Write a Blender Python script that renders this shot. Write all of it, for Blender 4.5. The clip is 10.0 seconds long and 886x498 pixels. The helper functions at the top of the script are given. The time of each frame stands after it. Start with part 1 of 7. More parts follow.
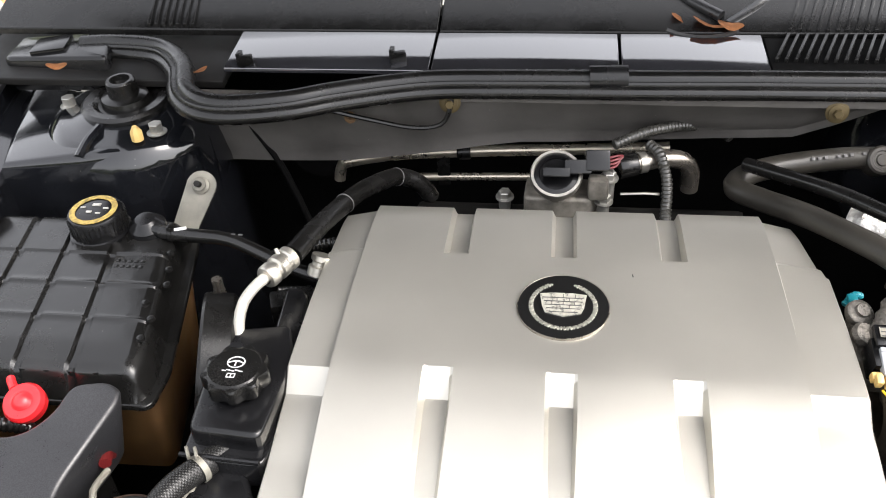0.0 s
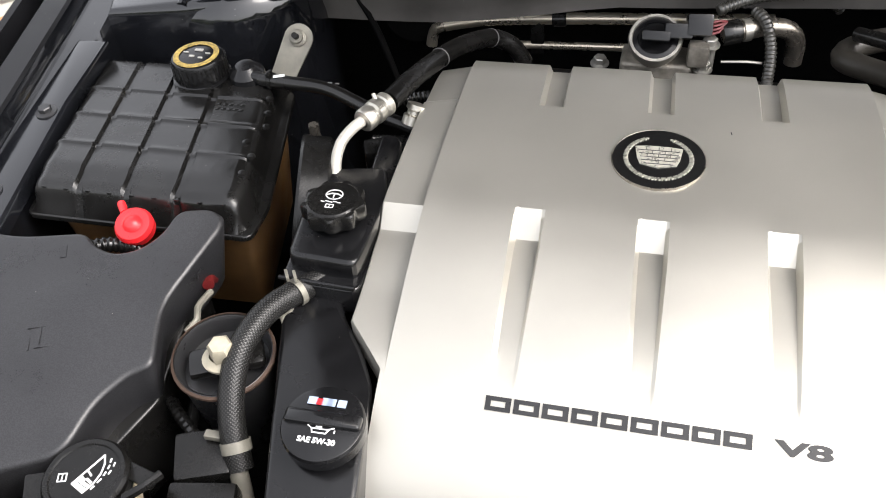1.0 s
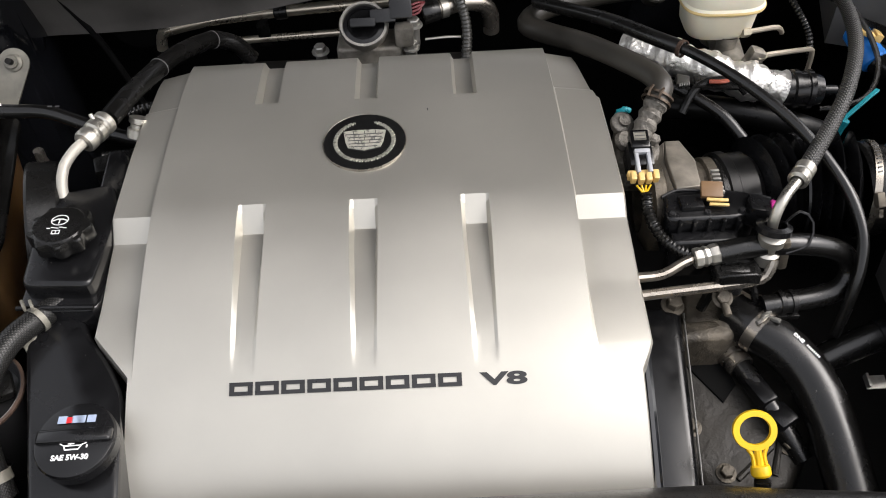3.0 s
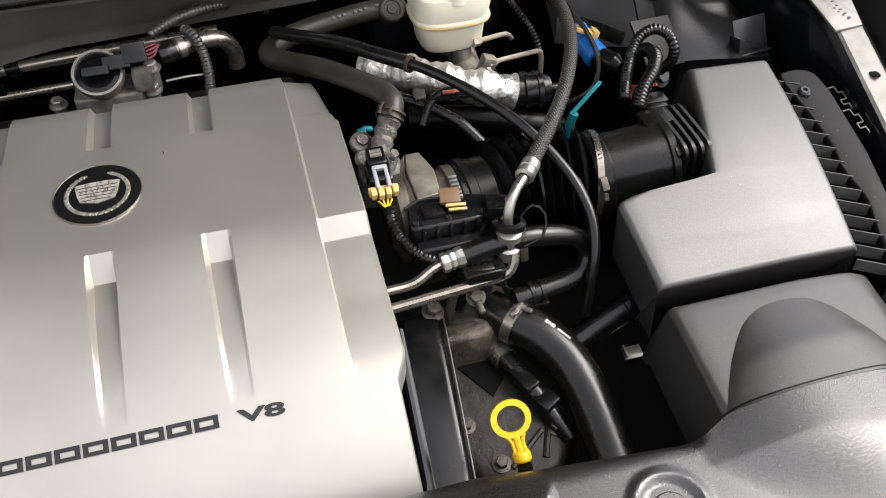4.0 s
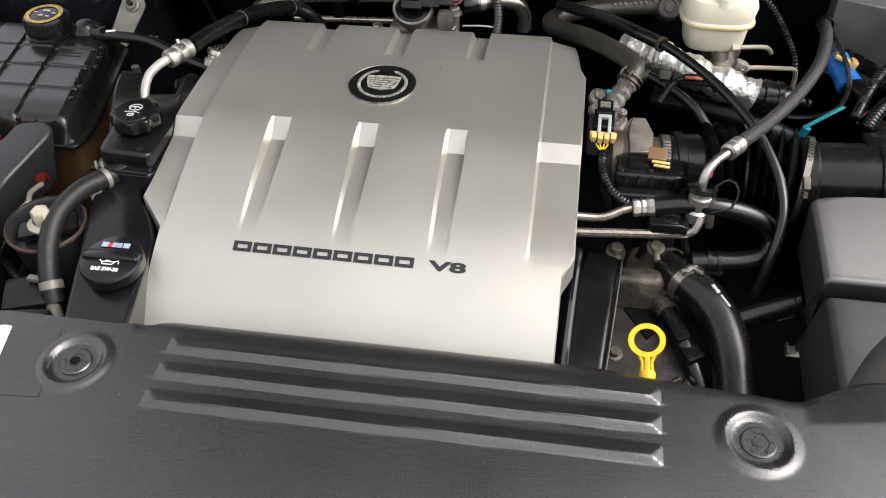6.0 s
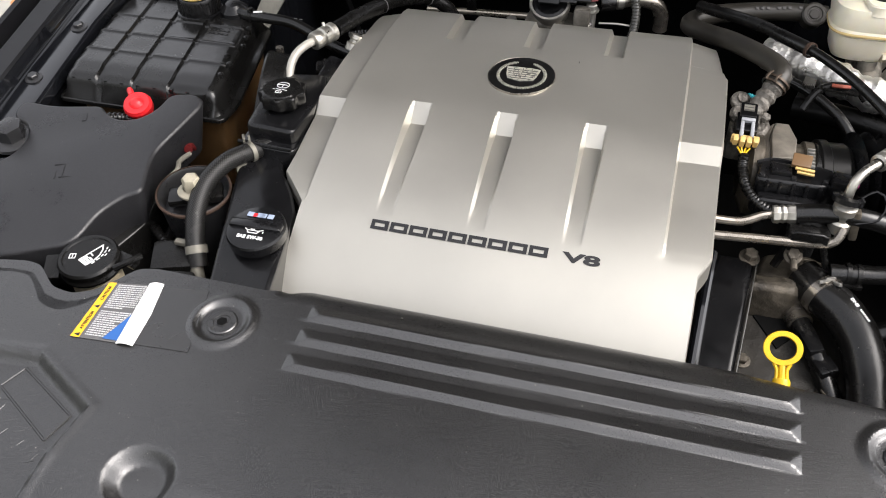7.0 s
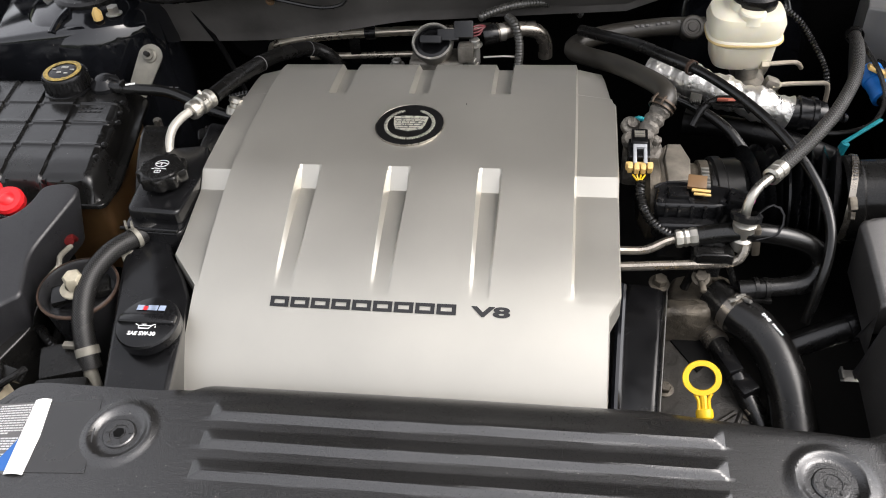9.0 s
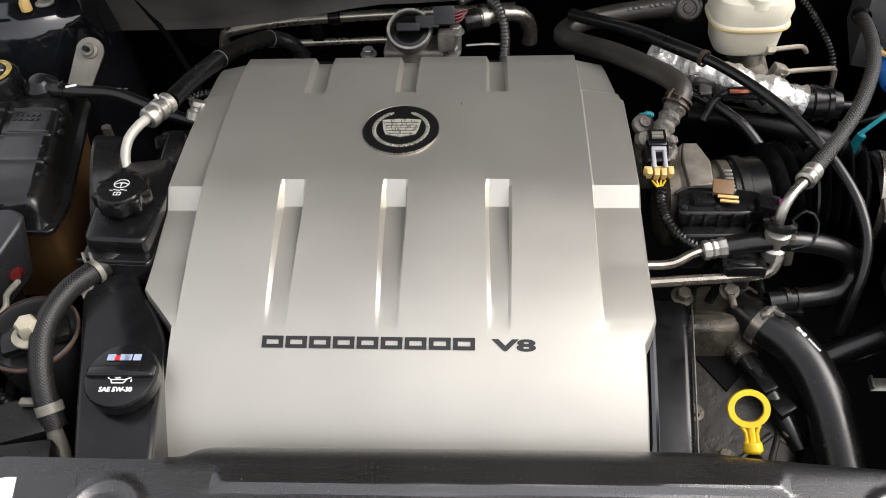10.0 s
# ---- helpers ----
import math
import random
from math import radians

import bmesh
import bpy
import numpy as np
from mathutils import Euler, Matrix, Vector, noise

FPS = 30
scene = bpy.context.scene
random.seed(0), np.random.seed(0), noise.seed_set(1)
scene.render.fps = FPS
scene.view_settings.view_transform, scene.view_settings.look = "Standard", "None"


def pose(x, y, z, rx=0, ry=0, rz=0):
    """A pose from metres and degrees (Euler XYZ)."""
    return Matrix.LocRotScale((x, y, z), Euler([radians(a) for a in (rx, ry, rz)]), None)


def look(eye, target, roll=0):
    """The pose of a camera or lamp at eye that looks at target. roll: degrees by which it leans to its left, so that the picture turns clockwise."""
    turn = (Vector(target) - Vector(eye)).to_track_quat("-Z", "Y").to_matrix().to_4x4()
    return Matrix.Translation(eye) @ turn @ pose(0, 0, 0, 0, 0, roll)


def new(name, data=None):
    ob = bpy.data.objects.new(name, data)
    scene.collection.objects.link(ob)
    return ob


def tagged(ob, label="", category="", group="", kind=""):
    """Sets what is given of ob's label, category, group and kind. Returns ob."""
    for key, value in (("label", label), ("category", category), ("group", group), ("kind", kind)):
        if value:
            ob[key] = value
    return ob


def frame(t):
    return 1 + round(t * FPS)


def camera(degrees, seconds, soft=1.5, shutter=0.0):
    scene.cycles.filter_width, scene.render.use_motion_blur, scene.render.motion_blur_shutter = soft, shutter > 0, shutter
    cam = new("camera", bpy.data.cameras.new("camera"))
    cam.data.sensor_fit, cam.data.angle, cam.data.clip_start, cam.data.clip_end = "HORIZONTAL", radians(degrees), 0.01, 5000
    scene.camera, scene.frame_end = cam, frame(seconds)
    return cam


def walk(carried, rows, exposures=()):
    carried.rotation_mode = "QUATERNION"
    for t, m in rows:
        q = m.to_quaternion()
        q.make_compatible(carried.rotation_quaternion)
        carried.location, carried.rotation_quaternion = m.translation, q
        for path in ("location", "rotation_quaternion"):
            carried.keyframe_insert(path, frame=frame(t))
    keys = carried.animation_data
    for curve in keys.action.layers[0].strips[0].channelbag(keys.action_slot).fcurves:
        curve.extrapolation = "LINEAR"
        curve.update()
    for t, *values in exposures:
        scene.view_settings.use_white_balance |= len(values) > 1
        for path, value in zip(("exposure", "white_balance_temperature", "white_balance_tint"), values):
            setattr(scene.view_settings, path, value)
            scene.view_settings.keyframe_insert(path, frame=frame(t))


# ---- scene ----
cam = camera(55.2, 10.0, 1.0)
PATH = [
    (0, (-0.116, -0.204, 1.488), (-0.365, 1.361, 0.268), -3.3),
    (0.5, (-0.144, -0.218, 1.472), (-0.5, 1.295, 0.213), -4.2),
    (1, (-0.134, -0.261, 1.445), (-0.526, 1.146, 0.078), -4.5),
    (1.5, (-0.078, -0.3, 1.445), (-0.387, 1.004, -0.039), -4.7),
    (2, (-0.057, -0.286, 1.471), (-0.159, 1.014, -0.045), -2.0),
    (3.3, (-0.003, -0.298, 1.508), (0.082, 1.101, 0.08), -2.8),
    (3.5, (0.018, -0.3, 1.508), (0.192, 1.091, 0.081), -2.5),
    (4, (0.072, -0.314, 1.512), (0.442, 1.054, 0.1), -0.6),
    (4.5, (0.131, -0.359, 1.518), (0.48, 1.043, 0.135), 1.5),
    (5, (0.165, -0.418, 1.51), (0.328, 1.022, 0.131), 1.6),
    (5.5, (0.156, -0.485, 1.512), (0.097, 0.981, 0.153), -0.0),
    (6, (0.133, -0.533, 1.512), (-0.105, 0.944, 0.183), -0.6),
    (6.2, (0.116, -0.542, 1.51), (-0.172, 0.925, 0.181), -0.5),
    (7.3, (0.076, -0.566, 1.509), (-0.371, 0.867, 0.187), -1.8),
    (7.5, (0.08, -0.561, 1.512), (-0.365, 0.877, 0.195), -2.1),
    (8, (0.084, -0.548, 1.523), (-0.327, 0.916, 0.225), -2.5),
    (8.5, (0.092, -0.533, 1.526), (-0.263, 0.957, 0.239), -3.3),
    (9, (0.097, -0.497, 1.525), (-0.172, 0.996, 0.221), -4.5),
    (9.5, (0.035, -0.435, 1.522), (-0.136, 1.04, 0.183), -3.8),
    (10, (-0.002, -0.384, 1.51), (-0.101, 1.063, 0.132), -2.5),
]
walk(cam, [(t, look(eye, target, roll)) for t, eye, target, roll in PATH], exposures=[(0.0, 2.1, 6500, 12.5), (1.0, 1.88, 6500, 12.5), (1.45, 1.0, 6500, 12.5), (2.0, 0.9, 6500, 12.5), (3.3, 1.27, 6500, 13), (5.0, 1.34, 6500, 13), (8.5, 1.33, 6500, 13), (10.0, 1.15, 6500, 13)])

# ---- world and light ----
SUN_EL, SUN_AZ = 51.0, 97.0      # degrees; azimuth clockwise from ahead
world = bpy.data.worlds.new("sky")
scene.world = world
world.use_nodes = True
wn = world.node_tree
sky = wn.nodes.new("ShaderNodeTexSky")
sky.sky_type = "NISHITA"
sky.sun_disc = False
sky.sun_elevation = radians(SUN_EL)
sky.sun_rotation = radians(SUN_AZ)
sky.dust_density = 4.0
sky.air_density = 1.3
pale = wn.nodes.new("ShaderNodeHueSaturation")      # overcast: little blue left in the sky
pale.inputs["Saturation"].default_value = 0.16
wn.links.new(sky.outputs[0], pale.inputs["Color"])
wn.links.new(pale.outputs[0], wn.nodes["Background"].inputs[0])
wn.nodes["Background"].inputs[1].default_value = 0.15

sun = new("sun", bpy.data.lights.new("sun", "SUN"))
sun.data.energy = 0.62
sun.data.angle = radians(40)
sun.data.color = (1.0, 0.93, 0.82)
az, el = radians(SUN_AZ), radians(SUN_EL)
sun_way = Vector((math.sin(az) * math.cos(el), math.cos(az) * math.cos(el), math.sin(el)))
sun.matrix_world = look(sun_way * 10, (0, 0, 0))


# ---- materials ----
def material(name, color, rough, metal=0.0, vary=0.15, scale=18.0, grain=0.0, grain_scale=900.0, speck=0.0,
             speck_color=(0.5, 0.47, 0.42), coat=0.0, streak=None, rough_vary=0.12, lumps=0.0, lump_scale=60.0, sss=0.0, spec=0.5, mottle=0.0):
    """A surface with blotches, roughness variation, fine grain and specks of dust."""
    m = bpy.data.materials.new(name)
    m.use_nodes = True
    t = m.node_tree
    n, l = t.nodes, t.links
    b = n["Principled BSDF"]
    tc = n.new("ShaderNodeTexCoord")
    src = tc.outputs["Object"]
    if streak:
        mp = n.new("ShaderNodeMapping")
        mp.inputs["Scale"].default_value = streak
        l.new(src, mp.inputs[0])
        src = mp.outputs[0]
    big = n.new("ShaderNodeTexNoise")
    big.inputs["Scale"].default_value = scale
    big.inputs["Detail"].default_value = 6
    big.inputs["Roughness"].default_value = 0.6
    l.new(src, big.inputs["Vector"])
    ramp = n.new("ShaderNodeMapRange")
    ramp.inputs["From Min"].default_value, ramp.inputs["From Max"].default_value = 0.3, 0.7
    ramp.inputs["To Min"].default_value, ramp.inputs["To Max"].default_value = 1 - vary, 1 + vary
    l.new(big.outputs["Fac"], ramp.inputs["Value"])
    mul = n.new("ShaderNodeMix")
    mul.data_type, mul.blend_type = "RGBA", "MULTIPLY"
    mul.inputs[0].default_value = 1.0
    mul.inputs[6].default_value = (*color, 1)
    l.new(ramp.outputs[0], mul.inputs[7])
    col = mul.outputs[2]
    fine = n.new("ShaderNodeTexNoise")
    fine.inputs["Scale"].default_value = grain_scale
    fine.inputs["Detail"].default_value = 3
    l.new(tc.outputs["Object"], fine.inputs["Vector"])
    if mottle:
        fm = n.new("ShaderNodeMapRange")
        fm.inputs["From Min"].default_value, fm.inputs["From Max"].default_value = 0.42, 0.58
        fm.inputs["To Min"].default_value, fm.inputs["To Max"].default_value = 1 - mottle, 1 + mottle
        l.new(fine.outputs["Fac"], fm.inputs["Value"])
        m2 = n.new("ShaderNodeMix")
        m2.data_type, m2.blend_type = "RGBA", "MULTIPLY"
        m2.inputs[0].default_value = 1.0
        l.new(col, m2.inputs[6])
        l.new(fm.outputs[0], m2.inputs[7])
        col = m2.outputs[2]
    if speck > 0:
        vor = n.new("ShaderNodeTexVoronoi")
        vor.inputs["Scale"].default_value = 170.0
        l.new(tc.outputs["Object"], vor.inputs["Vector"])
        sm = n.new("ShaderNodeMapRange")
        sm.inputs["From Min"].default_value, sm.inputs["From Max"].default_value = 0.05 + 0.09 * speck, 0.03
        l.new(vor.outputs["Distance"], sm.inputs["Value"])
        few = n.new("ShaderNodeMapRange")
        few.inputs["From Min"].default_value, few.inputs["From Max"].default_value = 1 - 0.3 * speck, 1 - 0.28 * speck
        sep = n.new("ShaderNodeSeparateColor")
        l.new(vor.outputs["Color"], sep.inputs[0])
        l.new(sep.outputs[0], few.inputs["Value"])
        both = n.new("ShaderNodeMath")
        both.operation = "MULTIPLY"
        l.new(sm.outputs[0], both.inputs[0])
        l.new(few.outputs[0], both.inputs[1])
        mx = n.new("ShaderNodeMix")
        mx.data_type = "RGBA"
        l.new(both.outputs[0], mx.inputs[0])
        l.new(col, mx.inputs[6])
        mx.inputs[7].default_value = (*speck_color, 1)
        col = mx.outputs[2]
    l.new(col, b.inputs["Base Color"])
    rr = n.new("ShaderNodeMapRange")
    rr.inputs["From Min"].default_value, rr.inputs["From Max"].default_value = 0.3, 0.7
    rr.inputs["To Min"].default_value, rr.inputs["To Max"].default_value = max(0.02, rough - rough_vary), min(1, rough + rough_vary)
    l.new(big.outputs["Fac"], rr.inputs["Value"])
    rough_out = rr.outputs[0]
    if mottle:
        ad = n.new("ShaderNodeMath")
        ad.operation = "MULTIPLY_ADD"
        l.new(fine.outputs["Fac"], ad.inputs[0])
        ad.inputs[1].default_value = -0.5 * mottle
        l.new(rr.outputs[0], ad.inputs[2])
        a2 = n.new("ShaderNodeMath")
        a2.operation = "ADD"
        l.new(ad.outputs[0], a2.inputs[0])
        a2.inputs[1].default_value = 0.25 * mottle
        rough_out = a2.outputs[0]
    l.new(rough_out, b.inputs["Roughness"])
    b.inputs["Metallic"].default_value = metal
    b.inputs["Specular IOR Level"].default_value = spec
    b.inputs["Coat Weight"].default_value = coat
    b.inputs["Coat Roughness"].default_value = 0.08
    if sss:
        b.inputs["Subsurface Weight"].default_value = sss
        b.inputs["Subsurface Radius"].default_value = (0.02, 0.015, 0.008)
    if grain or lumps:
        bump = n.new("ShaderNodeBump")
        bump.inputs["Strength"].default_value = grain or 0.0
        bump.inputs["Distance"].default_value = 0.0006
        l.new(fine.outputs["Fac"], bump.inputs["Height"])
        if lumps:
            lump = n.new("ShaderNodeTexNoise")
            lump.inputs["Scale"].default_value = lump_scale
            lump.inputs["Detail"].default_value = 3
            l.new(tc.outputs["Object"], lump.inputs["Vector"])
            b2 = n.new("ShaderNodeBump")
            b2.inputs["Strength"].default_value = lumps
            b2.inputs["Distance"].default_value = 0.004
            l.new(lump.outputs["Fac"], b2.inputs["Height"])
            l.new(b2.outputs[0], bump.inputs["Normal"])
        l.new(bump.outputs[0], b.inputs["Normal"])
    return m


def braid_material(name, dark, light, turns, rough=0.5, metal=0.0, strength=0.6):
    """Woven sheath: two crossing spirals over the tube's own coordinates."""
    m = material(name, dark, rough, metal)
    t = m.node_tree
    n, l = t.nodes, t.links
    b = n["Principled BSDF"]
    uv = n.new("ShaderNodeUVMap")
    waves = []
    for s in (1, -1):
        mp = n.new("ShaderNodeMapping")
        mp.inputs["Rotation"].default_value = (0, 0, radians(45 * s))
        l.new(uv.outputs[0], mp.inputs[0])
        w = n.new("ShaderNodeTexWave")
        w.inputs["Scale"].default_value = turns
        l.new(mp.outputs[0], w.inputs["Vector"])
        waves.append(w)
    mx = n.new("ShaderNodeMath")
    mx.operation = "MULTIPLY"
    l.new(waves[0].outputs["Fac"], mx.inputs[0])
    l.new(waves[1].outputs["Fac"], mx.inputs[1])
    cm = n.new("ShaderNodeMix")
    cm.data_type = "RGBA"
    cm.inputs[6].default_value, cm.inputs[7].default_value = (*dark, 1), (*light, 1)
    l.new(mx.outputs[0], cm.inputs[0])
    l.new(cm.outputs[2], b.inputs["Base Color"])
    bump = n.new("ShaderNodeBump")
    bump.inputs["Strength"].default_value = strength
    bump.inputs["Distance"].default_value = 0.001
    l.new(mx.outputs[0], bump.inputs["Height"])
    l.new(bump.outputs[0], b.inputs["Normal"])
    return m


SILVER = material("silver_painted_plastic", (0.50, 0.482, 0.432), 0.40, 0.76, vary=0.05, scale=7, grain=0.08, grain_scale=1500, rough_vary=0.05, speck=0.012, speck_color=(0.10, 0.095, 0.08))
BLACK_GRAINED = material("black_grained_plastic", (0.0088, 0.0083, 0.0079), 0.32, vary=0.2, scale=7, grain=0.45, grain_scale=800, speck=0.65, spec=1.35, mottle=0.9, rough_vary=0.04)
BLACK_SATIN = material("black_satin_plastic", (0.007, 0.0068, 0.0065), 0.27, vary=0.3, scale=14, grain=0.2, grain_scale=700, speck=0.15, spec=0.32, mottle=0.4)
BOX_SATIN = material("airbox_satin_plastic", (0.029, 0.0275, 0.0265), 0.40, vary=0.2, scale=7, grain=0.22, grain_scale=800, speck=0.14, rough_vary=0.05, spec=0.98, streak=(0.7, 4.0, 1), mottle=0.3)
FUSE_GREY = material("charcoal_satin_plastic", (0.018, 0.018, 0.0195), 0.36, vary=0.2, scale=8, grain=0.2, grain_scale=800, speck=0.16, mottle=0.3)
BLACK_GLOSS = material("black_moulded_plastic", (0.006, 0.006, 0.0065), 0.22, vary=0.3, scale=20, grain=0.05, speck=0.14, spec=0.4)
TANK_GLOSS = material("glossy_tank_plastic", (0.007, 0.0068, 0.0065), 0.24, vary=0.3, scale=14, grain=0.12, grain_scale=500, speck=0.15, spec=0.55, mottle=0.2, lumps=0.08, lump_scale=40)
COWL_GLOSS = material("glossy_cowl_plastic", (0.018, 0.018, 0.021), 0.08, coat=0.6, vary=0.3, scale=6, grain=0.02, speck=0.1, rough_vary=0.04, spec=2.0)
BODY_BLACK = material("black_body_paint", (0.006, 0.0065, 0.008), 0.12, vary=0.3, scale=12, coat=0.6, speck=0.2, rough_vary=0.08)
BODY_DUSTY = material("dusty_black_metal", (0.02, 0.02, 0.021), 0.30, vary=0.5, scale=9, speck=0.3)
GREY_SHEET = material("dusty_grey_sheet", (0.08, 0.075, 0.07), 0.5, vary=0.4, scale=7, speck=0.2, spec=0.4, grain=0.3, grain_scale=300, lumps=0.25, lump_scale=14)
WARM_STEEL = material("warm_plated_pipe", (0.60, 0.54, 0.44), 0.30, 0.85, vary=0.15, scale=30, grain=0.1)
FLANGE_MATT = material("matt_dusty_plastic", (0.007, 0.007, 0.007), 0.45, vary=0.3, scale=14, grain=0.3, grain_scale=700, speck=0.55, spec=0.16)
STAINED = material("dusty_zinc", (0.19, 0.18, 0.15), 0.5, 0.3, vary=0.3, scale=30, grain=0.2)
DARK_RED = material("dark_red_rubber", (0.10, 0.006, 0.006), 0.5)
RUBBER = material("black_rubber", (0.006, 0.0058, 0.0055), 0.25, vary=0.3, scale=25, grain=0.15, speck=0.14, spec=0.5, rough_vary=0.08)
FILM = material("clear_film", (0.018, 0.0175, 0.017), 0.26, vary=0.1, scale=9, grain=0.1, spec=1.0)
WREATH = material("smoked_chrome", (0.34, 0.33, 0.28), 0.35, 0.6, vary=0.3, scale=300)
DEEP_RUBBER = material("matt_black_rubber", (0.004, 0.004, 0.004), 0.35, vary=0.3, scale=25, speck=0.1, spec=0.22)
RUBBER_MATT = material("matt_grey_rubber", (0.032, 0.029, 0.024), 0.42, vary=0.25, scale=18, grain=0.25)
CONDUIT = material("grey_black_conduit", (0.035, 0.034, 0.03), 0.32, vary=0.2, scale=40, spec=0.7)
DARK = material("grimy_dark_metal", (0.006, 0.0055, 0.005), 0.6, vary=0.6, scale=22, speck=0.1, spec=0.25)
# near-black holding the shade of deep voids; black grommet and pin share it
SHADE_BLACK = material("sooty_black_underside", (0.003, 0.003, 0.003), 0.8, vary=0.5, scale=22, spec=0.1)
# dirty metal, darkened further to hold the shade low in the bay
CAST = material("dirty_cast_aluminium", (0.085, 0.073, 0.056), 0.55, 0.4, vary=0.7, scale=28, grain=0.9, grain_scale=420, lumps=0.7, speck=0.3, speck_color=(0.02, 0.018, 0.015))
CAST_BRIGHT = material("cast_aluminium", (0.27, 0.25, 0.215), 0.5, 0.6, vary=0.5, scale=40, grain=0.5, grain_scale=500)
ALU = material("brushed_aluminium", (0.50, 0.48, 0.43), 0.36, 0.9, vary=0.15, scale=40, grain=0.1)
STEEL = material("dull_steel", (0.32, 0.29, 0.25), 0.28, 0.9, vary=0.25, scale=30, grain=0.1)
ZINC = material("zinc_plated_steel", (0.42, 0.41, 0.38), 0.4, 0.8, vary=0.3, scale=50, grain=0.2)
FOIL = material("crinkled_foil", (0.78, 0.76, 0.72), 0.34, 0.9, vary=0.15, scale=60, grain=0.6, lumps=0.8, lump_scale=110)
GALV = material("primed_fender_flange", (0.24, 0.225, 0.20), 0.42, 0.25, vary=0.35, scale=16, lumps=0.25, lump_scale=30, speck=0.6, speck_color=(0.05, 0.05, 0.05))
PALE_PIPE = material("matt_pale_aluminium", (0.45, 0.43, 0.38), 0.55, 0.35, vary=0.15, scale=40, grain=0.1)
CHROME = material("chrome", (0.75, 0.75, 0.74), 0.12, 1.0, vary=0.05)
IVORY = material("ivory_plastic", (0.72, 0.68, 0.55), 0.4, vary=0.06, scale=20, sss=0.4)
AMBER = material("aged_amber_plastic", (0.11, 0.06, 0.024), 0.4, vary=0.4, scale=14, sss=0.2)
YELLOW = material("yellow_plastic", (0.75, 0.47, 0.008), 0.38, vary=0.1, scale=40)
AMBER_TAN = material("tan_yellow_plastic", (0.62, 0.42, 0.15), 0.45, vary=0.12, scale=60)
RED = material("red_plastic", (0.72, 0.02, 0.025), 0.35, vary=0.08, scale=30)
BLUE = material("blue_plastic", (0.01, 0.16, 0.55), 0.4, vary=0.1, scale=40)
TEAL = material("teal_plastic", (0.01, 0.25, 0.30), 0.45, vary=0.1)
PINK = material("pink_plastic", (0.6, 0.05, 0.3), 0.45, vary=0.1)
GREY_PLASTIC = material("pale_grey_plastic", (0.33, 0.34, 0.36), 0.45, vary=0.08)
PALE = material("pale_bolt_metal", (0.42, 0.38, 0.29), 0.5, 0.4, vary=0.25, scale=60)
BAR_PALE = material("pale_blue_ink", (0.30, 0.36, 0.48), 0.5, vary=0.05)
WHITE_INK = material("white_ink", (0.8, 0.8, 0.8), 0.5, vary=0.05)
PAPER = material("white_paper", (0.82, 0.82, 0.8), 0.6, vary=0.03)
LABEL_GREY = material("grey_label", (0.10, 0.098, 0.098), 0.5, vary=0.06)
INK_DARK = material("dark_ink", (0.035, 0.035, 0.035), 0.5, vary=0.05)
INK_BLACK = material("black_letters", (0.012, 0.012, 0.013), 0.35, vary=0.05)
LABEL_YELLOW = material("yellow_label", (0.85, 0.46, 0.02), 0.5, vary=0.05)
LABEL_BLUE = material("blue_label", (0.02, 0.10, 0.33), 0.5, vary=0.05)
RUST = material("rusty_steel", (0.05, 0.028, 0.018), 0.75, 0.2, vary=0.5, scale=40, grain=0.5)
LEAF = material("dry_leaf", (0.42, 0.17, 0.06), 0.7, vary=0.35, scale=70)
BRAID_DARK = braid_material("woven_black_sheath", (0.008, 0.008, 0.008), (0.07, 0.066, 0.06), 1.6, rough=0.35)
BRAID_GREY = braid_material("woven_grey_sheath", (0.010, 0.010, 0.010), (0.10, 0.096, 0.09), 0.8, rough=0.34, strength=0.9)
BRAID_WORN = braid_material("worn_braided_hose", (0.008, 0.008, 0.008), (0.030, 0.029, 0.027), 1.6, rough=0.27, strength=0.35)
BRAID_WORN.node_tree.nodes["Principled BSDF"].inputs["Specular IOR Level"].default_value = 0.28
GLASS = bpy.data.materials.new("tinted_glass")
GLASS.use_nodes = True
GLASS.node_tree.nodes["Principled BSDF"].inputs["Base Color"].default_value = (0.01, 0.012, 0.014, 1)
GLASS.node_tree.nodes["Principled BSDF"].inputs["Roughness"].default_value = 0.05

# ---- building helpers ----
ORIGIN = {}


def finish(bm, angle=32):
    bmesh.ops.recalc_face_normals(bm, faces=bm.faces)
    lim = radians(angle)
    for f in bm.faces:
        f.smooth = True
    for e in bm.edges:
        e.smooth = not (len(e.link_faces) == 2 and e.calc_face_angle(0) > lim)
    return bm


def link(name, bm, mat, at, angle=32):
    finish(bm, angle)
    for v in bm.verts:
        v.co -= at
    me = bpy.data.meshes.new(name)
    bm.to_mesh(me)
    bm.free()
    me.materials.append(mat)
    return new(name, me)


def thing(name, at, label, category, group="", kind=""):
    ob = new(name)
    ob.empty_display_size = 0.02
    ob.location = at
    ORIGIN[ob] = Vector(at)
    return tagged(ob, label, category, group, kind)


def part(name, bm, mat, parent, label="", angle=32):
    ob = link(name, bm, mat, ORIGIN[parent], angle)
    ob.parent = parent
    ORIGIN[ob] = ORIGIN[parent]
    return tagged(ob, label) if label else ob


def solo(name, bm, mat, label, category="", group="", kind="", angle=32):
    lo = [min(v.co[i] for v in bm.verts) for i in range(3)]
    hi = [max(v.co[i] for v in bm.verts) for i in range(3)]
    at = Vector(((lo[0] + hi[0]) / 2, (lo[1] + hi[1]) / 2, lo[2]))
    ob = link(name, bm, mat, at, angle)
    ob.location = at
    ORIGIN[ob] = at
    return tagged(ob, label, category, group, kind)


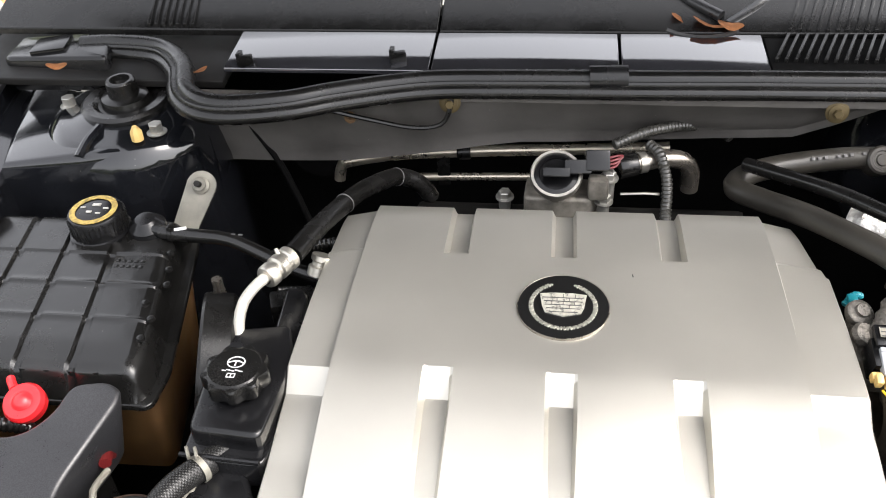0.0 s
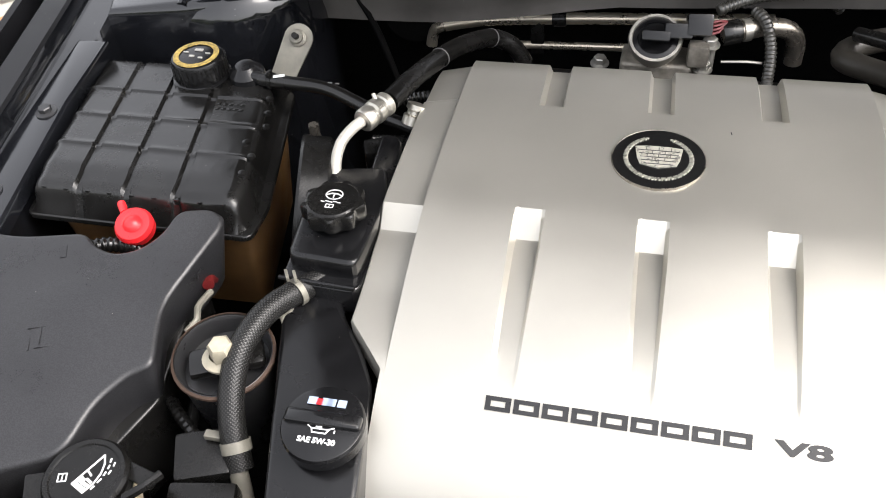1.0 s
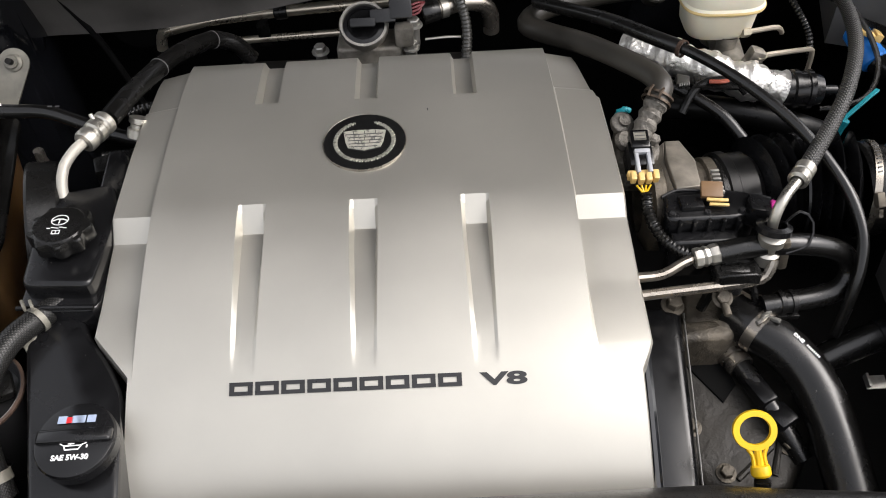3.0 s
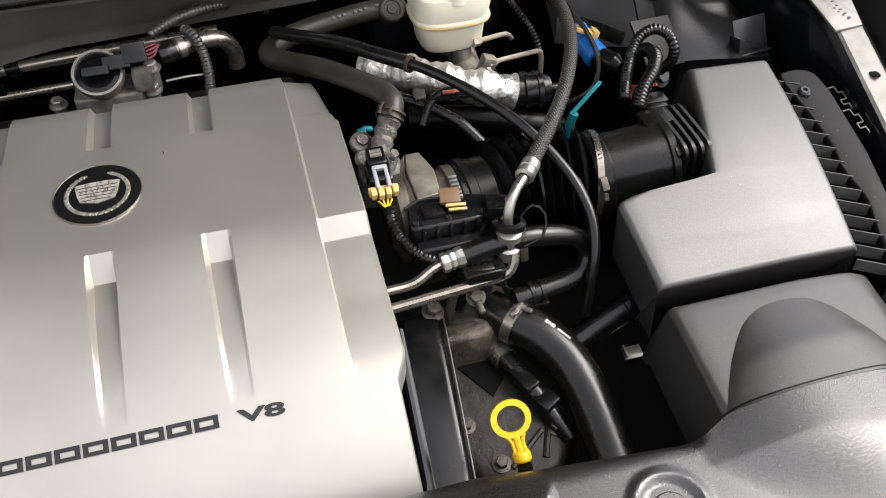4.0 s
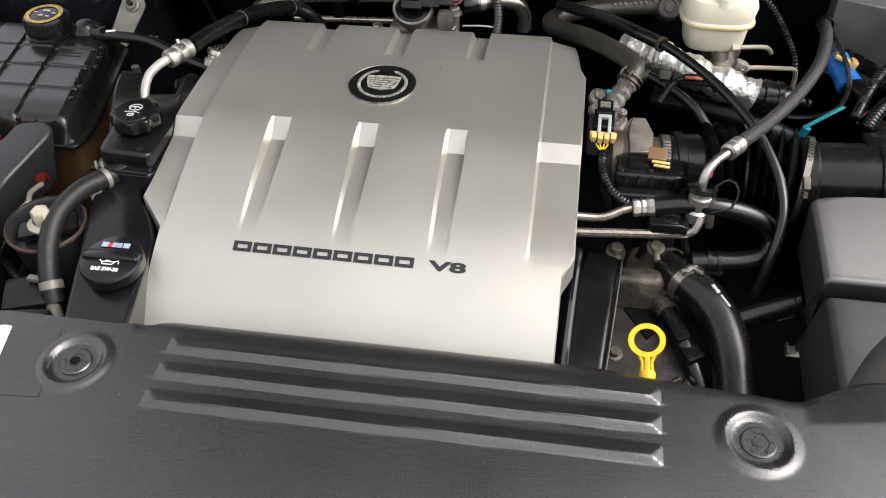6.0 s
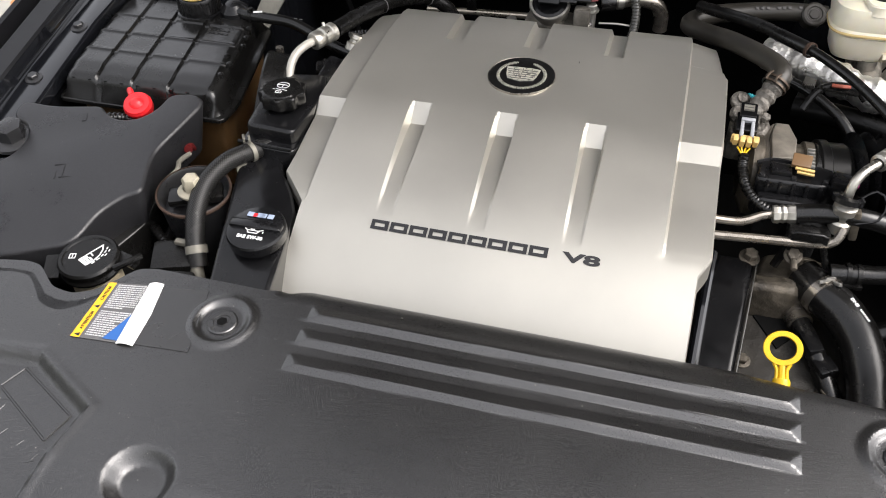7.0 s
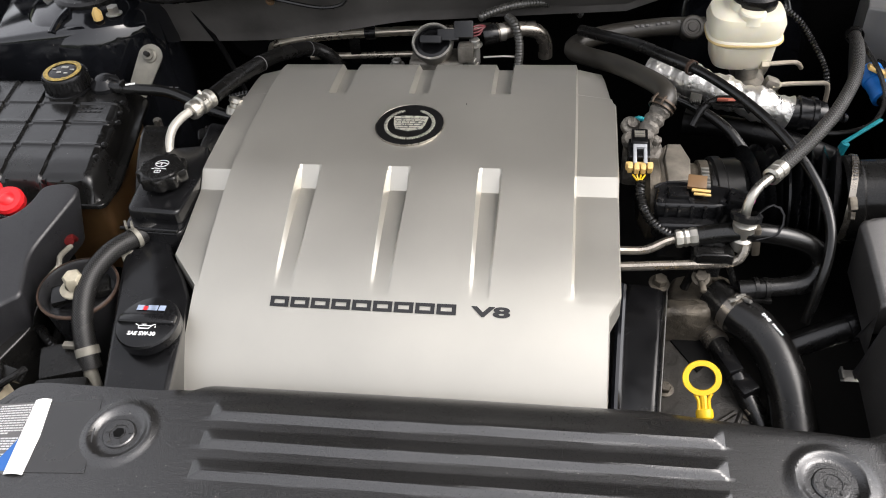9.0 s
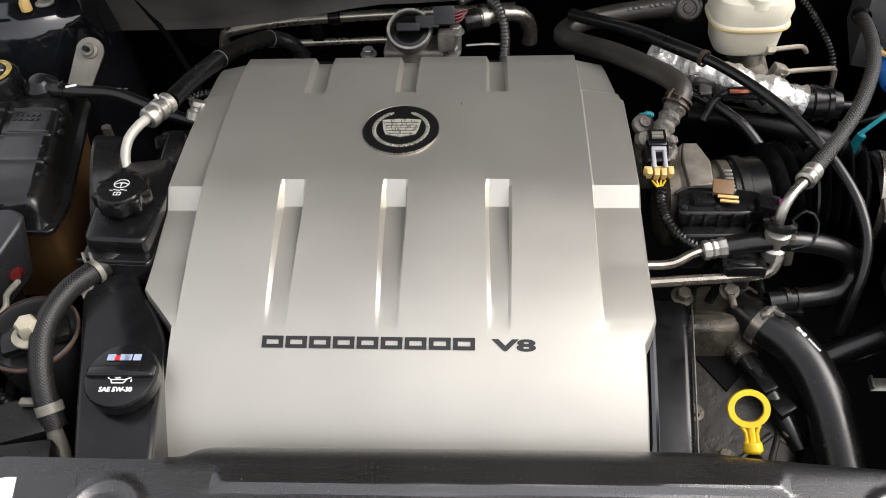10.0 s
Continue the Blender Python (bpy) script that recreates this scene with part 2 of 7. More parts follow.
def frame_of(axis):
    """A turn that lays z along axis."""
    return Vector(axis).to_track_quat("Z", "Y").to_matrix().to_4x4()


def box(bm, c, size, bevel=0.002, turn=(0, 0, 0), seg=2):
    r = bmesh.ops.create_cube(bm, size=1)
    vs = r["verts"]
    if bevel:
        for v in vs:
            v.co = Vector((v.co.x * size[0], v.co.y * size[1], v.co.z * size[2]))
        es = list({e for v in vs for e in v.link_edges})
        out = bmesh.ops.bevel(bm, geom=es, offset=min(bevel, 0.45 * min(size)), segments=seg, affect="EDGES", profile=0.6)
        vs = list({v for f in out["faces"] for v in f.verts} | {v for v in vs if v.is_valid})
        bmesh.ops.transform(bm, matrix=pose(*c, *turn), verts=vs)
    else:
        bmesh.ops.transform(bm, matrix=pose(*c, *turn) @ Matrix.Diagonal((*size, 1)), verts=vs)
    return bm


def lathe(bm, profile, base, axis=(0, 0, 1), seg=28, squash=(1, 1)):
    """Turns (radius, height) rows about an axis through base."""
    m = Matrix.Translation(base) @ frame_of(axis)
    rings = []
    for r, h in profile:
        if r <= 1e-6:
            rings.append([bm.verts.new(m @ Vector((0, 0, h)))])
        else:
            rings.append([bm.verts.new(m @ Vector((squash[0] * r * math.cos(2 * math.pi * i / seg), squash[1] * r * math.sin(2 * math.pi * i / seg), h))) for i in range(seg)])
    for a, b in zip(rings, rings[1:]):
        for i in range(seg):
            j = (i + 1) % seg
            if len(a) == 1 and len(b) == 1:
                continue
            if len(a) == 1:
                bm.faces.new((a[0], b[i], b[j]))
            elif len(b) == 1:
                bm.faces.new((a[i], a[j], b[0]))
            else:
                bm.faces.new((a[i], a[j], b[j], b[i]))
    return bm


def smooth_line(pts, step):
    pts = [Vector(p) for p in pts]
    if len(pts) == 2:
        n = max(1, int((pts[1] - pts[0]).length / step))
        return [pts[0].lerp(pts[1], i / n) for i in range(n + 1)]
    ext = [2 * pts[0] - pts[1]] + pts + [2 * pts[-1] - pts[-2]]
    out = []
    for a, b, c, d in zip(ext, ext[1:], ext[2:], ext[3:]):
        n = max(2, int((c - b).length / step))
        for i in range(n):
            t = i / n
            out.append(0.5 * ((2 * b) + (c - a) * t + (2 * a - 5 * b + 4 * c - d) * t * t + (3 * b - a - 3 * c + d) * t ** 3))
    out.append(pts[-1])
    return out


def tube(bm, pts, r, seg=14, step=0.008, ribs=0.0, deep=0.0, cap=True):
    """A round bar along a smooth line. ribs: pitch of a corrugation, deep: its depth."""
    line = smooth_line(pts, min(step, ribs / 4) if ribs else step)
    uv = bm.loops.layers.uv.verify()
    tan = [(b - a).normalized() for a, b in zip(line, line[1:])]
    tan = [tan[0]] + [(a + b).normalized() for a, b in zip(tan, tan[1:])] + [tan[-1]]
    up = Vector((0, 0, 1)) if abs(tan[0].z) < 0.9 else Vector((1, 0, 0))
    side = tan[0].cross(up).normalized()
    rings, s, along = [], 0.0, []
    for i, p in enumerate(line):
        if i:
            s += (p - line[i - 1]).length
            side = (side - tan[i] * side.dot(tan[i])).normalized()
        other = tan[i].cross(side)
        rad = r(s) if callable(r) else r
        if ribs:
            k = (s / ribs) % 1.0
            rad -= deep * (0.5 + 0.5 * math.cos(2 * math.pi * k))
        rings.append([bm.verts.new(p + rad * (math.cos(2 * math.pi * j / seg) * side + math.sin(2 * math.pi * j / seg) * other)) for j in range(seg)])
        along.append(s)
    rr = r(0) if callable(r) else r
    for i, (a, b) in enumerate(zip(rings, rings[1:])):
        for j in range(seg):
            k = (j + 1) % seg
            f = bm.faces.new((a[j], a[k], b[k], b[j]))
            for lp, (u, v) in zip(f.loops, ((j, i), (j + 1, i), (j + 1, i + 1), (j, i + 1))):
                lp[uv].uv = (6.28 * u / seg, along[v] / rr)
    if cap:
        bm.faces.new(rings[0][::-1])
        bm.faces.new(rings[-1])
    return bm


def slab(bm, outline, top, down, bevel=0.004, taper=0.0, seg=2):
    """A block under an outline: top(x, y) gives its upper face, down its depth, taper how far the foot spreads."""
    n = len(outline)
    cx = sum(p[0] for p in outline) / n
    cy = sum(p[1] for p in outline) / n
    turn = 1 if sum(outline[i][0] * outline[(i + 1) % n][1] - outline[(i + 1) % n][0] * outline[i][1] for i in range(n)) > 0 else -1
    inward = []
    for i in range(n):
        p, q, r = Vector(outline[i - 1]), Vector(outline[i]), Vector(outline[(i + 1) % n])
        e, g = (q - p).normalized(), (r - q).normalized()
        m = Vector((-e.y - g.y, e.x + g.x)) * turn
        m = m.normalized() if m.length > 1e-6 else Vector((-e.y, e.x)) * turn
        inward.append(m / max(0.5, m.dot(Vector((-e.y, e.x)) * turn)))
    steps = [math.pi / 2 * k / (seg + 1) for k in range(seg + 2)] if bevel else [0.0]
    rings = []
    ring = []
    for x, y in outline:
        d = Vector((x - cx, y - cy)).normalized() * taper
        ring.append(bm.verts.new((x + d.x, y + d.y, top(x, y) - down)))
    rings.append(ring)
    for a in steps:
        off = bevel * (1 - math.cos(a))
        ring = []
        for (x, y), m in zip(outline, inward):
            u, v = x + m.x * off, y + m.y * off
            ring.append(bm.verts.new((u, v, top(u, v) - bevel * (1 - math.sin(a)) if bevel else top(u, v))))
        rings.append(ring)
    for lo, hi in zip(rings, rings[1:]):
        for i in range(n):
            bm.faces.new((lo[i], lo[(i + 1) % n], hi[(i + 1) % n], hi[i]))
    bm.faces.new(rings[-1])
    bm.faces.new(rings[0][::-1])
    return bm


def round_poly(pts, r, n=5):
    """Rounds an outline's corners."""
    out = []
    m = len(pts)
    for i in range(m):
        p, q, s = Vector(pts[i - 1]), Vector(pts[i]), Vector(pts[(i + 1) % m])
        rr = min(r, 0.45 * (p - q).length, 0.45 * (s - q).length)
        a, b = q + (p - q).normalized() * rr, q + (s - q).normalized() * rr
        for k in range(n + 1):
            t = k / n
            out.append(tuple((1 - t) ** 2 * a + 2 * t * (1 - t) * q + t * t * b))
    return out


def sheet(bm, cols, rows, at, skirt=0.02, closed=True):
    """A grid surface at(i, j) -> place, over index ranges, with a turned-down rim."""
    vs = [[bm.verts.new(at(i, j)) for j in range(rows)] for i in range(cols)]
    for i in range(cols - 1):
        for j in range(rows - 1):
            bm.faces.new((vs[i][j], vs[i + 1][j], vs[i + 1][j + 1], vs[i][j + 1]))
    if skirt:
        rim = [vs[i][0] for i in range(cols)] + [vs[-1][j] for j in range(1, rows)] + [vs[i][-1] for i in range(cols - 2, -1, -1)] + [vs[0][j] for j in range(rows - 2, 0, -1)]
        low = [bm.verts.new(v.co - Vector((0, 0, skirt))) for v in rim]
        for a in range(len(rim)):
            b = (a + 1) % len(rim)
            bm.faces.new((rim[a], low[a], low[b], rim[b]))
    return bm


def hexbolt(bm, at, r, axis=(0, 0, 1), washer=1.5, h=0.008):
    if washer:
        lathe(bm, [(0, 0), (r * washer, 0), (r * washer, 0.0015), (r, 0.0025), (0, 0.0025)], at, axis, 20)
    return lathe(bm, [(0, 0.001), (r, 0.001), (r, h - 0.001), (r * 0.85, h), (0, h)], at, axis, 6)


def band(bm, pts, r, wide=0.008, thick=0.0012):
    """A clamp strip round a tube at the middle of the short line pts."""
    a, b = Vector(pts[0]), Vector(pts[1])
    c, ax = (a + b) / 2, (b - a).normalized()
    return lathe(bm, [(r, -wide / 2), (r + thick, -wide / 2), (r + thick, wide / 2), (r, wide / 2)], c, ax, 24)


def letters(bm, text, size, m, wide=1.0, bold=0.0, deep=0.0004, align="CENTER"):
    cu = bpy.data.curves.new("text", "FONT")
    cu.body, cu.size, cu.align_x, cu.offset, cu.extrude = text, size, align, bold, deep
    ob = bpy.data.objects.new("text", cu)
    me = bpy.data.meshes.new_from_object(ob)
    me.transform(m @ Matrix.Diagonal((wide, 1, 1, 1)))
    bm.from_mesh(me)
    bpy.data.objects.remove(ob)
    bpy.data.meshes.remove(me)
    return bm


def interp(v, xs, ys):
    return float(np.interp(v, xs, ys))


B = bmesh.new

# ---- ground and the car's body round the engine bay ----
def ground_mesh():
    bm = B()
    rows = [-300, -60, -20, -8, -4] + [-3 + 0.2 * k for k in range(31)] + [4, 8, 20, 60, 300]
    return sheet(bm, len(rows), len(rows), lambda i, j: (rows[i], rows[j], 0.012 * noise.noise((rows[i] * 0.7, rows[j] * 0.7, 3))), 0)


PAVING = material("pale_concrete", (0.34, 0.33, 0.29), 0.8, vary=0.2, scale=3, grain=0.4, grain_scale=120)
tagged(solo("ground", ground_mesh(), PAVING, "pale concrete drive strewn with dry leaves", "ground", kind="structure"))

bm = B()
random.seed(5)
for k in range(420):
    a = Vector((random.uniform(-3.4, -1.3), random.uniform(-0.5, 5.5), 0.015 + random.uniform(0, 0.02)))
    m = Matrix.Translation(a) @ Euler((random.uniform(-0.4, 0.4), random.uniform(-0.4, 0.4), random.uniform(0, 6.28))).to_matrix().to_4x4() @ Matrix.Scale(random.uniform(0.6, 1.3), 4)
    ring = [bm.verts.new(m @ Vector(p)) for p in ((-0.045, 0, 0), (-0.015, -0.022, 0.006), (0.02, -0.018, 0.002), (0.05, 0, 0.012), (0.018, 0.02, 0.004), (-0.02, 0.018, 0.008))]
    bm.faces.new(ring)
solo("fallen_leaves", bm, LEAF, "scattered dry brown leaves on the drive", "leaves", kind="stuff")

# unseen far trees and hedges, added to close the place and darken reflections
bm = B()
random.seed(9)
turns = 96
rings = [[], [], [], []]
for k in range(turns):
    a = 2 * math.pi * k / turns
    r = 15 + 2.5 * noise.noise((3 * math.cos(a), 3 * math.sin(a), 1))
    h = 3.6 + 2.2 * noise.noise((5 * math.cos(a), 5 * math.sin(a), 4)) + random.uniform(-0.4, 0.4)
    for i, (dr, z) in enumerate(((0, -0.1), (-0.5, 0.4 * h), (0.3, 0.8 * h), (1.2, h))):
        q = r + dr + random.uniform(-0.3, 0.3)
        rings[i].append(bm.verts.new((q * math.cos(a), q * math.sin(a), z)))
for lo, hi in zip(rings, rings[1:]):
    for k in range(turns):
        bm.faces.new((lo[k], lo[(k + 1) % turns], hi[(k + 1) % turns], hi[k]))
solo("backdrop", bm, material("far_foliage", (0.05, 0.06, 0.03), 0.9, vary=0.6, scale=1.2, lumps=0.5, lump_scale=3), "dark hedge and trees far round the car", "trees", kind="structure")

# tub of the bay: floor, walls of the side aprons, front support; deep shade is put into its near-black colour
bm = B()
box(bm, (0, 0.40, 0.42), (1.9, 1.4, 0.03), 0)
solo("bay_floor", bm, SHADE_BLACK, "grimy dark underside of the engine bay", "floor", kind="structure")


FENDER_SKIN = material("dull_black_fender_paint", (0.007, 0.007, 0.008), 0.40, vary=0.4, scale=8, speck=0.3, spec=0.28)


def apron(side):
    """Inner fender wall with a folded top flange, a gutter and the fender's outer skin."""
    s = side
    t = thing("fender_left" if s < 0 else "fender_right", (s * 0.9, 0.4, 0.45), "black inner fender with flange and drain gutter", "fender", kind="structure")
    ys = [-0.35 + 0.05 * k for k in range(32)]
    edge = (lambda y: 0.862 - 0.154 * max(0.0, 0.6 - y)) if s > 0 else (lambda y: 0.868 - 0.13 * max(0.0, 0.6 - y) + 0.20 * max(0.0, y - 0.6))
    high = (lambda y: 0.930 - 0.256 * max(0.0, 0.6 - y) + 0.10 * max(0.0, y - 0.6)) if s > 0 else (lambda y: 0.935 - 0.12 * max(0.0, 0.6 - y) + 0.06 * max(0.0, y - 0.6))
    bm = B()
    prof = [(-0.012, -0.50), (-0.012, -0.05), (-0.006, -0.012), (0, 0)] if s > 0 else [(-0.052, -0.5), (-0.052, -0.06), (-0.048, -0.032), (-0.042, -0.026), (-0.006, -0.02), (-0.002, -0.014), (0, 0)]
    sheet(bm, len(prof), len(ys), lambda i, j: (s * (edge(ys[j]) + prof[i][0]), ys[j], high(ys[j]) + prof[i][1]), 0)
    part("apron", bm, BODY_BLACK, t, "glossy black inner fender apron")
    bm = B()
    prof = [(0, 0.0), (0.004, 0.003), (0.036, 0.004), (0.040, 0.001), (0.042, -0.02)]
    sheet(bm, len(prof), len(ys), lambda i, j: (s * (edge(ys[j]) + prof[i][0]), ys[j], high(ys[j]) + prof[i][1]), 0)
    part("flange", bm, GALV if s > 0 else FENDER_SKIN, t, "scuffed pale fender flange with holes" if s > 0 else "dusty dark fender flange")
    bm = B()
    prof = [(0.042, -0.02), (0.050, -0.032), (0.070, -0.030), (0.078, -0.010), (0.086, 0.012), (0.100, 0.016), (0.106, 0.008), (0.118, 0.024), (0.20, 0.02), (0.30, -0.03), (0.33, -0.2), (0.34, -0.5)]
    if s < 0:
        prof = [(0.042, -0.02), (0.045, -0.036), (0.053, -0.036), (0.057, -0.012), (0.062, 0.010), (0.070, 0.012), (0.080, 0.004), (0.11, -0.04), (0.14, -0.15), (0.15, -0.5)]
    sheet(bm, len(prof), len(ys), lambda i, j: (s * (edge(ys[j]) + prof[i][0]), ys[j], high(ys[j]) + prof[i][1]), 0)
    part("fender_skin", bm, FENDER_SKIN, t, "glossy black fender skin and gutter")
    # on the right side, near-black discs paint the shade inside punched holes
    for y in ((0.44, 0.17) if s > 0 else (0.62, 0.47, 0.34, 0.2, 0.05)):
        x = edge(y) + (0.02 if s > 0 else 0.066)
        z = high(y) + (0.0045 if s > 0 else -0.02)
        bm = B()
        if s > 0:
            lathe(bm, [(0, 0), (0.0085, 0), (0.0085, 0.0012), (0, 0.0012)], (s * x, y, z), (0, 0.1, 1), 18, (0.72, 1.05))
        else:
            box(bm, (s * x, y, z), (0.018, 0.03, 0.004), 0.0015, (0, -20, 8))
        part("hole" if s > 0 else "clip", bm, SHADE_BLACK if s > 0 else ZINC, t, "round punched hole" if s > 0 else "small metal fender clip")
    if s > 0:
        bm = B()
        slab(bm, [(0.836, 0.60), (0.843, 0.517), (0.886, 0.520), (0.93, 0.68), (0.866, 0.70)], lambda x, y: high(y) + 0.0075, 0.003, 0.001)
        plate = part("end_plate", bm, GALV, t, "scuffed pale plate welded on the flange")
        # one more disc on the plate, shade painted as near-black
        bm = B()
        lathe(bm, [(0, 0), (0.0095, 0), (0.0095, 0.0012), (0, 0.0012)], (0.868, 0.605, high(0.605) + 0.0075), (0, 0.1, 1), 20, (0.72, 1.05))
        part("plate_hole", bm, SHADE_BLACK, plate, "round punched hole")
        for k in range(7):
            bm = B()
            box(bm, (0.862 + 0.002 * k, 0.583 - 0.008 * k, high(0.583 - 0.008 * k) + 0.0078), (0.004, 0.003, 0.0006), 0)
            part("stamp_bar", bm, INK_DARK, plate)
        bm = B()
        hexbolt(bm, (edge(0.54) + 0.052, 0.54, high(0.54) - 0.033), 0.009, (0, 0, 1), 1.5, 0.012)
        part("gutter_bolt", bm, BODY_DUSTY, t, "dark gutter bolt")
    return t, edge, high


fenderL, edgeL, highL = apron(-1)
fenderR, edgeR, highR = apron(1)

# firewall panel below the cowl seal
bm = B()
fx = [-0.61 + 0.05 * k for k in range(32)]
fb = lambda x: interp(x, (-0.95, -0.55, -0.40, -0.30, -0.18, 0.0, 0.2, 0.29, 0.45, 0.9), (0.86, 0.868, 0.870, 0.885, 0.905, 0.915, 0.925, 0.965, 0.975, 0.975))
fr = [0.0, 0.12, 0.3, 0.5, 0.7, 0.88, 1.0]
sheet(bm, len(fx), 7, lambda i, j: (fx[i], 0.765 + 0.035 * fr[j] + 0.004 * noise.noise((fx[i] * 9, fr[j] * 3, 1)), 0.985 + (fb(fx[i]) - 0.985) * fr[j]), 0.012)
solo("firewall_panel", bm, GREY_SHEET, "dusty dark grey plenum panel under the cowl seal", "panel", kind="structure")
# this wall and the next carry the bay's shade in their near-black colour
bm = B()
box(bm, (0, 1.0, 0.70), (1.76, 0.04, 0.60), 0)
solo("wall_firewall", bm, SHADE_BLACK, "dark firewall behind the engine", "wall", kind="structure")
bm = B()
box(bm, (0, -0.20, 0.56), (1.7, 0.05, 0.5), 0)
solo("wall_front", bm, SHADE_BLACK, "dark radiator support", "wall", kind="structure")

# cowl: panels, grille, windscreen foot, seal
cowl = thing("cowl", (0, 0.85, 0.98), "black plastic cowl at the windscreen's foot with panels and grille", "cowl", kind="structure")
cz = lambda y: 1.002 + 0.13 * (y - 0.82)
for x0, x1 in ((-0.56, -0.282), (-0.279, -0.036), (-0.033, 0.150)):
    bm = B()
    slab(bm, [(x0, 0.80), (x1, 0.80), (x1, 0.893), (x0, 0.893)], lambda x, y: cz(y), 0.006, 0.002)
    part("cowl_panel", bm, COWL_GLOSS, cowl, "smooth glossy black cowl panel")
bm = B()
top_z = lambda y: 1.013 + 0.36 * (y - 0.896)
slab(bm, [(-0.95, 0.896), (-0.281, 0.896), (-0.281, 1.10), (-0.95, 1.10)], lambda x, y: top_z(y), 0.01, 0.003)
slab(bm, [(-0.278, 0.896), (0.95, 0.896), (0.95, 1.10), (-0.278, 1.10)], lambda x, y: top_z(y), 0.01, 0.003)
part("cowl_top", bm, BLACK_SATIN, cowl, "dark satin upper cowl")
# near-black bed paints the shade of the opening below the slats
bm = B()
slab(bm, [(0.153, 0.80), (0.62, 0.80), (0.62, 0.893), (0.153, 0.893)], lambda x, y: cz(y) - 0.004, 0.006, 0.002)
part("grille_bed", bm, SHADE_BLACK, cowl, "black recess under the grille")
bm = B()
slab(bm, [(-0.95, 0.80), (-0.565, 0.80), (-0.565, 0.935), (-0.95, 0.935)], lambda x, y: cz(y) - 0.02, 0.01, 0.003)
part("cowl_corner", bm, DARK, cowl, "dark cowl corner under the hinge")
bm = B()
for k in range(22):
    slab(bm, [(0.157 + 0.0120 * k, 0.832), (0.1615 + 0.0120 * k, 0.832), (0.1865 + 0.0120 * k, 0.893), (0.182 + 0.0120 * k, 0.893)], lambda x, y: cz(y) + 0.003, 0.006, 0.001)
    slab(bm, [(0.1835 + 0.0120 * k, 0.898), (0.188 + 0.0120 * k, 0.898), (0.222 + 0.0120 * k, 1.0), (0.2175 + 0.0120 * k, 1.0)], lambda x, y: top_z(y) + 0.004, 0.006, 0.001)
for k in range(7):
    slab(bm, [(-0.705 + 0.011 * k, 0.90), (-0.700 + 0.011 * k, 0.90), (-0.715 + 0.011 * k, 1.02), (-0.720 + 0.011 * k, 1.02)], lambda x, y: top_z(y) + 0.005, 0.008, 0.001)
part("grille", bm, BLACK_SATIN, cowl, "ribbed black air grille")
bm = B()
for x, y in ((-0.53, 0.805), (-0.325, 0.822)):
    box(bm, (x, y, 1.008), (0.022, 0.012, 0.012), 0.002, (10, 0, 20))
    box(bm, (x - 0.008, y + 0.004, 1.014), (0.006, 0.014, 0.008), 0.001)
part("retainer", bm, BLACK_SATIN, cowl, "small black retaining tabs")
bm = B()
gl = [(-1.0, 1.10), (1.0, 1.10), (0.9, 1.75), (-0.9, 1.75)]
slab(bm, gl, lambda x, y: 1.085 + 0.62 * (y - 1.10), 0.006, 0)
part("windscreen", bm, GLASS, cowl, "dark raked windscreen")
bm = B()
tube(bm, [(0.0, 1.02, 1.055), (0.06, 0.955, 1.035), (0.10, 0.92, 1.025)], 0.008)
lathe(bm, [(0.022, 0), (0.024, 0.004), (0.02, 0.012), (0.006, 0.018), (0, 0.018)], (-0.07, 1.00, 1.04), (0, -0.4, 1))
tube(bm, [(0.11, 0.915, 1.012), (0.16, 0.96, 1.03), (0.22, 1.05, 1.07)], 0.010)
part("wiper_linkage", bm, BODY_DUSTY, cowl, "dusty wiper linkage arms")
bm = B()
lathe(bm, [(0.052, -0.004), (0.056, 0.0), (0.056, 0.003), (0.050, 0.004), (0.044, -0.01), (0.0, -0.012)], (0.075, 0.925, 1.016), (0, -0.2, 1), 28, (1.1, 0.75))
part("drain_opening", bm, INK_DARK, cowl, "oval opening in the cowl")

for k, (x, y, s, a) in enumerate(((0.055, 0.925, 0.022, 20), (0.085, 0.905, 0.025, -15), (0.110, 0.90, 0.018, 5), (-0.595, 0.79, 0.019, 60), (-0.80, 0.80, 0.014, 30))):
    bm = B()
    m = pose(x, y, 1.022 if k < 3 else 1.0, 14 * (-1) ** k, 10, a) @ Matrix.Scale(s, 4)
    rim = [bm.verts.new(m @ Vector((1.0 * math.cos(t), 0.5 * math.sin(t) * (1 + 0.2 * math.sin(3 * t)), 0.12 * math.cos(2 * t)))) for t in [2 * math.pi * q / 14 for q in range(14)]]
    c = bm.verts.new(m @ Vector((0, 0, -0.1)))
    for q in range(14):
        bm.faces.new((c, rim[q], rim[(q + 1) % 14]))
    bmesh.ops.solidify(bm, geom=bm.faces[:], thickness=0.0006)
    solo("fallen_leaf", bm, LEAF, "dry curled orange-brown leaf lying on the cowl", "leaf", group="leaves on the cowl")

# rubber seal along the cowl's front edge
seal = thing("hood_seal", (-0.2, 0.78, 0.99), "black ribbed rubber hood seal along the cowl", "seal")
path = [(-0.80, 0.880, 0.998), (-0.752, 0.880, 1.0), (-0.675, 0.868, 1.0), (-0.622, 0.815, 1.0), (-0.585, 0.735, 1.0), (-0.535, 0.702, 1.0), (-0.454, 0.714, 1.0), (-0.389, 0.742, 1.0), (-0.285, 0.775, 1.0), (-0.176, 0.782, 1.0), (-0.02, 0.784, 1.0), (0.15, 0.788, 1.0), (0.4, 0.788, 1.0), (0.7, 0.785, 0.995), (0.9, 0.77, 0.985)]


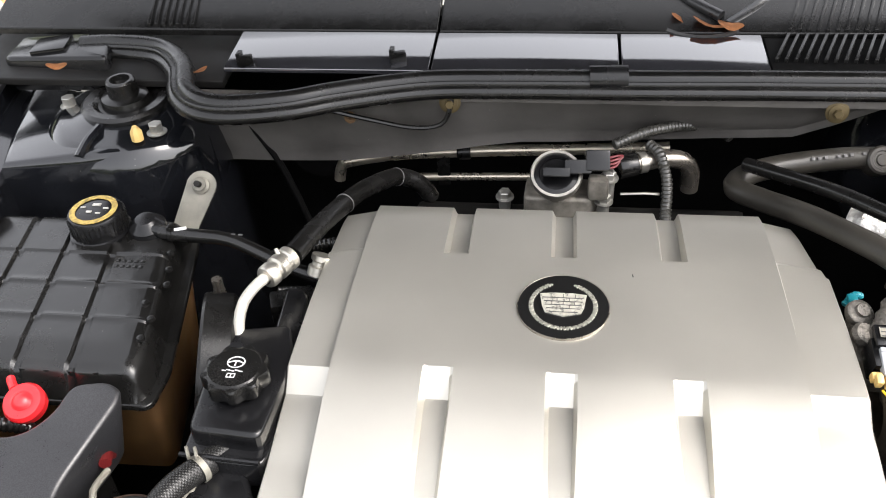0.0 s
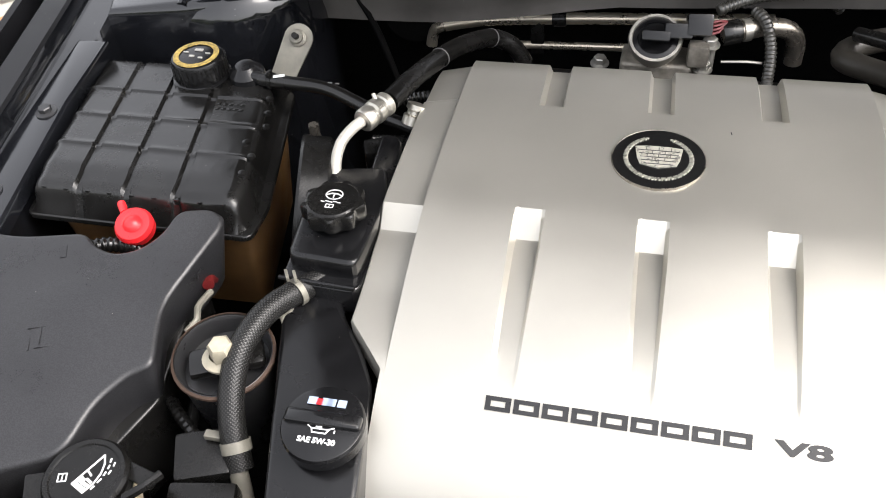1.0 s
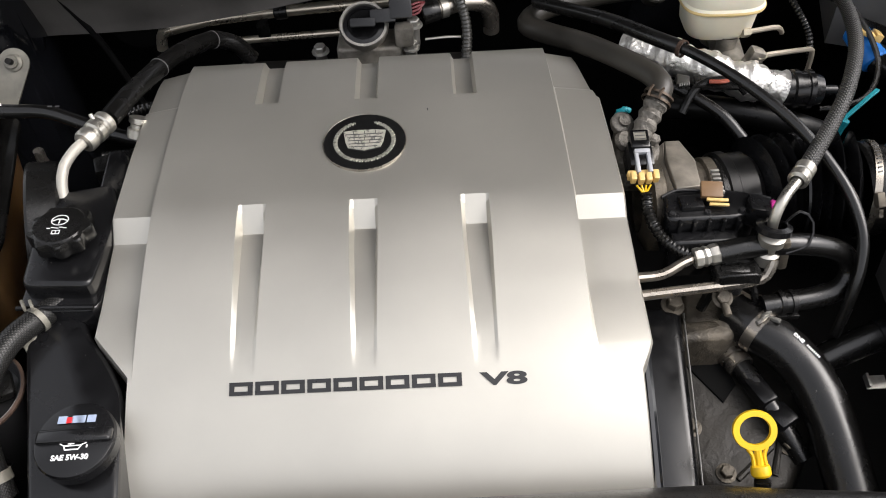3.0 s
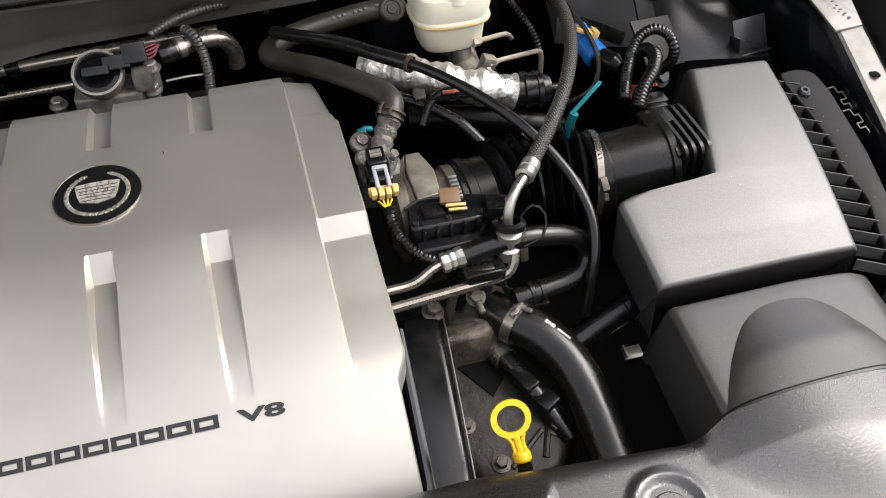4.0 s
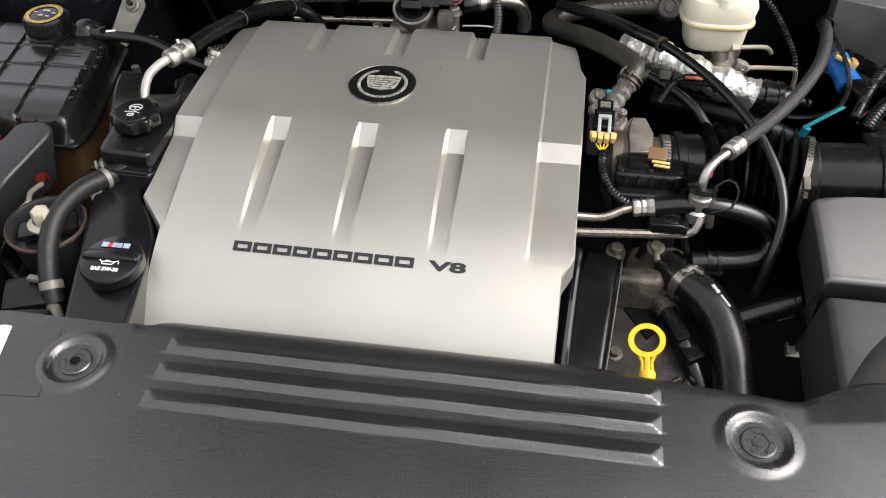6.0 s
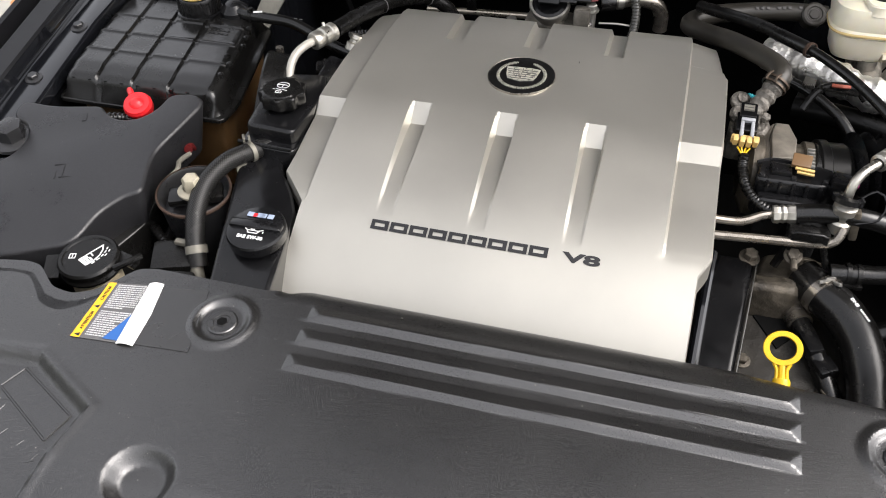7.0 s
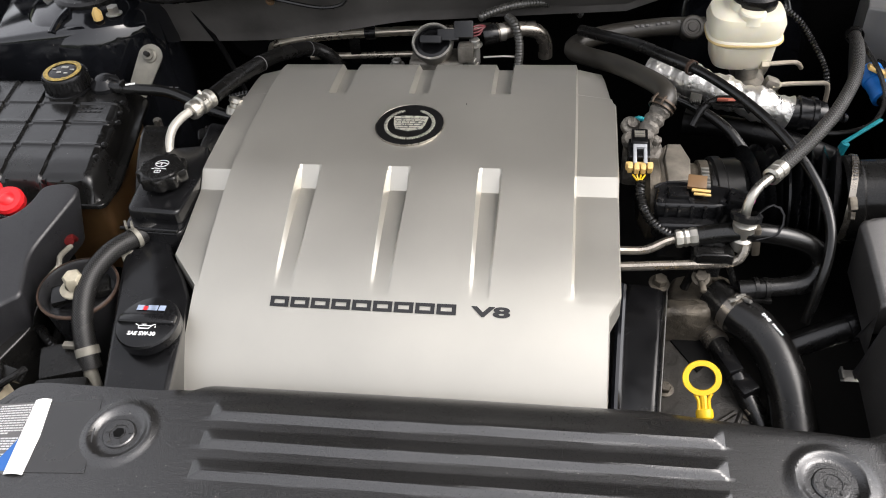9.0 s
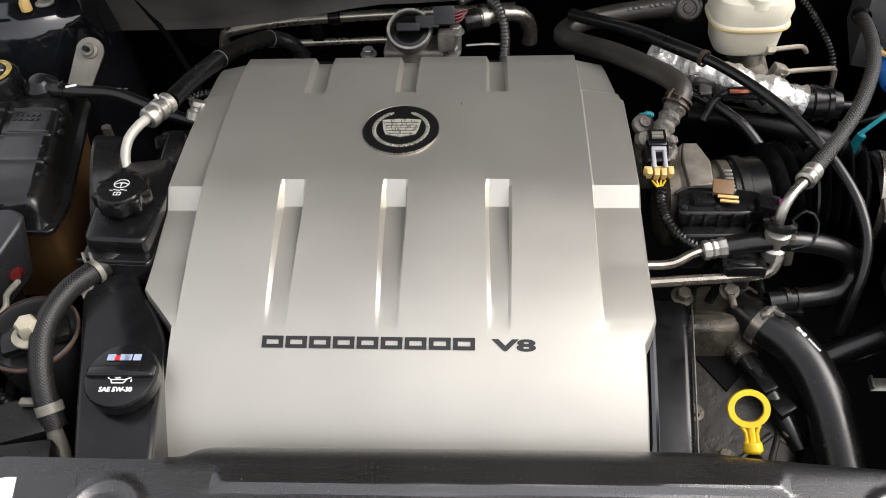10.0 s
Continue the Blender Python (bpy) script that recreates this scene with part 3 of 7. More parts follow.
def swept(bm, pts, profile, step=0.008):
    """A moulded strip along a level line; profile rows are (to the line's right, up)."""
    line = smooth_line(pts, step)
    tan = [(b - a).normalized() for a, b in zip(line, line[1:])]
    tan = [tan[0]] + [(a + b).normalized() for a, b in zip(tan, tan[1:])] + [tan[-1]]
    rings = []
    for p, t in zip(line, tan):
        right = Vector((t.y, -t.x, 0)).normalized()
        rings.append([bm.verts.new(p + right * a + Vector((0, 0, b))) for a, b in profile])
    n = len(profile)
    for a, b in zip(rings, rings[1:]):
        for k in range(n):
            bm.faces.new((a[k], a[(k + 1) % n], b[(k + 1) % n], b[k]))
    bm.faces.new(rings[0][::-1])
    bm.faces.new(rings[-1])
    return bm


bm = swept(B(), path, [(-0.012, -0.006), (-0.010, 0.004), (-0.004, 0.0095), (0.003, 0.0105), (0.009, 0.0080), (0.013, 0.0030), (0.0135, -0.0150), (-0.010, -0.0150)])
part("bulb", bm, RUBBER, seal, angle=60)
bm = swept(B(), path, [(0.0125, 0.0015), (0.0175, 0.0025), (0.0200, -0.0005), (0.0195, -0.0030), (0.0225, -0.0040), (0.0265, -0.0085), (0.0270, -0.0155), (0.0225, -0.0195), (0.0120, -0.0185)])
part("lip", bm, RUBBER, seal, angle=60)
bm = B()
tube(bm, [(-0.075, 0.778, 1.002), (-0.028, 0.780, 1.002)], 0.0165, 14)
part("joint_sleeve", bm, BLACK_GLOSS, seal, "glossy black joining sleeve")

bm = B()
slab(bm, round_poly([(-0.90, 0.83), (-0.735, 0.82), (-0.765, 0.912), (-0.91, 0.908)], 0.012, 3), lambda x, y: 1.0 + 0.05 * (x + 0.8), 0.05, 0.006)
box(bm, (-0.84, 0.865, 0.998), (0.05, 0.05, 0.012), 0.003, (0, -3, 12))
solo("hinge_cover", bm, BLACK_GLOSS, "black plastic cover at the hood hinge", "cover")

bm = B()
tube(bm, [(-0.41, 0.752, 0.965), (-0.36, 0.757, 0.95), (-0.30, 0.758, 0.938), (-0.262, 0.757, 0.944), (-0.25, 0.758, 0.965), (-0.247, 0.762, 0.978)], 0.0032, 8)
solo("washer_line", bm, RUBBER, "thin black washer line drooping across the panel", "hose")
for x, z in ((-0.25, 0.972), (0.225, 0.968)):
    bm = B()
    hexbolt(bm, (x, 0.762, z), 0.006, (0, -1, 0.2), 1.8)
    lathe(bm, [(0.010, 0), (0.014, 0.001), (0.014, 0.003), (0.010, 0.004)], (x, 0.766, z), (0, -1, 0.2), 20)
    solo("brass_grommet", bm, material("tarnished_brass", (0.09, 0.066, 0.028), 0.5, 0.4, vary=0.3), "tarnished brass bolt on the plenum panel", "bolt", group="panel bolts")
bm = B()
lathe(bm, [(0, 0), (0.008, 0), (0.008, 0.003), (0.004, 0.003), (0.004, 0.001), (0, 0.001)], (-0.385, 0.77, 0.945), (0, -1, 0.2), 16)
solo("plug", bm, AMBER, "small amber plug in the plenum panel", "plug")


def strut_tower(side):
    s = side
    cx, cy = s * 0.699, 0.777
    t = thing("strut_tower_left" if s < 0 else "strut_tower_right", (cx, cy, 0.8), "glossy black suspension strut tower", "strut tower", kind="structure")
    bm = B()
    lathe(bm, [(0.132, -0.45), (0.126, -0.1), (0.120, -0.030), (0.113, -0.014), (0.104, -0.005), (0.092, 0.0), (0.075, 0.0), (0.062, 0.006), (0.05, 0.008), (0, 0.008)], (cx, cy, 0.948), (0, -0.05, 1), 64)
    part("tower", bm, BODY_BLACK, t)
    bm = B()
    lathe(bm, [(0.060, 0), (0.061, 0.006), (0.056, 0.010), (0.044, 0.009), (0.038, 0.004), (0.034, 0.004), (0.031, 0.014), (0.026, 0.016), (0.021, 0.017), (0.0195, 0.036), (0.0175, 0.038), (0.0135, 0.038), (0.0125, 0.030), (0, 0.030)], (cx, cy, 0.955), (0, -0.05, 1), 32)
    part("mount", bm, RUBBER, t, "black rubber strut mount")
    for dx, dy in ((0.065 * -s, -0.060), (-0.091 * -s, 0.008), (0.03 * -s, 0.09)):
        bm = B()
        hexbolt(bm, (cx + dx, cy + dy, 0.946), 0.0095, (0, 0, 1), 1.4, 0.014)
        part("nut", bm, ZINC, t, "pale zinc flange nut")
    bm = B()
    tube(bm, [(cx - 0.022, cy - 0.112, 0.936), (cx - 0.018, cy - 0.085, 0.947), (cx - 0.012, cy - 0.045, 0.952)], 0.007, 10)
    part("pressed_rib", bm, BODY_BLACK, t)
    if s < 0:
        bm = B()
        lathe(bm, [(0, 0), (0.008, 0), (0.008, 0.012), (0.003, 0.02), (0, 0.02)], (cx + 0.047, cy - 0.080, 0.946), (0, 0, 1), 8)
        part("stud_cap", bm, AMBER_TAN, t, "cream plastic stud cap")
    return t


strut_tower(-1)
bm = B()
slab(bm, [(-0.830, 0.655), (-0.72, 0.660), (-0.665, 0.675), (-0.68, 0.80), (-0.90, 0.89), (-0.862, 0.74)], lambda x, y: 0.938 + 0.04 * (y - 0.6) - 0.1 * max(0, -0.72 - x), 0.16, 0.012, 0.01, 3)
solo("shelf_left", bm, BODY_BLACK, "glossy black pressed shelf beside the strut tower", "body panel", kind="structure")

# body shelf and bracket at the far side, behind the air box
bm = B()
def shelf_z(x, y):
    swell = 0.022 * math.exp(-((x - 0.70) / 0.045) ** 2 - ((y - 0.70) / 0.07) ** 2)
    crease = 0.012 * (1 - abs(y - 0.70 - 0.10 * (x - 0.70)) / 0.03) if abs(y - 0.70 - 0.10 * (x - 0.70)) < 0.03 else 0.0
    return 0.866 + 0.10 * (y - 0.64) - 0.12 * (x - 0.68) + max(swell, crease) - 0.05 * min(1.0, max(0.0, (x - 0.80) / 0.06))


sheet(bm, 34, 44, lambda i, j: (0.660 + 0.0075 * i, 0.580 + 0.0085 * j, shelf_z(0.660 + 0.0075 * i, 0.580 + 0.0085 * j)), 0.28)
solo("shelf_right", bm, material("sooty_body_paint", (0.006, 0.006, 0.0065), 0.30, vary=0.4, scale=9, speck=0.2, spec=0.2, rough_vary=0.1), "dusty black pressed body shelf behind the air box", "body panel", kind="structure", angle=60)
bm = B()
box(bm, (0.785, 0.612, 0.862), (0.056, 0.003, 0.056), 0.001, (-30, 0, 8))
box(bm, (0.784, 0.597, 0.845), (0.052, 0.022, 0.003), 0.001, (-32, 0, 8))
box(bm, (0.784, 0.586, 0.832), (0.052, 0.003, 0.024), 0.001, (-12, 0, 8))
box(bm, (0.758, 0.602, 0.850), (0.003, 0.022, 0.040), 0.001, (-12, 0, 8))
solo("body_bracket", bm, BODY_DUSTY, "small dusty black folded bracket on the body shelf", "bracket")
bm = B()
slab(bm, [(0.52, 0.70), (0.635, 0.665), (0.655, 0.76), (0.54, 0.80)], lambda x, y: 0.965 + 0.2 * (y - 0.7), 0.12, 0.004)
solo("grey_module", bm, material("pale_grey_sheet", (0.12, 0.12, 0.12), 0.5, 0.3, vary=0.2, scale=10), "flat grey sheet-metal bracket behind the blue connector", "bracket")
bm = B()
box(bm, (0.612, 0.572, 0.905), (0.072, 0.004, 0.070), 0.002, (-50, 10, 18))
box(bm, (0.606, 0.622, 0.945), (0.034, 0.004, 0.060), 0.002, (-35, 10, 22))
box(bm, (0.622, 0.640, 0.955), (0.004, 0.04, 0.04), 0.002, (-10, 8, 15))
solo("black_bracket", bm, FLANGE_MATT, "black angled bracket beside the grey sheet", "bracket")

# raised hood overhead
bm = B()
hood = lambda u, v: (u * (0.86 - 0.08 * v), 0.96 - 0.57 * v - 0.04 * math.sin(v * 3.1), 1.125 + 1.055 * v)
sheet(bm, 9, 9, lambda i, j: hood(-1 + i / 4, j / 8), 0)
bmesh.ops.solidify(bm, geom=bm.faces[:], thickness=0.03)
solo("hood", bm, material("hood_liner", (0.016, 0.016, 0.016), 0.85, vary=0.3, scale=5), "raised hood with dark liner", "hood", kind="structure")

# ---- engine block and silver cover ----
def skew(p):
    return (p[0], p[1] - 0.02 * (p[0] + 0.1), p[2] + 0.018 * (p[0] + 0.1))


CY = (0.0, 0.03, 0.06, 0.09, 0.12, 0.16, 0.20, 0.25, 0.30, 0.343, 0.43, 0.515, 0.58, 0.602, 0.612)
CZ = (0.735, 0.768, 0.797, 0.822, 0.844, 0.866, 0.882, 0.899, 0.914, 0.9245, 0.9305, 0.9315, 0.928, 0.922, 0.905)


def crown(y):
    """Smoothed fore-and-aft line of the cover."""
    return sum(interp(y + d, CY, CZ) for d in (-0.012, -0.006, 0, 0.006, 0.012)) / 5 if y < 0.585 else interp(y, CY, CZ)


SLOTS = (-0.2145, -0.1005, 0.0125)
LX, RX = -0.317, 0.113      # creases between the main panel and the flanks


def outer(y):
    left = interp(y, (0.0, 0.172, 0.216, 0.345, 0.6), (-0.320, -0.321, -0.361, -0.362, -0.360))
    right = interp(y, (0.0, 0.160, 0.182, 0.345, 0.499, 0.5, 0.52, 0.605), (0.154, 0.155, 0.167, 0.166, 0.166, 0.164, 0.160, 0.150))
    return left, right


def ramp(v, a, b):
    return max(0.0, min(1.0, (v - a) / (b - a)))


def slot_half(y):
    """Half width of a moulded slot, narrowing to the front."""
    return 0.0145 - 0.003 * ramp(y, 0.30, 0.17) - 0.001 * ramp(y, 0.42, 0.5)


def slot_mid(c, y):
    return c + (0.0024 * (0.343 - y) if c < -0.15 else 0)


def cover_z(x, y, flank):
    z = crown(y)
    if flank:
        lo, hi = outer(y)
        v = (x - RX) / (hi - RX) if x > 0 else (LX - x) / (LX - lo)
        back = ramp(y, 0.37, 0.55)
        drop = ((0.009 if x > 0 else 0.010) + 0.003 * back) * ramp(y, 0.17, 0.25) * (1 - 0.75 * back * (1 - v))      # level in front, leaning outwards at the rear
        if y < 0.344:
            drop += (0.0100 if x > 0 else 0.0135) * ramp(y, 0.185, 0.319) * (1 - ramp(y, 0.322, 0.343))
        if y > 0.512:
            drop += 0.0040 * ramp(y, 0.512, 0.516)
        z -= drop
    else:
        for c in SLOTS:
            u, w = x - slot_mid(c, y), slot_half(y)
            side = min(ramp(u, -w, -w + 0.0042), 1 - ramp(u, w - 0.0032, w))
            side = 0.35 * side + 0.65 * side * side * (3 - 2 * side)
            if 0.165 < y < 0.344:
                z -= side * 0.0152 * ramp(y, 0.168, 0.318) ** 1.35 * (1 - ramp(y, 0.320, 0.343))
            if y > 0.504:
                z -= side * (0.0135 - 0.005 * ramp(y, 0.52, 0.61)) * ramp(y, 0.504, 0.5065)
    return z


cover = thing("engine_cover", (-0.1, 0.3, 0.72), "satin silver plastic engine cover with moulded slots and lettering", "engine cover")
ys = sorted(set([round(0.008 * k, 4) for k in range(76)] + [0.172, 0.185, 0.216, 0.3195, 0.322, 0.343, 0.3445, 0.499, 0.5005, 0.504, 0.5065, 0.512, 0.520, 0.602, 0.606, 0.609, 0.612]))
plain = [LX + (RX - LX) * k / 40 for k in range(1, 40)]
plain = [("m", v) for v in plain if all(abs(v - c) > 0.0175 for c in SLOTS)]
walls = [("s", (c, a, d)) for c in SLOTS for a, d in ((-1, -0.0015), (-1, 0.0), (-1, 0.0014), (-1, 0.0028), (-1, 0.0042), (0, -0.003), (0, 0.003), (1, -0.0032), (1, -0.0021), (1, -0.0011), (1, 0.0), (1, 0.0015))]
mids = sorted(plain + walls, key=lambda q: q[1] if q[0] == "m" else q[1][0] + 0.0145 * q[1][1] + q[1][2])
cols = [("l", 0), ("l", 0.035), ("l", 0.3), ("l", 0.5), ("l", 0.7), ("l", 0.94), ("l", 1)] + mids + [("r", 0), ("r", 0.06), ("r", 0.2), ("r", 0.35), ("r", 0.7), ("r", 0.965), ("r", 1)]


def cover_at(i, j):
    kind, v = cols[i]
    y = ys[j]
    lo, hi = outer(y)
    if kind == "l":
        x = lo + (LX - lo) * v
        t = 1 - ramp(v, 0.94, 1)
    elif kind == "r":
        x = RX + (hi - RX) * v
        t = ramp(v, 0, 0.06)
    elif kind == "s":
        x, t = slot_mid(v[0], y) + v[1] * slot_half(y) + v[2], 0
    else:
        x, t = v, 0
    a = cover_z(x, y, False) if kind in "ms" else crown(y)
    z = a * (1 - t) + cover_z(x, y, True) * t
    rim = {0: 0.0025}.get(i, 0.0025 if i == len(cols) - 1 else 0)
    return skew((x, y, z - rim))


bm = sheet(B(), len(cols), len(ys), cover_at, 0.028)
part("shell", bm, SILVER, cover, "satin silver shell with three long tapered slots", 13)


def on_cover(x, y, lift=0.0):
    """A frame lying on the cover at x, y."""
    p = Vector(skew((x, y, crown(y))))
    a = Vector(skew((x, y + 0.01, crown(y + 0.01)))) - Vector(skew((x, y - 0.01, crown(y - 0.01))))
    sx = Vector((1, -0.02, 0.018)).normalized()
    sy = a.normalized()
    n = sx.cross(sy).normalized()
    m = Matrix((sx, sy, n)).transposed().to_4x4()
    m.translation = p + n * lift
    return m


bm = B()
bp = Vector(skew((0.155, 0.490, crown(0.49) - 0.0165)))
lathe(bm, [(0.0, 0.0030), (0.007, 0.0025), (0.012, 0.0), (0.014, -0.006)], bp, (0.45, 0.0, 1), 24, (1.2, 0.8))
part("boss", bm, SILVER, cover, "small rounded boss at the flank's edge")

vv = box(B(), (0, 0, 0), (0.0010, 0.0040, 0.0004), 0)
vv.transform(on_cover(-0.031, 0.478, 0.0003) @ pose(0, 0, 0, 0, 0, 8))
part("scuff", vv, INK_DARK, cover, "tiny dark scuff")

# round badge: plain shapes only
m = on_cover(-0.1005, 0.427, 0.0)
bm = B()
lathe(bm, [(0, 0.0014), (0.0435, 0.0014), (0.0445, 0.0012), (0.0445, -0.004)], m.translation, m.to_3x3().col[2], 64)
badge = part("badge", bm, material("gloss_black_badge", (0.008, 0.008, 0.008), 0.15, vary=0.1), cover, "round gloss black badge")
bm = B()
lathe(bm, [(0.0442, 0.0010), (0.0447, 0.0018), (0.0452, 0.0018), (0.0456, 0.0010), (0.0457, -0.004)], m.translation, m.to_3x3().col[2], 64)
part("badge_rim", bm, STEEL, badge, "thin bright rim")
bm = B()
for k in range(58):
    a = radians(112 + 316 * k / 57)
    q = m @ pose(0.0315 * math.cos(a), 0.0315 * math.sin(a), 0.0018, 0, 0, math.degrees(a) + (28 if k % 2 else -28))
    vs = box(B(), (0, 0, 0), (0.0020 if k in (0, 57) else 0.0044, 0.0030, 0.0016), 0.0004, seg=1)
    me = bpy.data.meshes.new("leaf")
    vs.transform(q)
    vs.to_mesh(me)
    vs.free()
    bm.from_mesh(me)
    bpy.data.meshes.remove(me)
part("wreath", bm, WREATH, badge, "broken bright ring")
bm = B()
shield = [(-0.0230, 0.0150), (-0.010, 0.0168), (0.010, 0.0168), (0.0230, 0.0150), (0.0205, -0.002), (0.0175, -0.0105), (0.0, -0.0155), (-0.0175, -0.0105), (-0.0205, -0.002)]
vs = [bm.verts.new(m @ Vector((x, y, 0.0028))) for x, y in shield]
f = bm.faces.new(vs)
ex = bmesh.ops.extrude_face_region(bm, geom=[f])
for v in ex["geom"]:
    if isinstance(v, bmesh.types.BMVert):
        v.co -= m.to_3x3().col[2] * 0.0016
part("shield", bm, material("pale_chrome", (0.62, 0.60, 0.52), 0.32, 0.55, vary=0.2, scale=160), badge, "bright shield shape")
bricks = [(-0.0195, 0.0095, 0.0195, 0.0095), (-0.0190, 0.0045, 0.0190, 0.0045), (-0.0180, -0.0005, 0.0180, -0.0005), (-0.0165, -0.0055, 0.0165, -0.0055), (-0.0140, -0.0105, 0.0140, -0.0105)]
bricks += [(x, y, x, y + 0.005) for y, row in ((0.0095, (-0.012, 0.0, 0.012)), (0.0045, (-0.006, 0.006)), (-0.0005, (-0.011, 0.0, 0.011)), (-0.0055, (-0.006, 0.006)), (-0.0105, (0.0,))) for x in row]
for x0, y0, x1, y1 in bricks:
    vv = box(B(), (0, 0, 0), (math.hypot(x1 - x0, y1 - y0), 0.0007, 0.0006), 0)
    vv.transform(m @ pose((x0 + x1) / 2, (y0 + y1) / 2, 0.0030, 0, 0, math.degrees(math.atan2(y1 - y0, x1 - x0))))
    part("shield_line", vv, INK_DARK, badge)

# lettering along the front: trade word as plain hollow blocks, then V8
def stroke(bm, m, x0, y0, x1, y1, wide):
    a, b = Vector((x0, y0)), Vector((x1, y1))
    d = (b - a)
    q = m @ pose((x0 + x1) / 2, (y0 + y1) / 2, 0.0003, 0, 0, math.degrees(math.atan2(d.y, d.x)))
    vv = box(B(), (0, 0, 0), (d.length, wide, 0.0008), 0)
    me = bpy.data.meshes.new("bar")
    vv.transform(q)
    vv.to_mesh(me)
    vv.free()
    bm.from_mesh(me)
    bpy.data.meshes.remove(me)


tx0, tx1, ty = -0.225, 0.051, 0.158
for k in range(9):
    m = on_cover(tx0 + 0.0240 * (k + 0.45), ty, 0.0006)
    h, s = 0.0109, 0.0024
    bm = B()
    for x0, y0, x1, y1, w in ((-h, 0.0043, h, 0.0043, 0.0036), (-h, -0.0043, h, -0.0043, 0.0036), (-h + s, -0.0028, -h + s, 0.0028, 0.0046), (h - s, -0.0028, h - s, 0.0028, 0.0046)):
        stroke(bm, m, x0, y0, x1, y1, w)
    part("lettering_bar", bm, INK_BLACK, cover, "plain black block in place of a letter")
bm = B()
letters(bm, "V8", 0.0158, on_cover(0.0275, ty - 0.0005, 0.0006) @ pose(0, -0.0055, 0), 2.35, 0.0006)
part("lettering", bm, INK_BLACK, cover, "black V8 lettering")

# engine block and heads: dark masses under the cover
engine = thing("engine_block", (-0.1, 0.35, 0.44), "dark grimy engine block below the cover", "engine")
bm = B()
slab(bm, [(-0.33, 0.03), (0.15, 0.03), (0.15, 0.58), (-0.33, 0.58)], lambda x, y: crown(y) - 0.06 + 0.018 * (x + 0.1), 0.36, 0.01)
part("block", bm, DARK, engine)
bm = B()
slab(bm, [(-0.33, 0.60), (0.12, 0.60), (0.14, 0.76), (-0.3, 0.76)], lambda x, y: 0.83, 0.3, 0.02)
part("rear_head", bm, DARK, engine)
bm = B()
pl = lambda x, y: 0.765 + 0.22 * (y - 0.107)
slab(bm, [(0.158, 0.04), (0.207, 0.04), (0.229, 0.272), (0.222, 0.283), (0.182, 0.283), (0.172, 0.24)], pl, 0.14, 0.009, 0.004, 3)
part("side_cover", bm, BLACK_GLOSS, engine, "black ribbed side cover with a pale worn edge")
bm = B()
tube(bm, [(0.163, 0.06, 0.775), (0.167, 0.15, 0.815), (0.172, 0.235, 0.84)], 0.006, 10)
part("edge_rod", bm, BODY_BLACK, engine, "glossy black rod beside the cover")
# thin paler line paints the sky's sheen along the side cover's edge
bm = B()
tube(bm, [(0.2075, 0.045, 0.7545), (0.219, 0.16, 0.779), (0.2295, 0.27, 0.803)], 0.0012, 8)
part("worn_edge", bm, CONDUIT, engine, "pale worn edge")
bm = B()
hexbolt(bm, (0.221, 0.283, 0.801), 0.0085, (0.1, -0.2, 1), 1.5, 0.012)
part("bolt", bm, CAST, engine, "grimy flange bolt")

# ---- radiator shroud ----
CLIP_Y = -0.031
SX = (-1.0, -0.63, -0.588, -0.568, -0.552, -0.535, -0.507, -0.483, -0.467, -0.455, -0.43, -0.30, -0.272, -0.262, 0.0, 0.2, 0.245, 0.385, 0.395, 0.43, 0.70)
SY = (-0.02, -0.009, -0.001, -0.003, -0.016, -0.030, -0.034, -0.022, -0.001, 0.018, 0.023, 0.022, 0.027, 0.038, 0.040, 0.040, 0.034, 0.021, 0.022, 0.036, 0.03)


def ease(v):
    return v * v * (3 - 2 * v)


def shroud_z(x, y):
    z = 0.8625 + 0.05 * y - 0.25 * max(0, -0.22 - y) - 1.2 * max(0, -0.30 - y)
    for c in (0.003, -0.0295, -0.063):
        u = y - c - 0.012 * (x - 0.25)
        if -0.012 < u < 0.016:
            h = ramp(u, 0.016, 0.002) if u > 0 else ramp(u, -0.0065, 0.0)
            end = min(ramp(x, -0.240, -0.228), 1 - ramp(x, 0.246, 0.257))
            z += 0.0050 * min(h, end)
    for cx, cy in ((-0.326, -0.031), (0.344, -0.03)):
        d = math.hypot(x - cx, y - cy)
        z += 0.0028 * ease(ramp(d, 0.041, 0.031)) - 0.005 * ease(ramp(d, 0.031, 0.022))
    # sunken corner and dimple at the near left
    near = -max((y + 0.113) * 0.995 - (x + 0.490) * 0.10, (x + 0.490) * 0.479 + (y + 0.113) * 0.878, (x + 0.402) * 0.989 - (y + 0.161) * 0.145)
    if -0.012 < near:
        z += 0.0018 * ease(ramp(abs(near), 0.010, 0.0)) - 0.0125 * ease(ramp(near, 0.0, 0.014))
    d = math.hypot(x + 0.318, (y + 0.218) * 1.1)
    z -= 0.015 * ease(ramp(d, 0.037, 0.019))
    # air scoop at the far end
    d = x - 0.392 - 1.07 * max(0.0, -0.005 - y)
    if d > 0:
        q = min(1.0, d / 0.13)
        z += 0.024 * (1 - (1 - (0.55 * q + 0.45 * q * q * (3 - 2 * q))) ** 1.4) - 0.03 * (max(0, x - 0.555) / 0.09) ** 2 * (0.6 + 0.4 * q) - 0.02 * q * (max(0, -0.01 - y) / 0.1) ** 1.5
        z = max(z, 0.70)
    return z


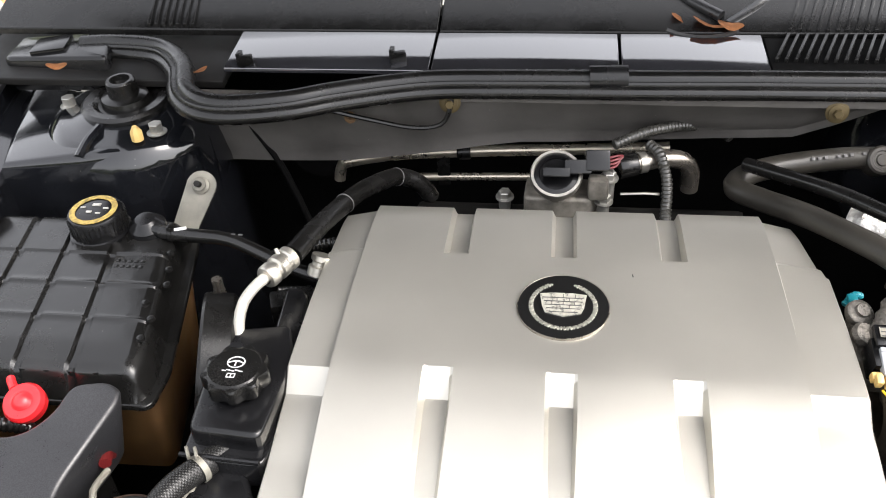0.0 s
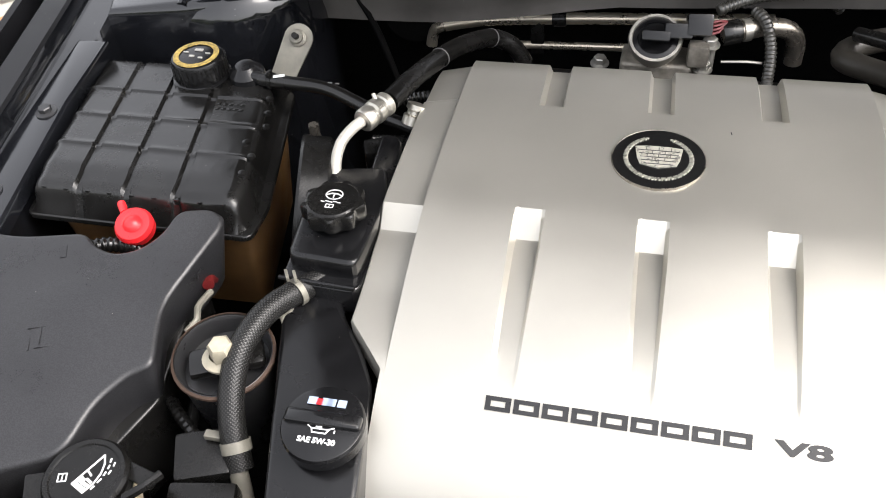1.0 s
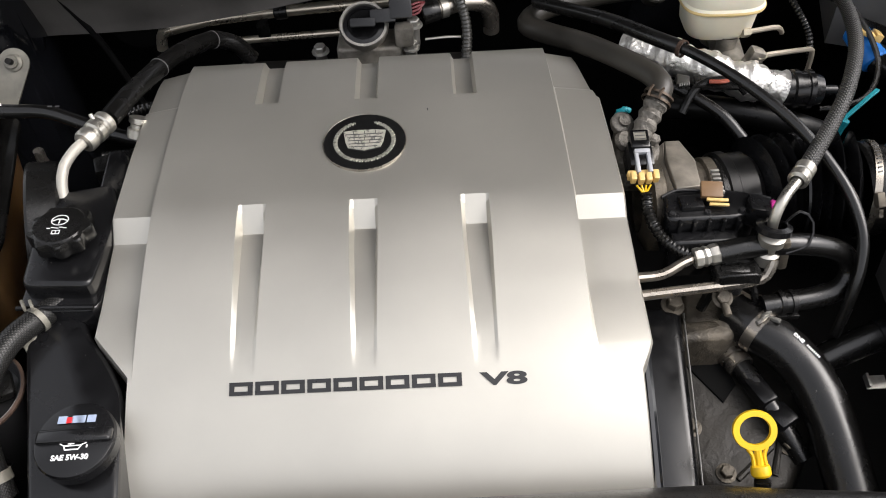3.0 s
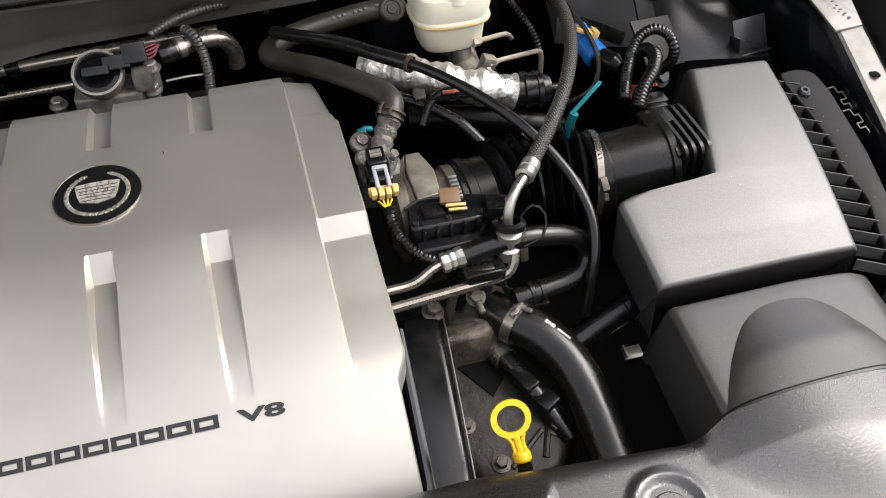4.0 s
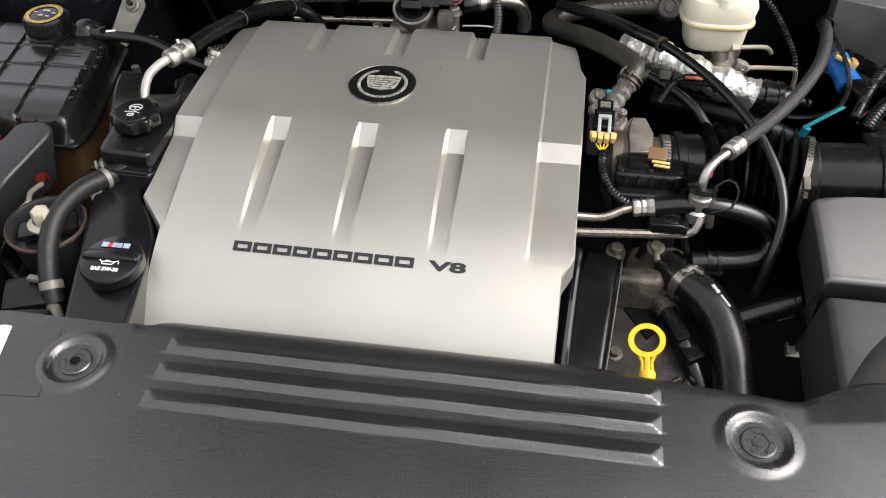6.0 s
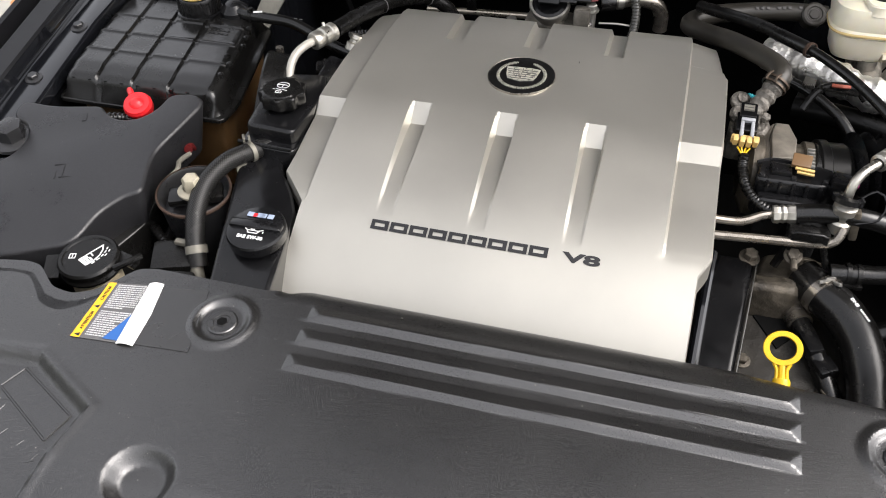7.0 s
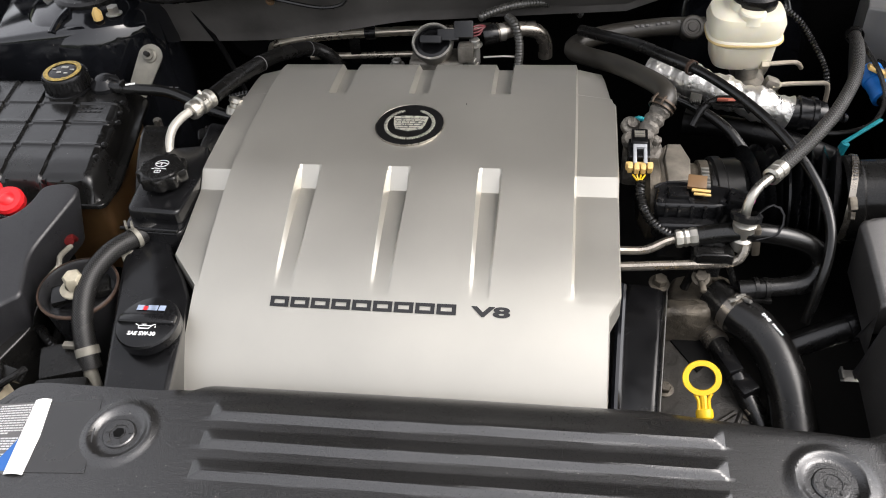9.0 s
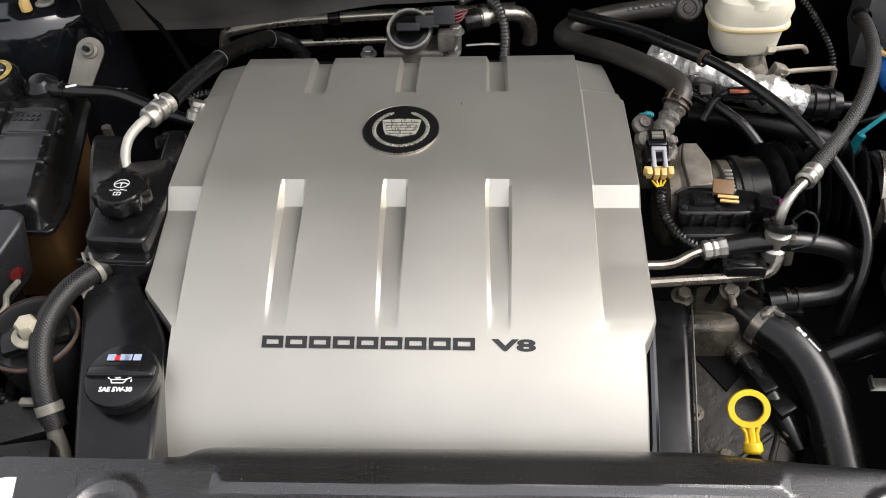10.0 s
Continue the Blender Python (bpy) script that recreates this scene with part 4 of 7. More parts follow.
sxs = sorted(set([round(-0.592 + 0.003 * k, 4) for k in range(110)] + [round(-0.84 + 0.012 * k, 4) for k in range(126)] + [-0.240, -0.237, -0.234, -0.231, -0.228, 0.246, 0.249, 0.252, 0.2545, 0.257, -0.588, -0.568, -0.552, -0.535, -0.507, -0.483, -0.467, -0.455, -0.272, -0.262]
             + [round(0.386 + 0.006 * k, 4) for k in range(52)] + [round(c + 0.0025 * k, 4) for c in (-0.326, 0.344) for k in range(-17, 18)]))
sys_ = sorted(set([round(-0.30 + 0.003 * k, 4) for k in range(70)] + [round(-0.36 + 0.0085 * k, 4) for k in range(39)] + [round(c + d, 4) for c in (0.0, -0.0325, -0.066) for d in (-0.0105, -0.009, -0.006, -0.003, 0.0, 0.004, 0.010, 0.016)]
              + [round(-0.031 + 0.0025 * k, 4) for k in range(-17, 18)]))
sys_ = [y for y in sys_ if y < 0.012]
tail = [0.15, 0.3, 0.45, 0.6, 0.72, 0.82, 0.92, 1.0]


def shroud_at(i, j):
    x = sxs[i]
    rear = sum(interp(x + d, SX, SY) for d in (-0.008, -0.004, -0.002, 0, 0.002, 0.004, 0.008)) / 7
    fall = min(ramp(x, -0.285, -0.262), ramp(x, 0.40, 0.37))
    if j < len(sys_):
        y = min(sys_[j], rear - 0.001 * (len(sys_) - j) * 0.02)
        y = sys_[j] if sys_[j] < rear - 0.012 else rear - 0.012 + 0.0004 * (j - len(sys_))
    else:
        y0 = max(min(sys_[-1], rear - 0.012), rear - 0.2)
        u = tail[j - len(sys_)]
        y = y0 + (rear + 0.011 * fall - y0) * u
        return (x, y, shroud_z(x, y) - 0.022 * fall * u ** 2.6)      # rear edge rolls down towards the engine
    return (x, y, shroud_z(x, y))


shroud = thing("radiator_shroud", (0, -0.15, 0.80), "black grained plastic radiator shroud with three long ribs", "shroud")
bm = sheet(B(), len(sxs), len(sys_) + len(tail), shroud_at, 0.022)
part("panel", bm, BLACK_GRAINED, shroud, angle=20)
for cx in (-0.326, 0.344):
    bm = B()
    lathe(bm, [(0.0165, -0.001), (0.0165, 0.002), (0.0152, 0.003), (0.0095, 0.003), (0.0090, 0.002), (0.0066, 0.002), (0.0062, 0.003), (0, 0.003)], (cx, CLIP_Y, shroud_z(cx, CLIP_Y) - 0.0005), (0, -0.05, 1), 32)
    for k in range(6):
        a = 1.047 * k
        box(bm, (cx + 0.0120 * math.cos(a), CLIP_Y + 0.0120 * math.sin(a), shroud_z(cx, CLIP_Y) + 0.0026), (0.0035, 0.0013, 0.0012), 0, (0, 0, 60 * k))
    clip = part("push_clip", bm, BLACK_GRAINED, shroud, "round black push-in clip")
    bm = B()
    lathe(bm, [(0, 0.0036), (0.0056, 0.0036), (0.0060, 0.0030)], (cx, CLIP_Y, shroud_z(cx, CLIP_Y) - 0.0005), (0, -0.05, 1), 6)
    part("clip_pin", bm, SHADE_BLACK if cx < 0 else BLACK_GRAINED, clip, "six-sided pin of the clip")
bm = B()
lp = [(-0.516, -0.155), (-0.504, -0.129), (-0.424, -0.170), (-0.433, -0.201)]
for a, b in zip(lp, lp[1:] + lp[:1]):
    tube(bm, [(a[0], a[1], shroud_z(*a) + 0.0002), (b[0], b[1], shroud_z(*b) + 0.0002)], 0.0014, 6)
for x, y, dx, dy in ((-0.505, -0.170, 0.016, 0.004), (-0.500, -0.185, 0.006, 0.018), (-0.486, -0.192, 0.018, 0.008), (-0.480, -0.205, 0.006, 0.012), (-0.468, -0.200, 0.016, 0.008), (-0.456, -0.212, 0.006, 0.010), (-0.440, -0.216, 0.014, 0.006), (-0.438, -0.226, 0.014, 0.006), (-0.433, -0.222, 0.005, 0.011)):
    tube(bm, [(x, y, shroud_z(x, y)), (x + 0.6 * dx, y + 0.6 * dy, shroud_z(x + 0.6 * dx, y + 0.6 * dy))], 0.0006, 5)
part("moulded_outline", bm, BLACK_GRAINED, shroud, "moulded rectangular outline and marks")

# caution label half covered by a white peeled strip
lab = thing("caution_label", (-0.43, -0.045, 0.86), "grey caution label with yellow edge, white strip peeling off it", "label")
la, lb, lc, ld = Vector((-0.474, -0.010)), Vector((-0.398, 0.002)), Vector((-0.385, -0.083)), Vector((-0.473, -0.089))


def lab_pt(u, v, up):
    """u across, v down the label."""
    p = la.lerp(lb, u).lerp(ld.lerp(lc, u), v)
    return Vector((p.x, p.y, shroud_z(p.x, p.y) + up))


def lab_quad(bm, u0, v0, u1, v1, up, thick=0.0003):
    ring = [(u0, v0), (u1, v0), (u1, v1), (u0, v1)]
    t = [bm.verts.new(lab_pt(u, v, up)) for u, v in ring]
    b = [bm.verts.new(lab_pt(u, v, up - thick)) for u, v in ring]
    bm.faces.new(t)
    for k in range(4):
        bm.faces.new((t[k], b[k], b[(k + 1) % 4], t[(k + 1) % 4]))


bm = B()
lab_quad(bm, 0, 0, 0.64, 1, 0.0008)
part("sheet", bm, LABEL_GREY, lab)
bm = B()
lab_quad(bm, 0, 0, 0.115, 1, 0.0012)
part("yellow_edge", bm, LABEL_YELLOW, lab)
bm = B()
for k, word in enumerate(("CAUTION", "ATTENTION")):
    p, q = lab_pt(0.10, 0.42 + 0.5 * k, 0.0014), lab_pt(0.10, 0.02 + 0.5 * k, 0.0014)
    ax = (q - p).normalized()
    up = Vector((0, 0, 1))
    m = Matrix((ax, up.cross(ax), up)).transposed().to_4x4()
    m.translation = p.lerp(q, 0.46)
    letters(bm, word, 0.0052, m @ pose(0.002, 0.0010, 0), 0.86)
for v in (0.455, 0.955):
    bm.faces.new([bm.verts.new(lab_pt(u, v + dv, 0.0016)) for u, dv in ((0.10, 0.03), (0.10, -0.03), (0.025, 0.0))])
part("warning_words", bm, INK_BLACK, lab, "black CAUTION and ATTENTION lettering")
bm = B()
random.seed(11)
for k in range(26):
    if k not in (12, 25):
        u, end = 0.16, random.choice((0.60, 0.60, 0.60, 0.52, 0.44)) if k in (6, 11, 18, 24) else 0.60
        while u < end - 0.02:
            w = random.uniform(0.012, 0.05)
            lab_quad(bm, u, 0.03 + 0.0372 * k, min(u + w, end), 0.03 + 0.0372 * k + 0.019, 0.0012)
            u += w + 0.010
tagged(part("print", bm, material("pale_print", (0.5, 0.5, 0.5), 0.5), lab), "rows of small pale print", kind="stuff")
bm = B()
ring = [(0.40, 0.97), (0.60, 0.97), (0.60, 0.52)]
bm.faces.new([bm.verts.new(lab_pt(u, v, 0.0015)) for u, v in ring])
part("blue_patch", bm, LABEL_BLUE, lab)
bm = B()
sheet(bm, 5, 9, lambda i, j: lab_pt(0.60 + (0.062 - 0.002 * abs(j - 4)) * i, -0.02 + 1.04 * j / 8, 0.0018 + 0.0022 * math.sin(math.pi * i / 4)), 0.0006)
part("peeled_strip", bm, PAPER, lab, "blank white strip curling up")
bm = B()
lab_quad(bm, 0.66, 0.02, 1.5, 0.98, 0.0006)
part("clear_film", bm, FILM, lab, "glossy clear film edge")

# ---- air box with intake duct ----
airbox = thing("air_box", (0.56, 0.28, 0.62), "satin black air cleaner box with stepped lid", "air box")


def lid_z(x, y):
    return 0.864 + 0.42 * (y - 0.2) - 0.52 * (y - 0.2) * abs(y - 0.2) - 0.05 * max(0, x - 0.60)


def loft_lid(left, right, y0, y1, zf, n, m, edge, down, lean=0.012):
    """Strip between two side lines with rounded rims and walls."""
    us = [0.0] + [edge * (1 - math.cos(a * math.pi / 8)) for a in range(1, 5)]
    vs = []
    for j in range(m + 1):
        y = y0 + (y1 - y0) * j / m
        a, b = left(y), right(y)
        row = []
        for k in range(5):
            row.append((a + us[k], y, zf(a + us[k], y) - edge * (1 - math.sin(k * math.pi / 8))))
        for k in range(1, n):
            x = a + edge + (b - a - 2 * edge) * k / n
            row.append((x, y, zf(x, y)))
        for k in range(4, -1, -1):
            row.append((b - us[k], y, zf(b - us[k], y) - edge * (1 - math.sin(k * math.pi / 8))))
        row = [(row[0][0] - lean, y, row[0][2] - down)] + row + [(row[-1][0] + lean, y, row[-1][2] - down)]
        vs.append(row)
    return vs


def strip_mesh(bm, rows):
    vv = [[bm.verts.new(p) for p in r] for r in rows]
    for a, b in zip(vv, vv[1:]):
        for i in range(len(a) - 1):
            bm.faces.new((a[i], a[i + 1], b[i + 1], b[i]))
    return vv


def rim_rows(rows, edge, down, end, lean=0.012):
    """Adds rounded end rows: end -1 before the first, +1 after the last."""
    base = rows[0] if end < 0 else rows[-1]
    inner = base
    extra = []
    for k in range(1, 5):
        a = k * math.pi / 8
        extra.append([(x, y + end * edge * math.sin(a), z - edge * (1 - math.cos(a))) for x, y, z in inner])
    zs = [p[2] for p in extra[-1]]
    extra.append([(x, y + end * lean, min(z, max(zs)) - down if 0 < i < len(inner) - 1 else z) for i, (x, y, z) in enumerate(extra[-1])])
    return [e for e in extra[::-1]] + rows if end < 0 else rows + extra


wide_l = lambda y: 0.440 - 0.09 * (y - 0.215)
right_l = lambda y: 0.680 + 0.085 * (y - 0.2)


def lid_left(y):
    """Left edge of the lid: broad in front, stepping in round the duct."""
    t = ramp(y, 0.294, 0.306)
    return wide_l(y) + (0.550 + 0.28 * (y - 0.306) - wide_l(y)) * (1 - math.sqrt(max(0.0, 1 - t * t)) if t < 1 else 1)


rows = loft_lid(lid_left, right_l, 0.204, 0.455, lid_z, 16, 84, 0.007, 0.07, -0.004)
rows = rim_rows(rows, 0.007, 0.07, -1, -0.030)
rows = rim_rows(rows, 0.010, 0.07, 1)
bm = B()
strip_mesh(bm, rows)
part("lid", bm, BOX_SATIN, airbox, "broad satin black lid stepping in round the duct", 50)


# lower box in front, with the round snorkel on it
def low_z(x, y):
    return 0.868 + 0.02 * (y - 0.17) - 0.10 * max(0, x - 0.58) - 0.4 * max(0, x - 0.645)


rows = loft_lid(lambda y: 0.428 + 0.06 * (y - 0.03), lambda y: 0.652 + 0.16 * (y - 0.03), 0.024, 0.162, low_z, 14, 12, 0.008, 0.08, 0.006)
rows = rim_rows(rows, 0.010, 0.08, -1)
rows = rim_rows(rows, 0.008, 0.05, 1)
bm = B()
strip_mesh(bm, rows)
part("lower_box", bm, BOX_SATIN, airbox, "lower box half behind the shroud", 50)
bm = B()
for_y = [0.160 - 0.0072 * k for k in range(18)]


def snorkel(i, j):
    y = for_y[j]
    t = (0.160 - y) / 0.122
    half = 0.104 * math.sqrt(max(0.0, min(1, t * 1.02)))
    c = 0.551 - 0.019 * t
    a = -1 + 2 * i / 24
    x = c + half * a
    lift = 0.022 * math.sqrt(max(0, 1 - a * a)) * min(1, t * 1.6)
    return (x, y, low_z(x, y) - 0.004 + lift)


sheet(bm, 25, 18, snorkel, 0.0)
part("snorkel", bm, BOX_SATIN, airbox, "rounded snorkel swelling out of the box", 40)
bm = B()
tube(bm, [snorkel(i, 17) for i in range(0, 25, 2)], 0.0032, 8)
tube(bm, [(p[0], p[1] - 0.008, p[2] - 0.001) for p in (snorkel(i, 17) for i in range(0, 25, 2))], 0.0028, 8)
part("snorkel_lip", bm, BLACK_SATIN, airbox, "ribbed lip round the snorkel mouth")
bm = B()
slab(bm, [(0.665, 0.03), (0.74, 0.05), (0.765, 0.145), (0.690, 0.152)], lambda x, y: 0.845 - 0.3 * (x - 0.68), 0.05, 0.006)
tube(bm, [(0.668, 0.045, 0.868), (0.676, 0.10, 0.866), (0.690, 0.155, 0.862)], 0.004, 8)
part("side_panel", bm, BLACK_GRAINED, airbox, "black side panel with a raised edge")

# side flange with slanting vanes
fl = lambda x, y: 0.848 + 0.20 * (y - 0.25)
bm = B()
out = round_poly([(0.712, 0.155), (0.745, 0.150), (0.760, 0.205), (0.769, 0.255), (0.784, 0.335), (0.792, 0.437), (0.788, 0.470), (0.770, 0.480), (0.741, 0.478), (0.738, 0.462), (0.744, 0.402), (0.746, 0.354), (0.738, 0.316), (0.744, 0.271), (0.733, 0.236), (0.725, 0.207)], 0.012, 3)
slab(bm, out, fl, 0.012, 0.003)
part("flange", bm, FLANGE_MATT, airbox, "matt dusty black flange beside the lid")
VANE = material("grey_vane_plastic", (0.09, 0.088, 0.085), 0.45, vary=0.3, scale=30)
for k in range(14):
    y = 0.470 - 0.0215 * k
    x = 0.712 + 0.085 * (y - 0.2)
    bm = B()
    box(bm, (x, y - 0.004, fl(x, y) - 0.010), (0.052, 0.0012, 0.016), 0, (0, 0, -32))
    part("vane", bm, VANE, airbox)
for x, y in ((0.756, 0.439), (0.735, 0.211)):
    bm = B()
    lathe(bm, [(0, 0), (0.0085, 0), (0.0085, 0.003), (0.006, 0.005), (0.003, 0.005), (0.003, 0.003), (0, 0.003)], (x, y, fl(x, y)), (0, -0.2, 1), 20)
    part("screw", bm, BODY_DUSTY, airbox, "dusty flange screw")
for x0, y0 in ((0.812, 0.462), (0.802, 0.412)):
    bm = B()
    zig = [(0, 0), (0.010, 0.001), (0.009, -0.011), (0.016, -0.010), (0.014, -0.024), (0.004, -0.025), (0.003, -0.034), (0.012, -0.033), (0.010, -0.044)]
    for (a, b), (c, d) in zip(zig, zig[1:]):
        tube(bm, [(x0 + a, y0 + b, 0.866 + 0.1 * b), (x0 + c, y0 + d, 0.866 + 0.1 * d)], 0.0009, 6)
    solo("hook_clip", bm, STAINED, "thin pale zigzag clip beside the air box flange", "clip", group="hook clips")

# intake duct: meter body, clamps, bellows
duct = thing("intake_duct", (0.42, 0.385, 0.78), "black corrugated intake duct with steel clamps", "duct")
bm = B()
tube(bm, [(0.322, 0.396, 0.852), (0.36, 0.402, 0.853), (0.40, 0.399, 0.856), (0.440, 0.390, 0.862)], lambda s: 0.065 - 0.06 * max(0, s - 0.07), 44, ribs=0.0150, deep=0.020)
part("bellows", bm, BLACK_GLOSS, duct, "black rubber bellows", 60)
bm = B()
lathe(bm, [(0.050, 0), (0.053, 0.002), (0.053, 0.012), (0.050, 0.014), (0.050, 0.034), (0.046, 0.040)], (0.282, 0.390, 0.853), (1, 0.12, 0), 40)
part("sleeve", bm, DEEP_RUBBER, duct, "smooth black rubber sleeve end")
bm = B()
lathe(bm, [(0.050, 0), (0.053, 0.004), (0.053, 0.018), (0.047, 0.022), (0.047, 0.09), (0.05, 0.092), (0.05, 0.1)], (0.438, 0.388, 0.860), (1, -0.04, 0.10), 40)
box(bm, (0.528, 0.408, 0.911), (0.034, 0.030, 0.012), 0.003, (0, -6, 0))
part("meter_body", bm, BLACK_SATIN, duct, "black air meter housing")
bm = B()
band(bm, [(0.4435, 0.3870, 0.8605), (0.4455, 0.3866, 0.8605)], 0.0540, 0.0075, 0.0016)
clamp = part("clamp", bm, STEEL, duct, "slotted steel worm clamp")
for k in range(9):
    a = radians(62 + 5.5 * k)
    bm = B()
    box(bm, (0.4445 + 0.2 * 0.055 * -math.cos(a) * 0.9, 0.3868 - 0.0556 * math.cos(a), 0.8605 + 0.0556 * math.sin(a)), (0.0046, 0.0016, 0.0006), 0, (90 - math.degrees(a), 0, 12))
    part("slot", bm, INK_DARK, clamp)
bm = B()
box(bm, (0.436, 0.337, 0.891), (0.009, 0.016, 0.008), 0.002, (46, 0, 8))
lathe(bm, [(0, 0), (0.0042, 0), (0.0042, 0.008), (0.0034, 0.009), (0, 0.009)], (0.435, 0.330, 0.884), (0, -0.6, -0.8), 6)
part("clamp_screw", bm, CAST, duct, "clamp screw")


def square_ring(bm, x, c, hy, hz, wide, deep, seg=40):
    """A squarish ring standing across x."""
    vv = []
    for dx, sh in ((0, 1 - deep / hy), (wide * 0.25, 1), (wide * 0.75, 1), (wide, 1 - deep / hy)):
        ring = []
        for k in range(seg):
            a = 2 * math.pi * k / seg
            ca, sa = math.cos(a), math.sin(a)
            ring.append(bm.verts.new((x + dx + 0.13 * -0.4 * hz * sa, c[0] + hy * sh * math.copysign(abs(ca) ** 0.3, ca), c[1] + hz * sh * math.copysign(abs(sa) ** 0.3, sa))))
        vv.append(ring)
    for a, b in zip(vv, vv[1:]):
        for k in range(seg):
            bm.faces.new((a[k], a[(k + 1) % seg], b[(k + 1) % seg], b[k]))
    return bm


for k in range(4):
    part("collar_ring", square_ring(B(), 0.534 + 0.0100 * k, (0.385, 0.872), 0.047, 0.046, 0.0075, 0.009), RUBBER, duct)
part("collar", square_ring(B(), 0.530, (0.385, 0.872), 0.041, 0.040, 0.045, 0.0005), RUBBER, duct)

# throttle body
tb = thing("throttle_body", (0.255, 0.385, 0.80), "grey cast throttle body with black actuator", "throttle body")
bm = B()
lathe(bm, [(0.030, -0.01), (0.052, 0), (0.052, 0.012), (0.045, 0.016), (0.045, 0.06), (0.049, 0.062), (0.049, 0.078), (0.04, 0.082)], (0.205, 0.388, 0.852), (1, 0.03, 0), 36)
part("barrel", bm, CAST, tb, "stained cast barrel")
bm = B()
slab(bm, [(0.226, 0.358), (0.253, 0.360), (0.255, 0.398), (0.247, 0.436), (0.230, 0.436), (0.224, 0.400)], lambda x, y: 0.907 - 0.10 * abs(y - 0.40), 0.03, 0.002, 0.004)
slab(bm, [(0.208, 0.362), (0.225, 0.358), (0.223, 0.400), (0.229, 0.434), (0.214, 0.428), (0.205, 0.400)], lambda x, y: 0.905 + 0.9 * (x - 0.226) - 0.10 * abs(y - 0.40), 0.03, 0.002)
part("top_plate", bm, material("worn_brownish_casting", (0.20, 0.18, 0.15), 0.5, 0.4, vary=0.35, scale=45, grain=0.3, grain_scale=500), tb, "pale worn plate")
bm = B()
lathe(bm, [(0.046, 0), (0.05, 0.003), (0.05, 0.010), (0.046, 0.013)], (0.276, 0.389, 0.853), (1, 0.03, 0), 36)
part("ring", bm, BLACK_SATIN, tb, "black hose end ring")
bm = B()
slab(bm, round_poly([(0.208, 0.318), (0.285, 0.318), (0.310, 0.332), (0.305, 0.352), (0.262, 0.362), (0.212, 0.356)], 0.01, 3), lambda x, y: 0.897 + 0.08 * (y - 0.33), 0.05, 0.004)
slab(bm, round_poly([(0.214, 0.300), (0.280, 0.300), (0.285, 0.318), (0.212, 0.318)], 0.006, 3), lambda x, y: 0.880, 0.05, 0.004)
box(bm, (0.237, 0.338, 0.899), (0.024, 0.020, 0.008), 0.003)
tube(bm, [(0.210, 0.352, 0.896), (0.225, 0.358, 0.899), (0.245, 0.357, 0.899), (0.266, 0.350, 0.898)], 0.0022, 8)
case = part("actuator", bm, BLACK_GLOSS, tb, "glossy black ribbed actuator case")
for k in range(5):
    part("rib", box(B(), (0.222 + 0.015 * k, 0.3165, 0.884), (0.004, 0.006, 0.022), 0.0012), BLACK_GLOSS, case)
for k in range(3):
    bm = B()
    lathe(bm, [(0, 0.003), (0.0032, 0.003), (0.0038, 0.0), (0.0038, -0.004)], (0.215 + 0.036 * k, 0.325, 0.897), (0, -0.1, 1), 6)
    part("screw", bm, BODY_DUSTY, case, "dull case screw")
bm = B()
box(bm, (0.258, 0.345, 0.910), (0.022, 0.018, 0.006), 0.001, (20, 0, -8))
part("tag", bm, material("brown_tag", (0.16, 0.09, 0.04), 0.5), tb, "brown tag")
bm = B()
box(bm, (0.262, 0.334, 0.906), (0.022, 0.0035, 0.003), 0.0008, (20, 0, -8))
box(bm, (0.263, 0.329, 0.904), (0.020, 0.0030, 0.003), 0.0008, (20, 0, -8))
part("contact", bm, AMBER_TAN, tb, "brassy contact strips")
bm = B()
for k in range(6):
    box(bm, (0.271, 0.352 + 0.0055 * k, 0.900 + 0.001 * k), (0.009, 0.003, 0.004), 0.0006)
part("clamp_slot", bm, ZINC, tb, "slotted clamp strip")
bm = B()
box(bm, (0.305, 0.328, 0.893), (0.026, 0.026, 0.026), 0.004, (0, 8, -10))
part("plug", bm, BLACK_GLOSS, tb, "black electrical plug")
bm = B()
box(bm, (0.3185, 0.324, 0.9035), (0.008, 0.012, 0.005), 0.001, (0, 8, -10))
part("lock_tab", bm, PINK, tb, "pink locking tab")

# sensor connector by the cover's edge
sen = thing("sensor_connector", (0.19, 0.375, 0.86), "grey and amber wiring connector beside the engine cover", "connector")
bm = B()
box(bm, (0.191, 0.402, 0.932), (0.020, 0.022, 0.014), 0.002, (18, 0, 0))
box(bm, (0.191, 0.392, 0.915), (0.026, 0.03, 0.03), 0.003, (18, 0, 0))
part("sensor", bm, BLACK_GLOSS, sen, "black sensor body")
bm = B()
box(bm, (0.191, 0.4015, 0.9402), (0.0125, 0.010, 0.0012), 0, (18, 0, 0))
part("sticker", bm, STAINED, sen, "tan sticker")
bm = B()
for k in range(3):
    box(bm, (0.191, 0.4055 - 0.004 * k, 0.9420 - 0.0013 * k), (0.011, 0.0011, 0.0006), 0, (18, 0, 0))
part("sticker_print", bm, INK_DARK, sen, "rows of dark print")
bm = B()
for dx in (-0.0062, 0.0062):
    box(bm, (0.1915 + dx, 0.3765, 0.924), (0.0042, 0.026, 0.010), 0.0012, (20, 0, 0))
box(bm, (0.1915, 0.3875, 0.929), (0.0165, 0.005, 0.010), 0.001, (20, 0, 0))
part("lock_clip", bm, GREY_PLASTIC, sen, "pale grey fork clip")
bm = B()
for k in range(4):
    box(bm, (0.1795 + 0.0078 * k, 0.3625 - 0.002 * (k in (1, 2)), 0.917), (0.0062, 0.010, 0.011), 0.0018, (20, 0, 0))
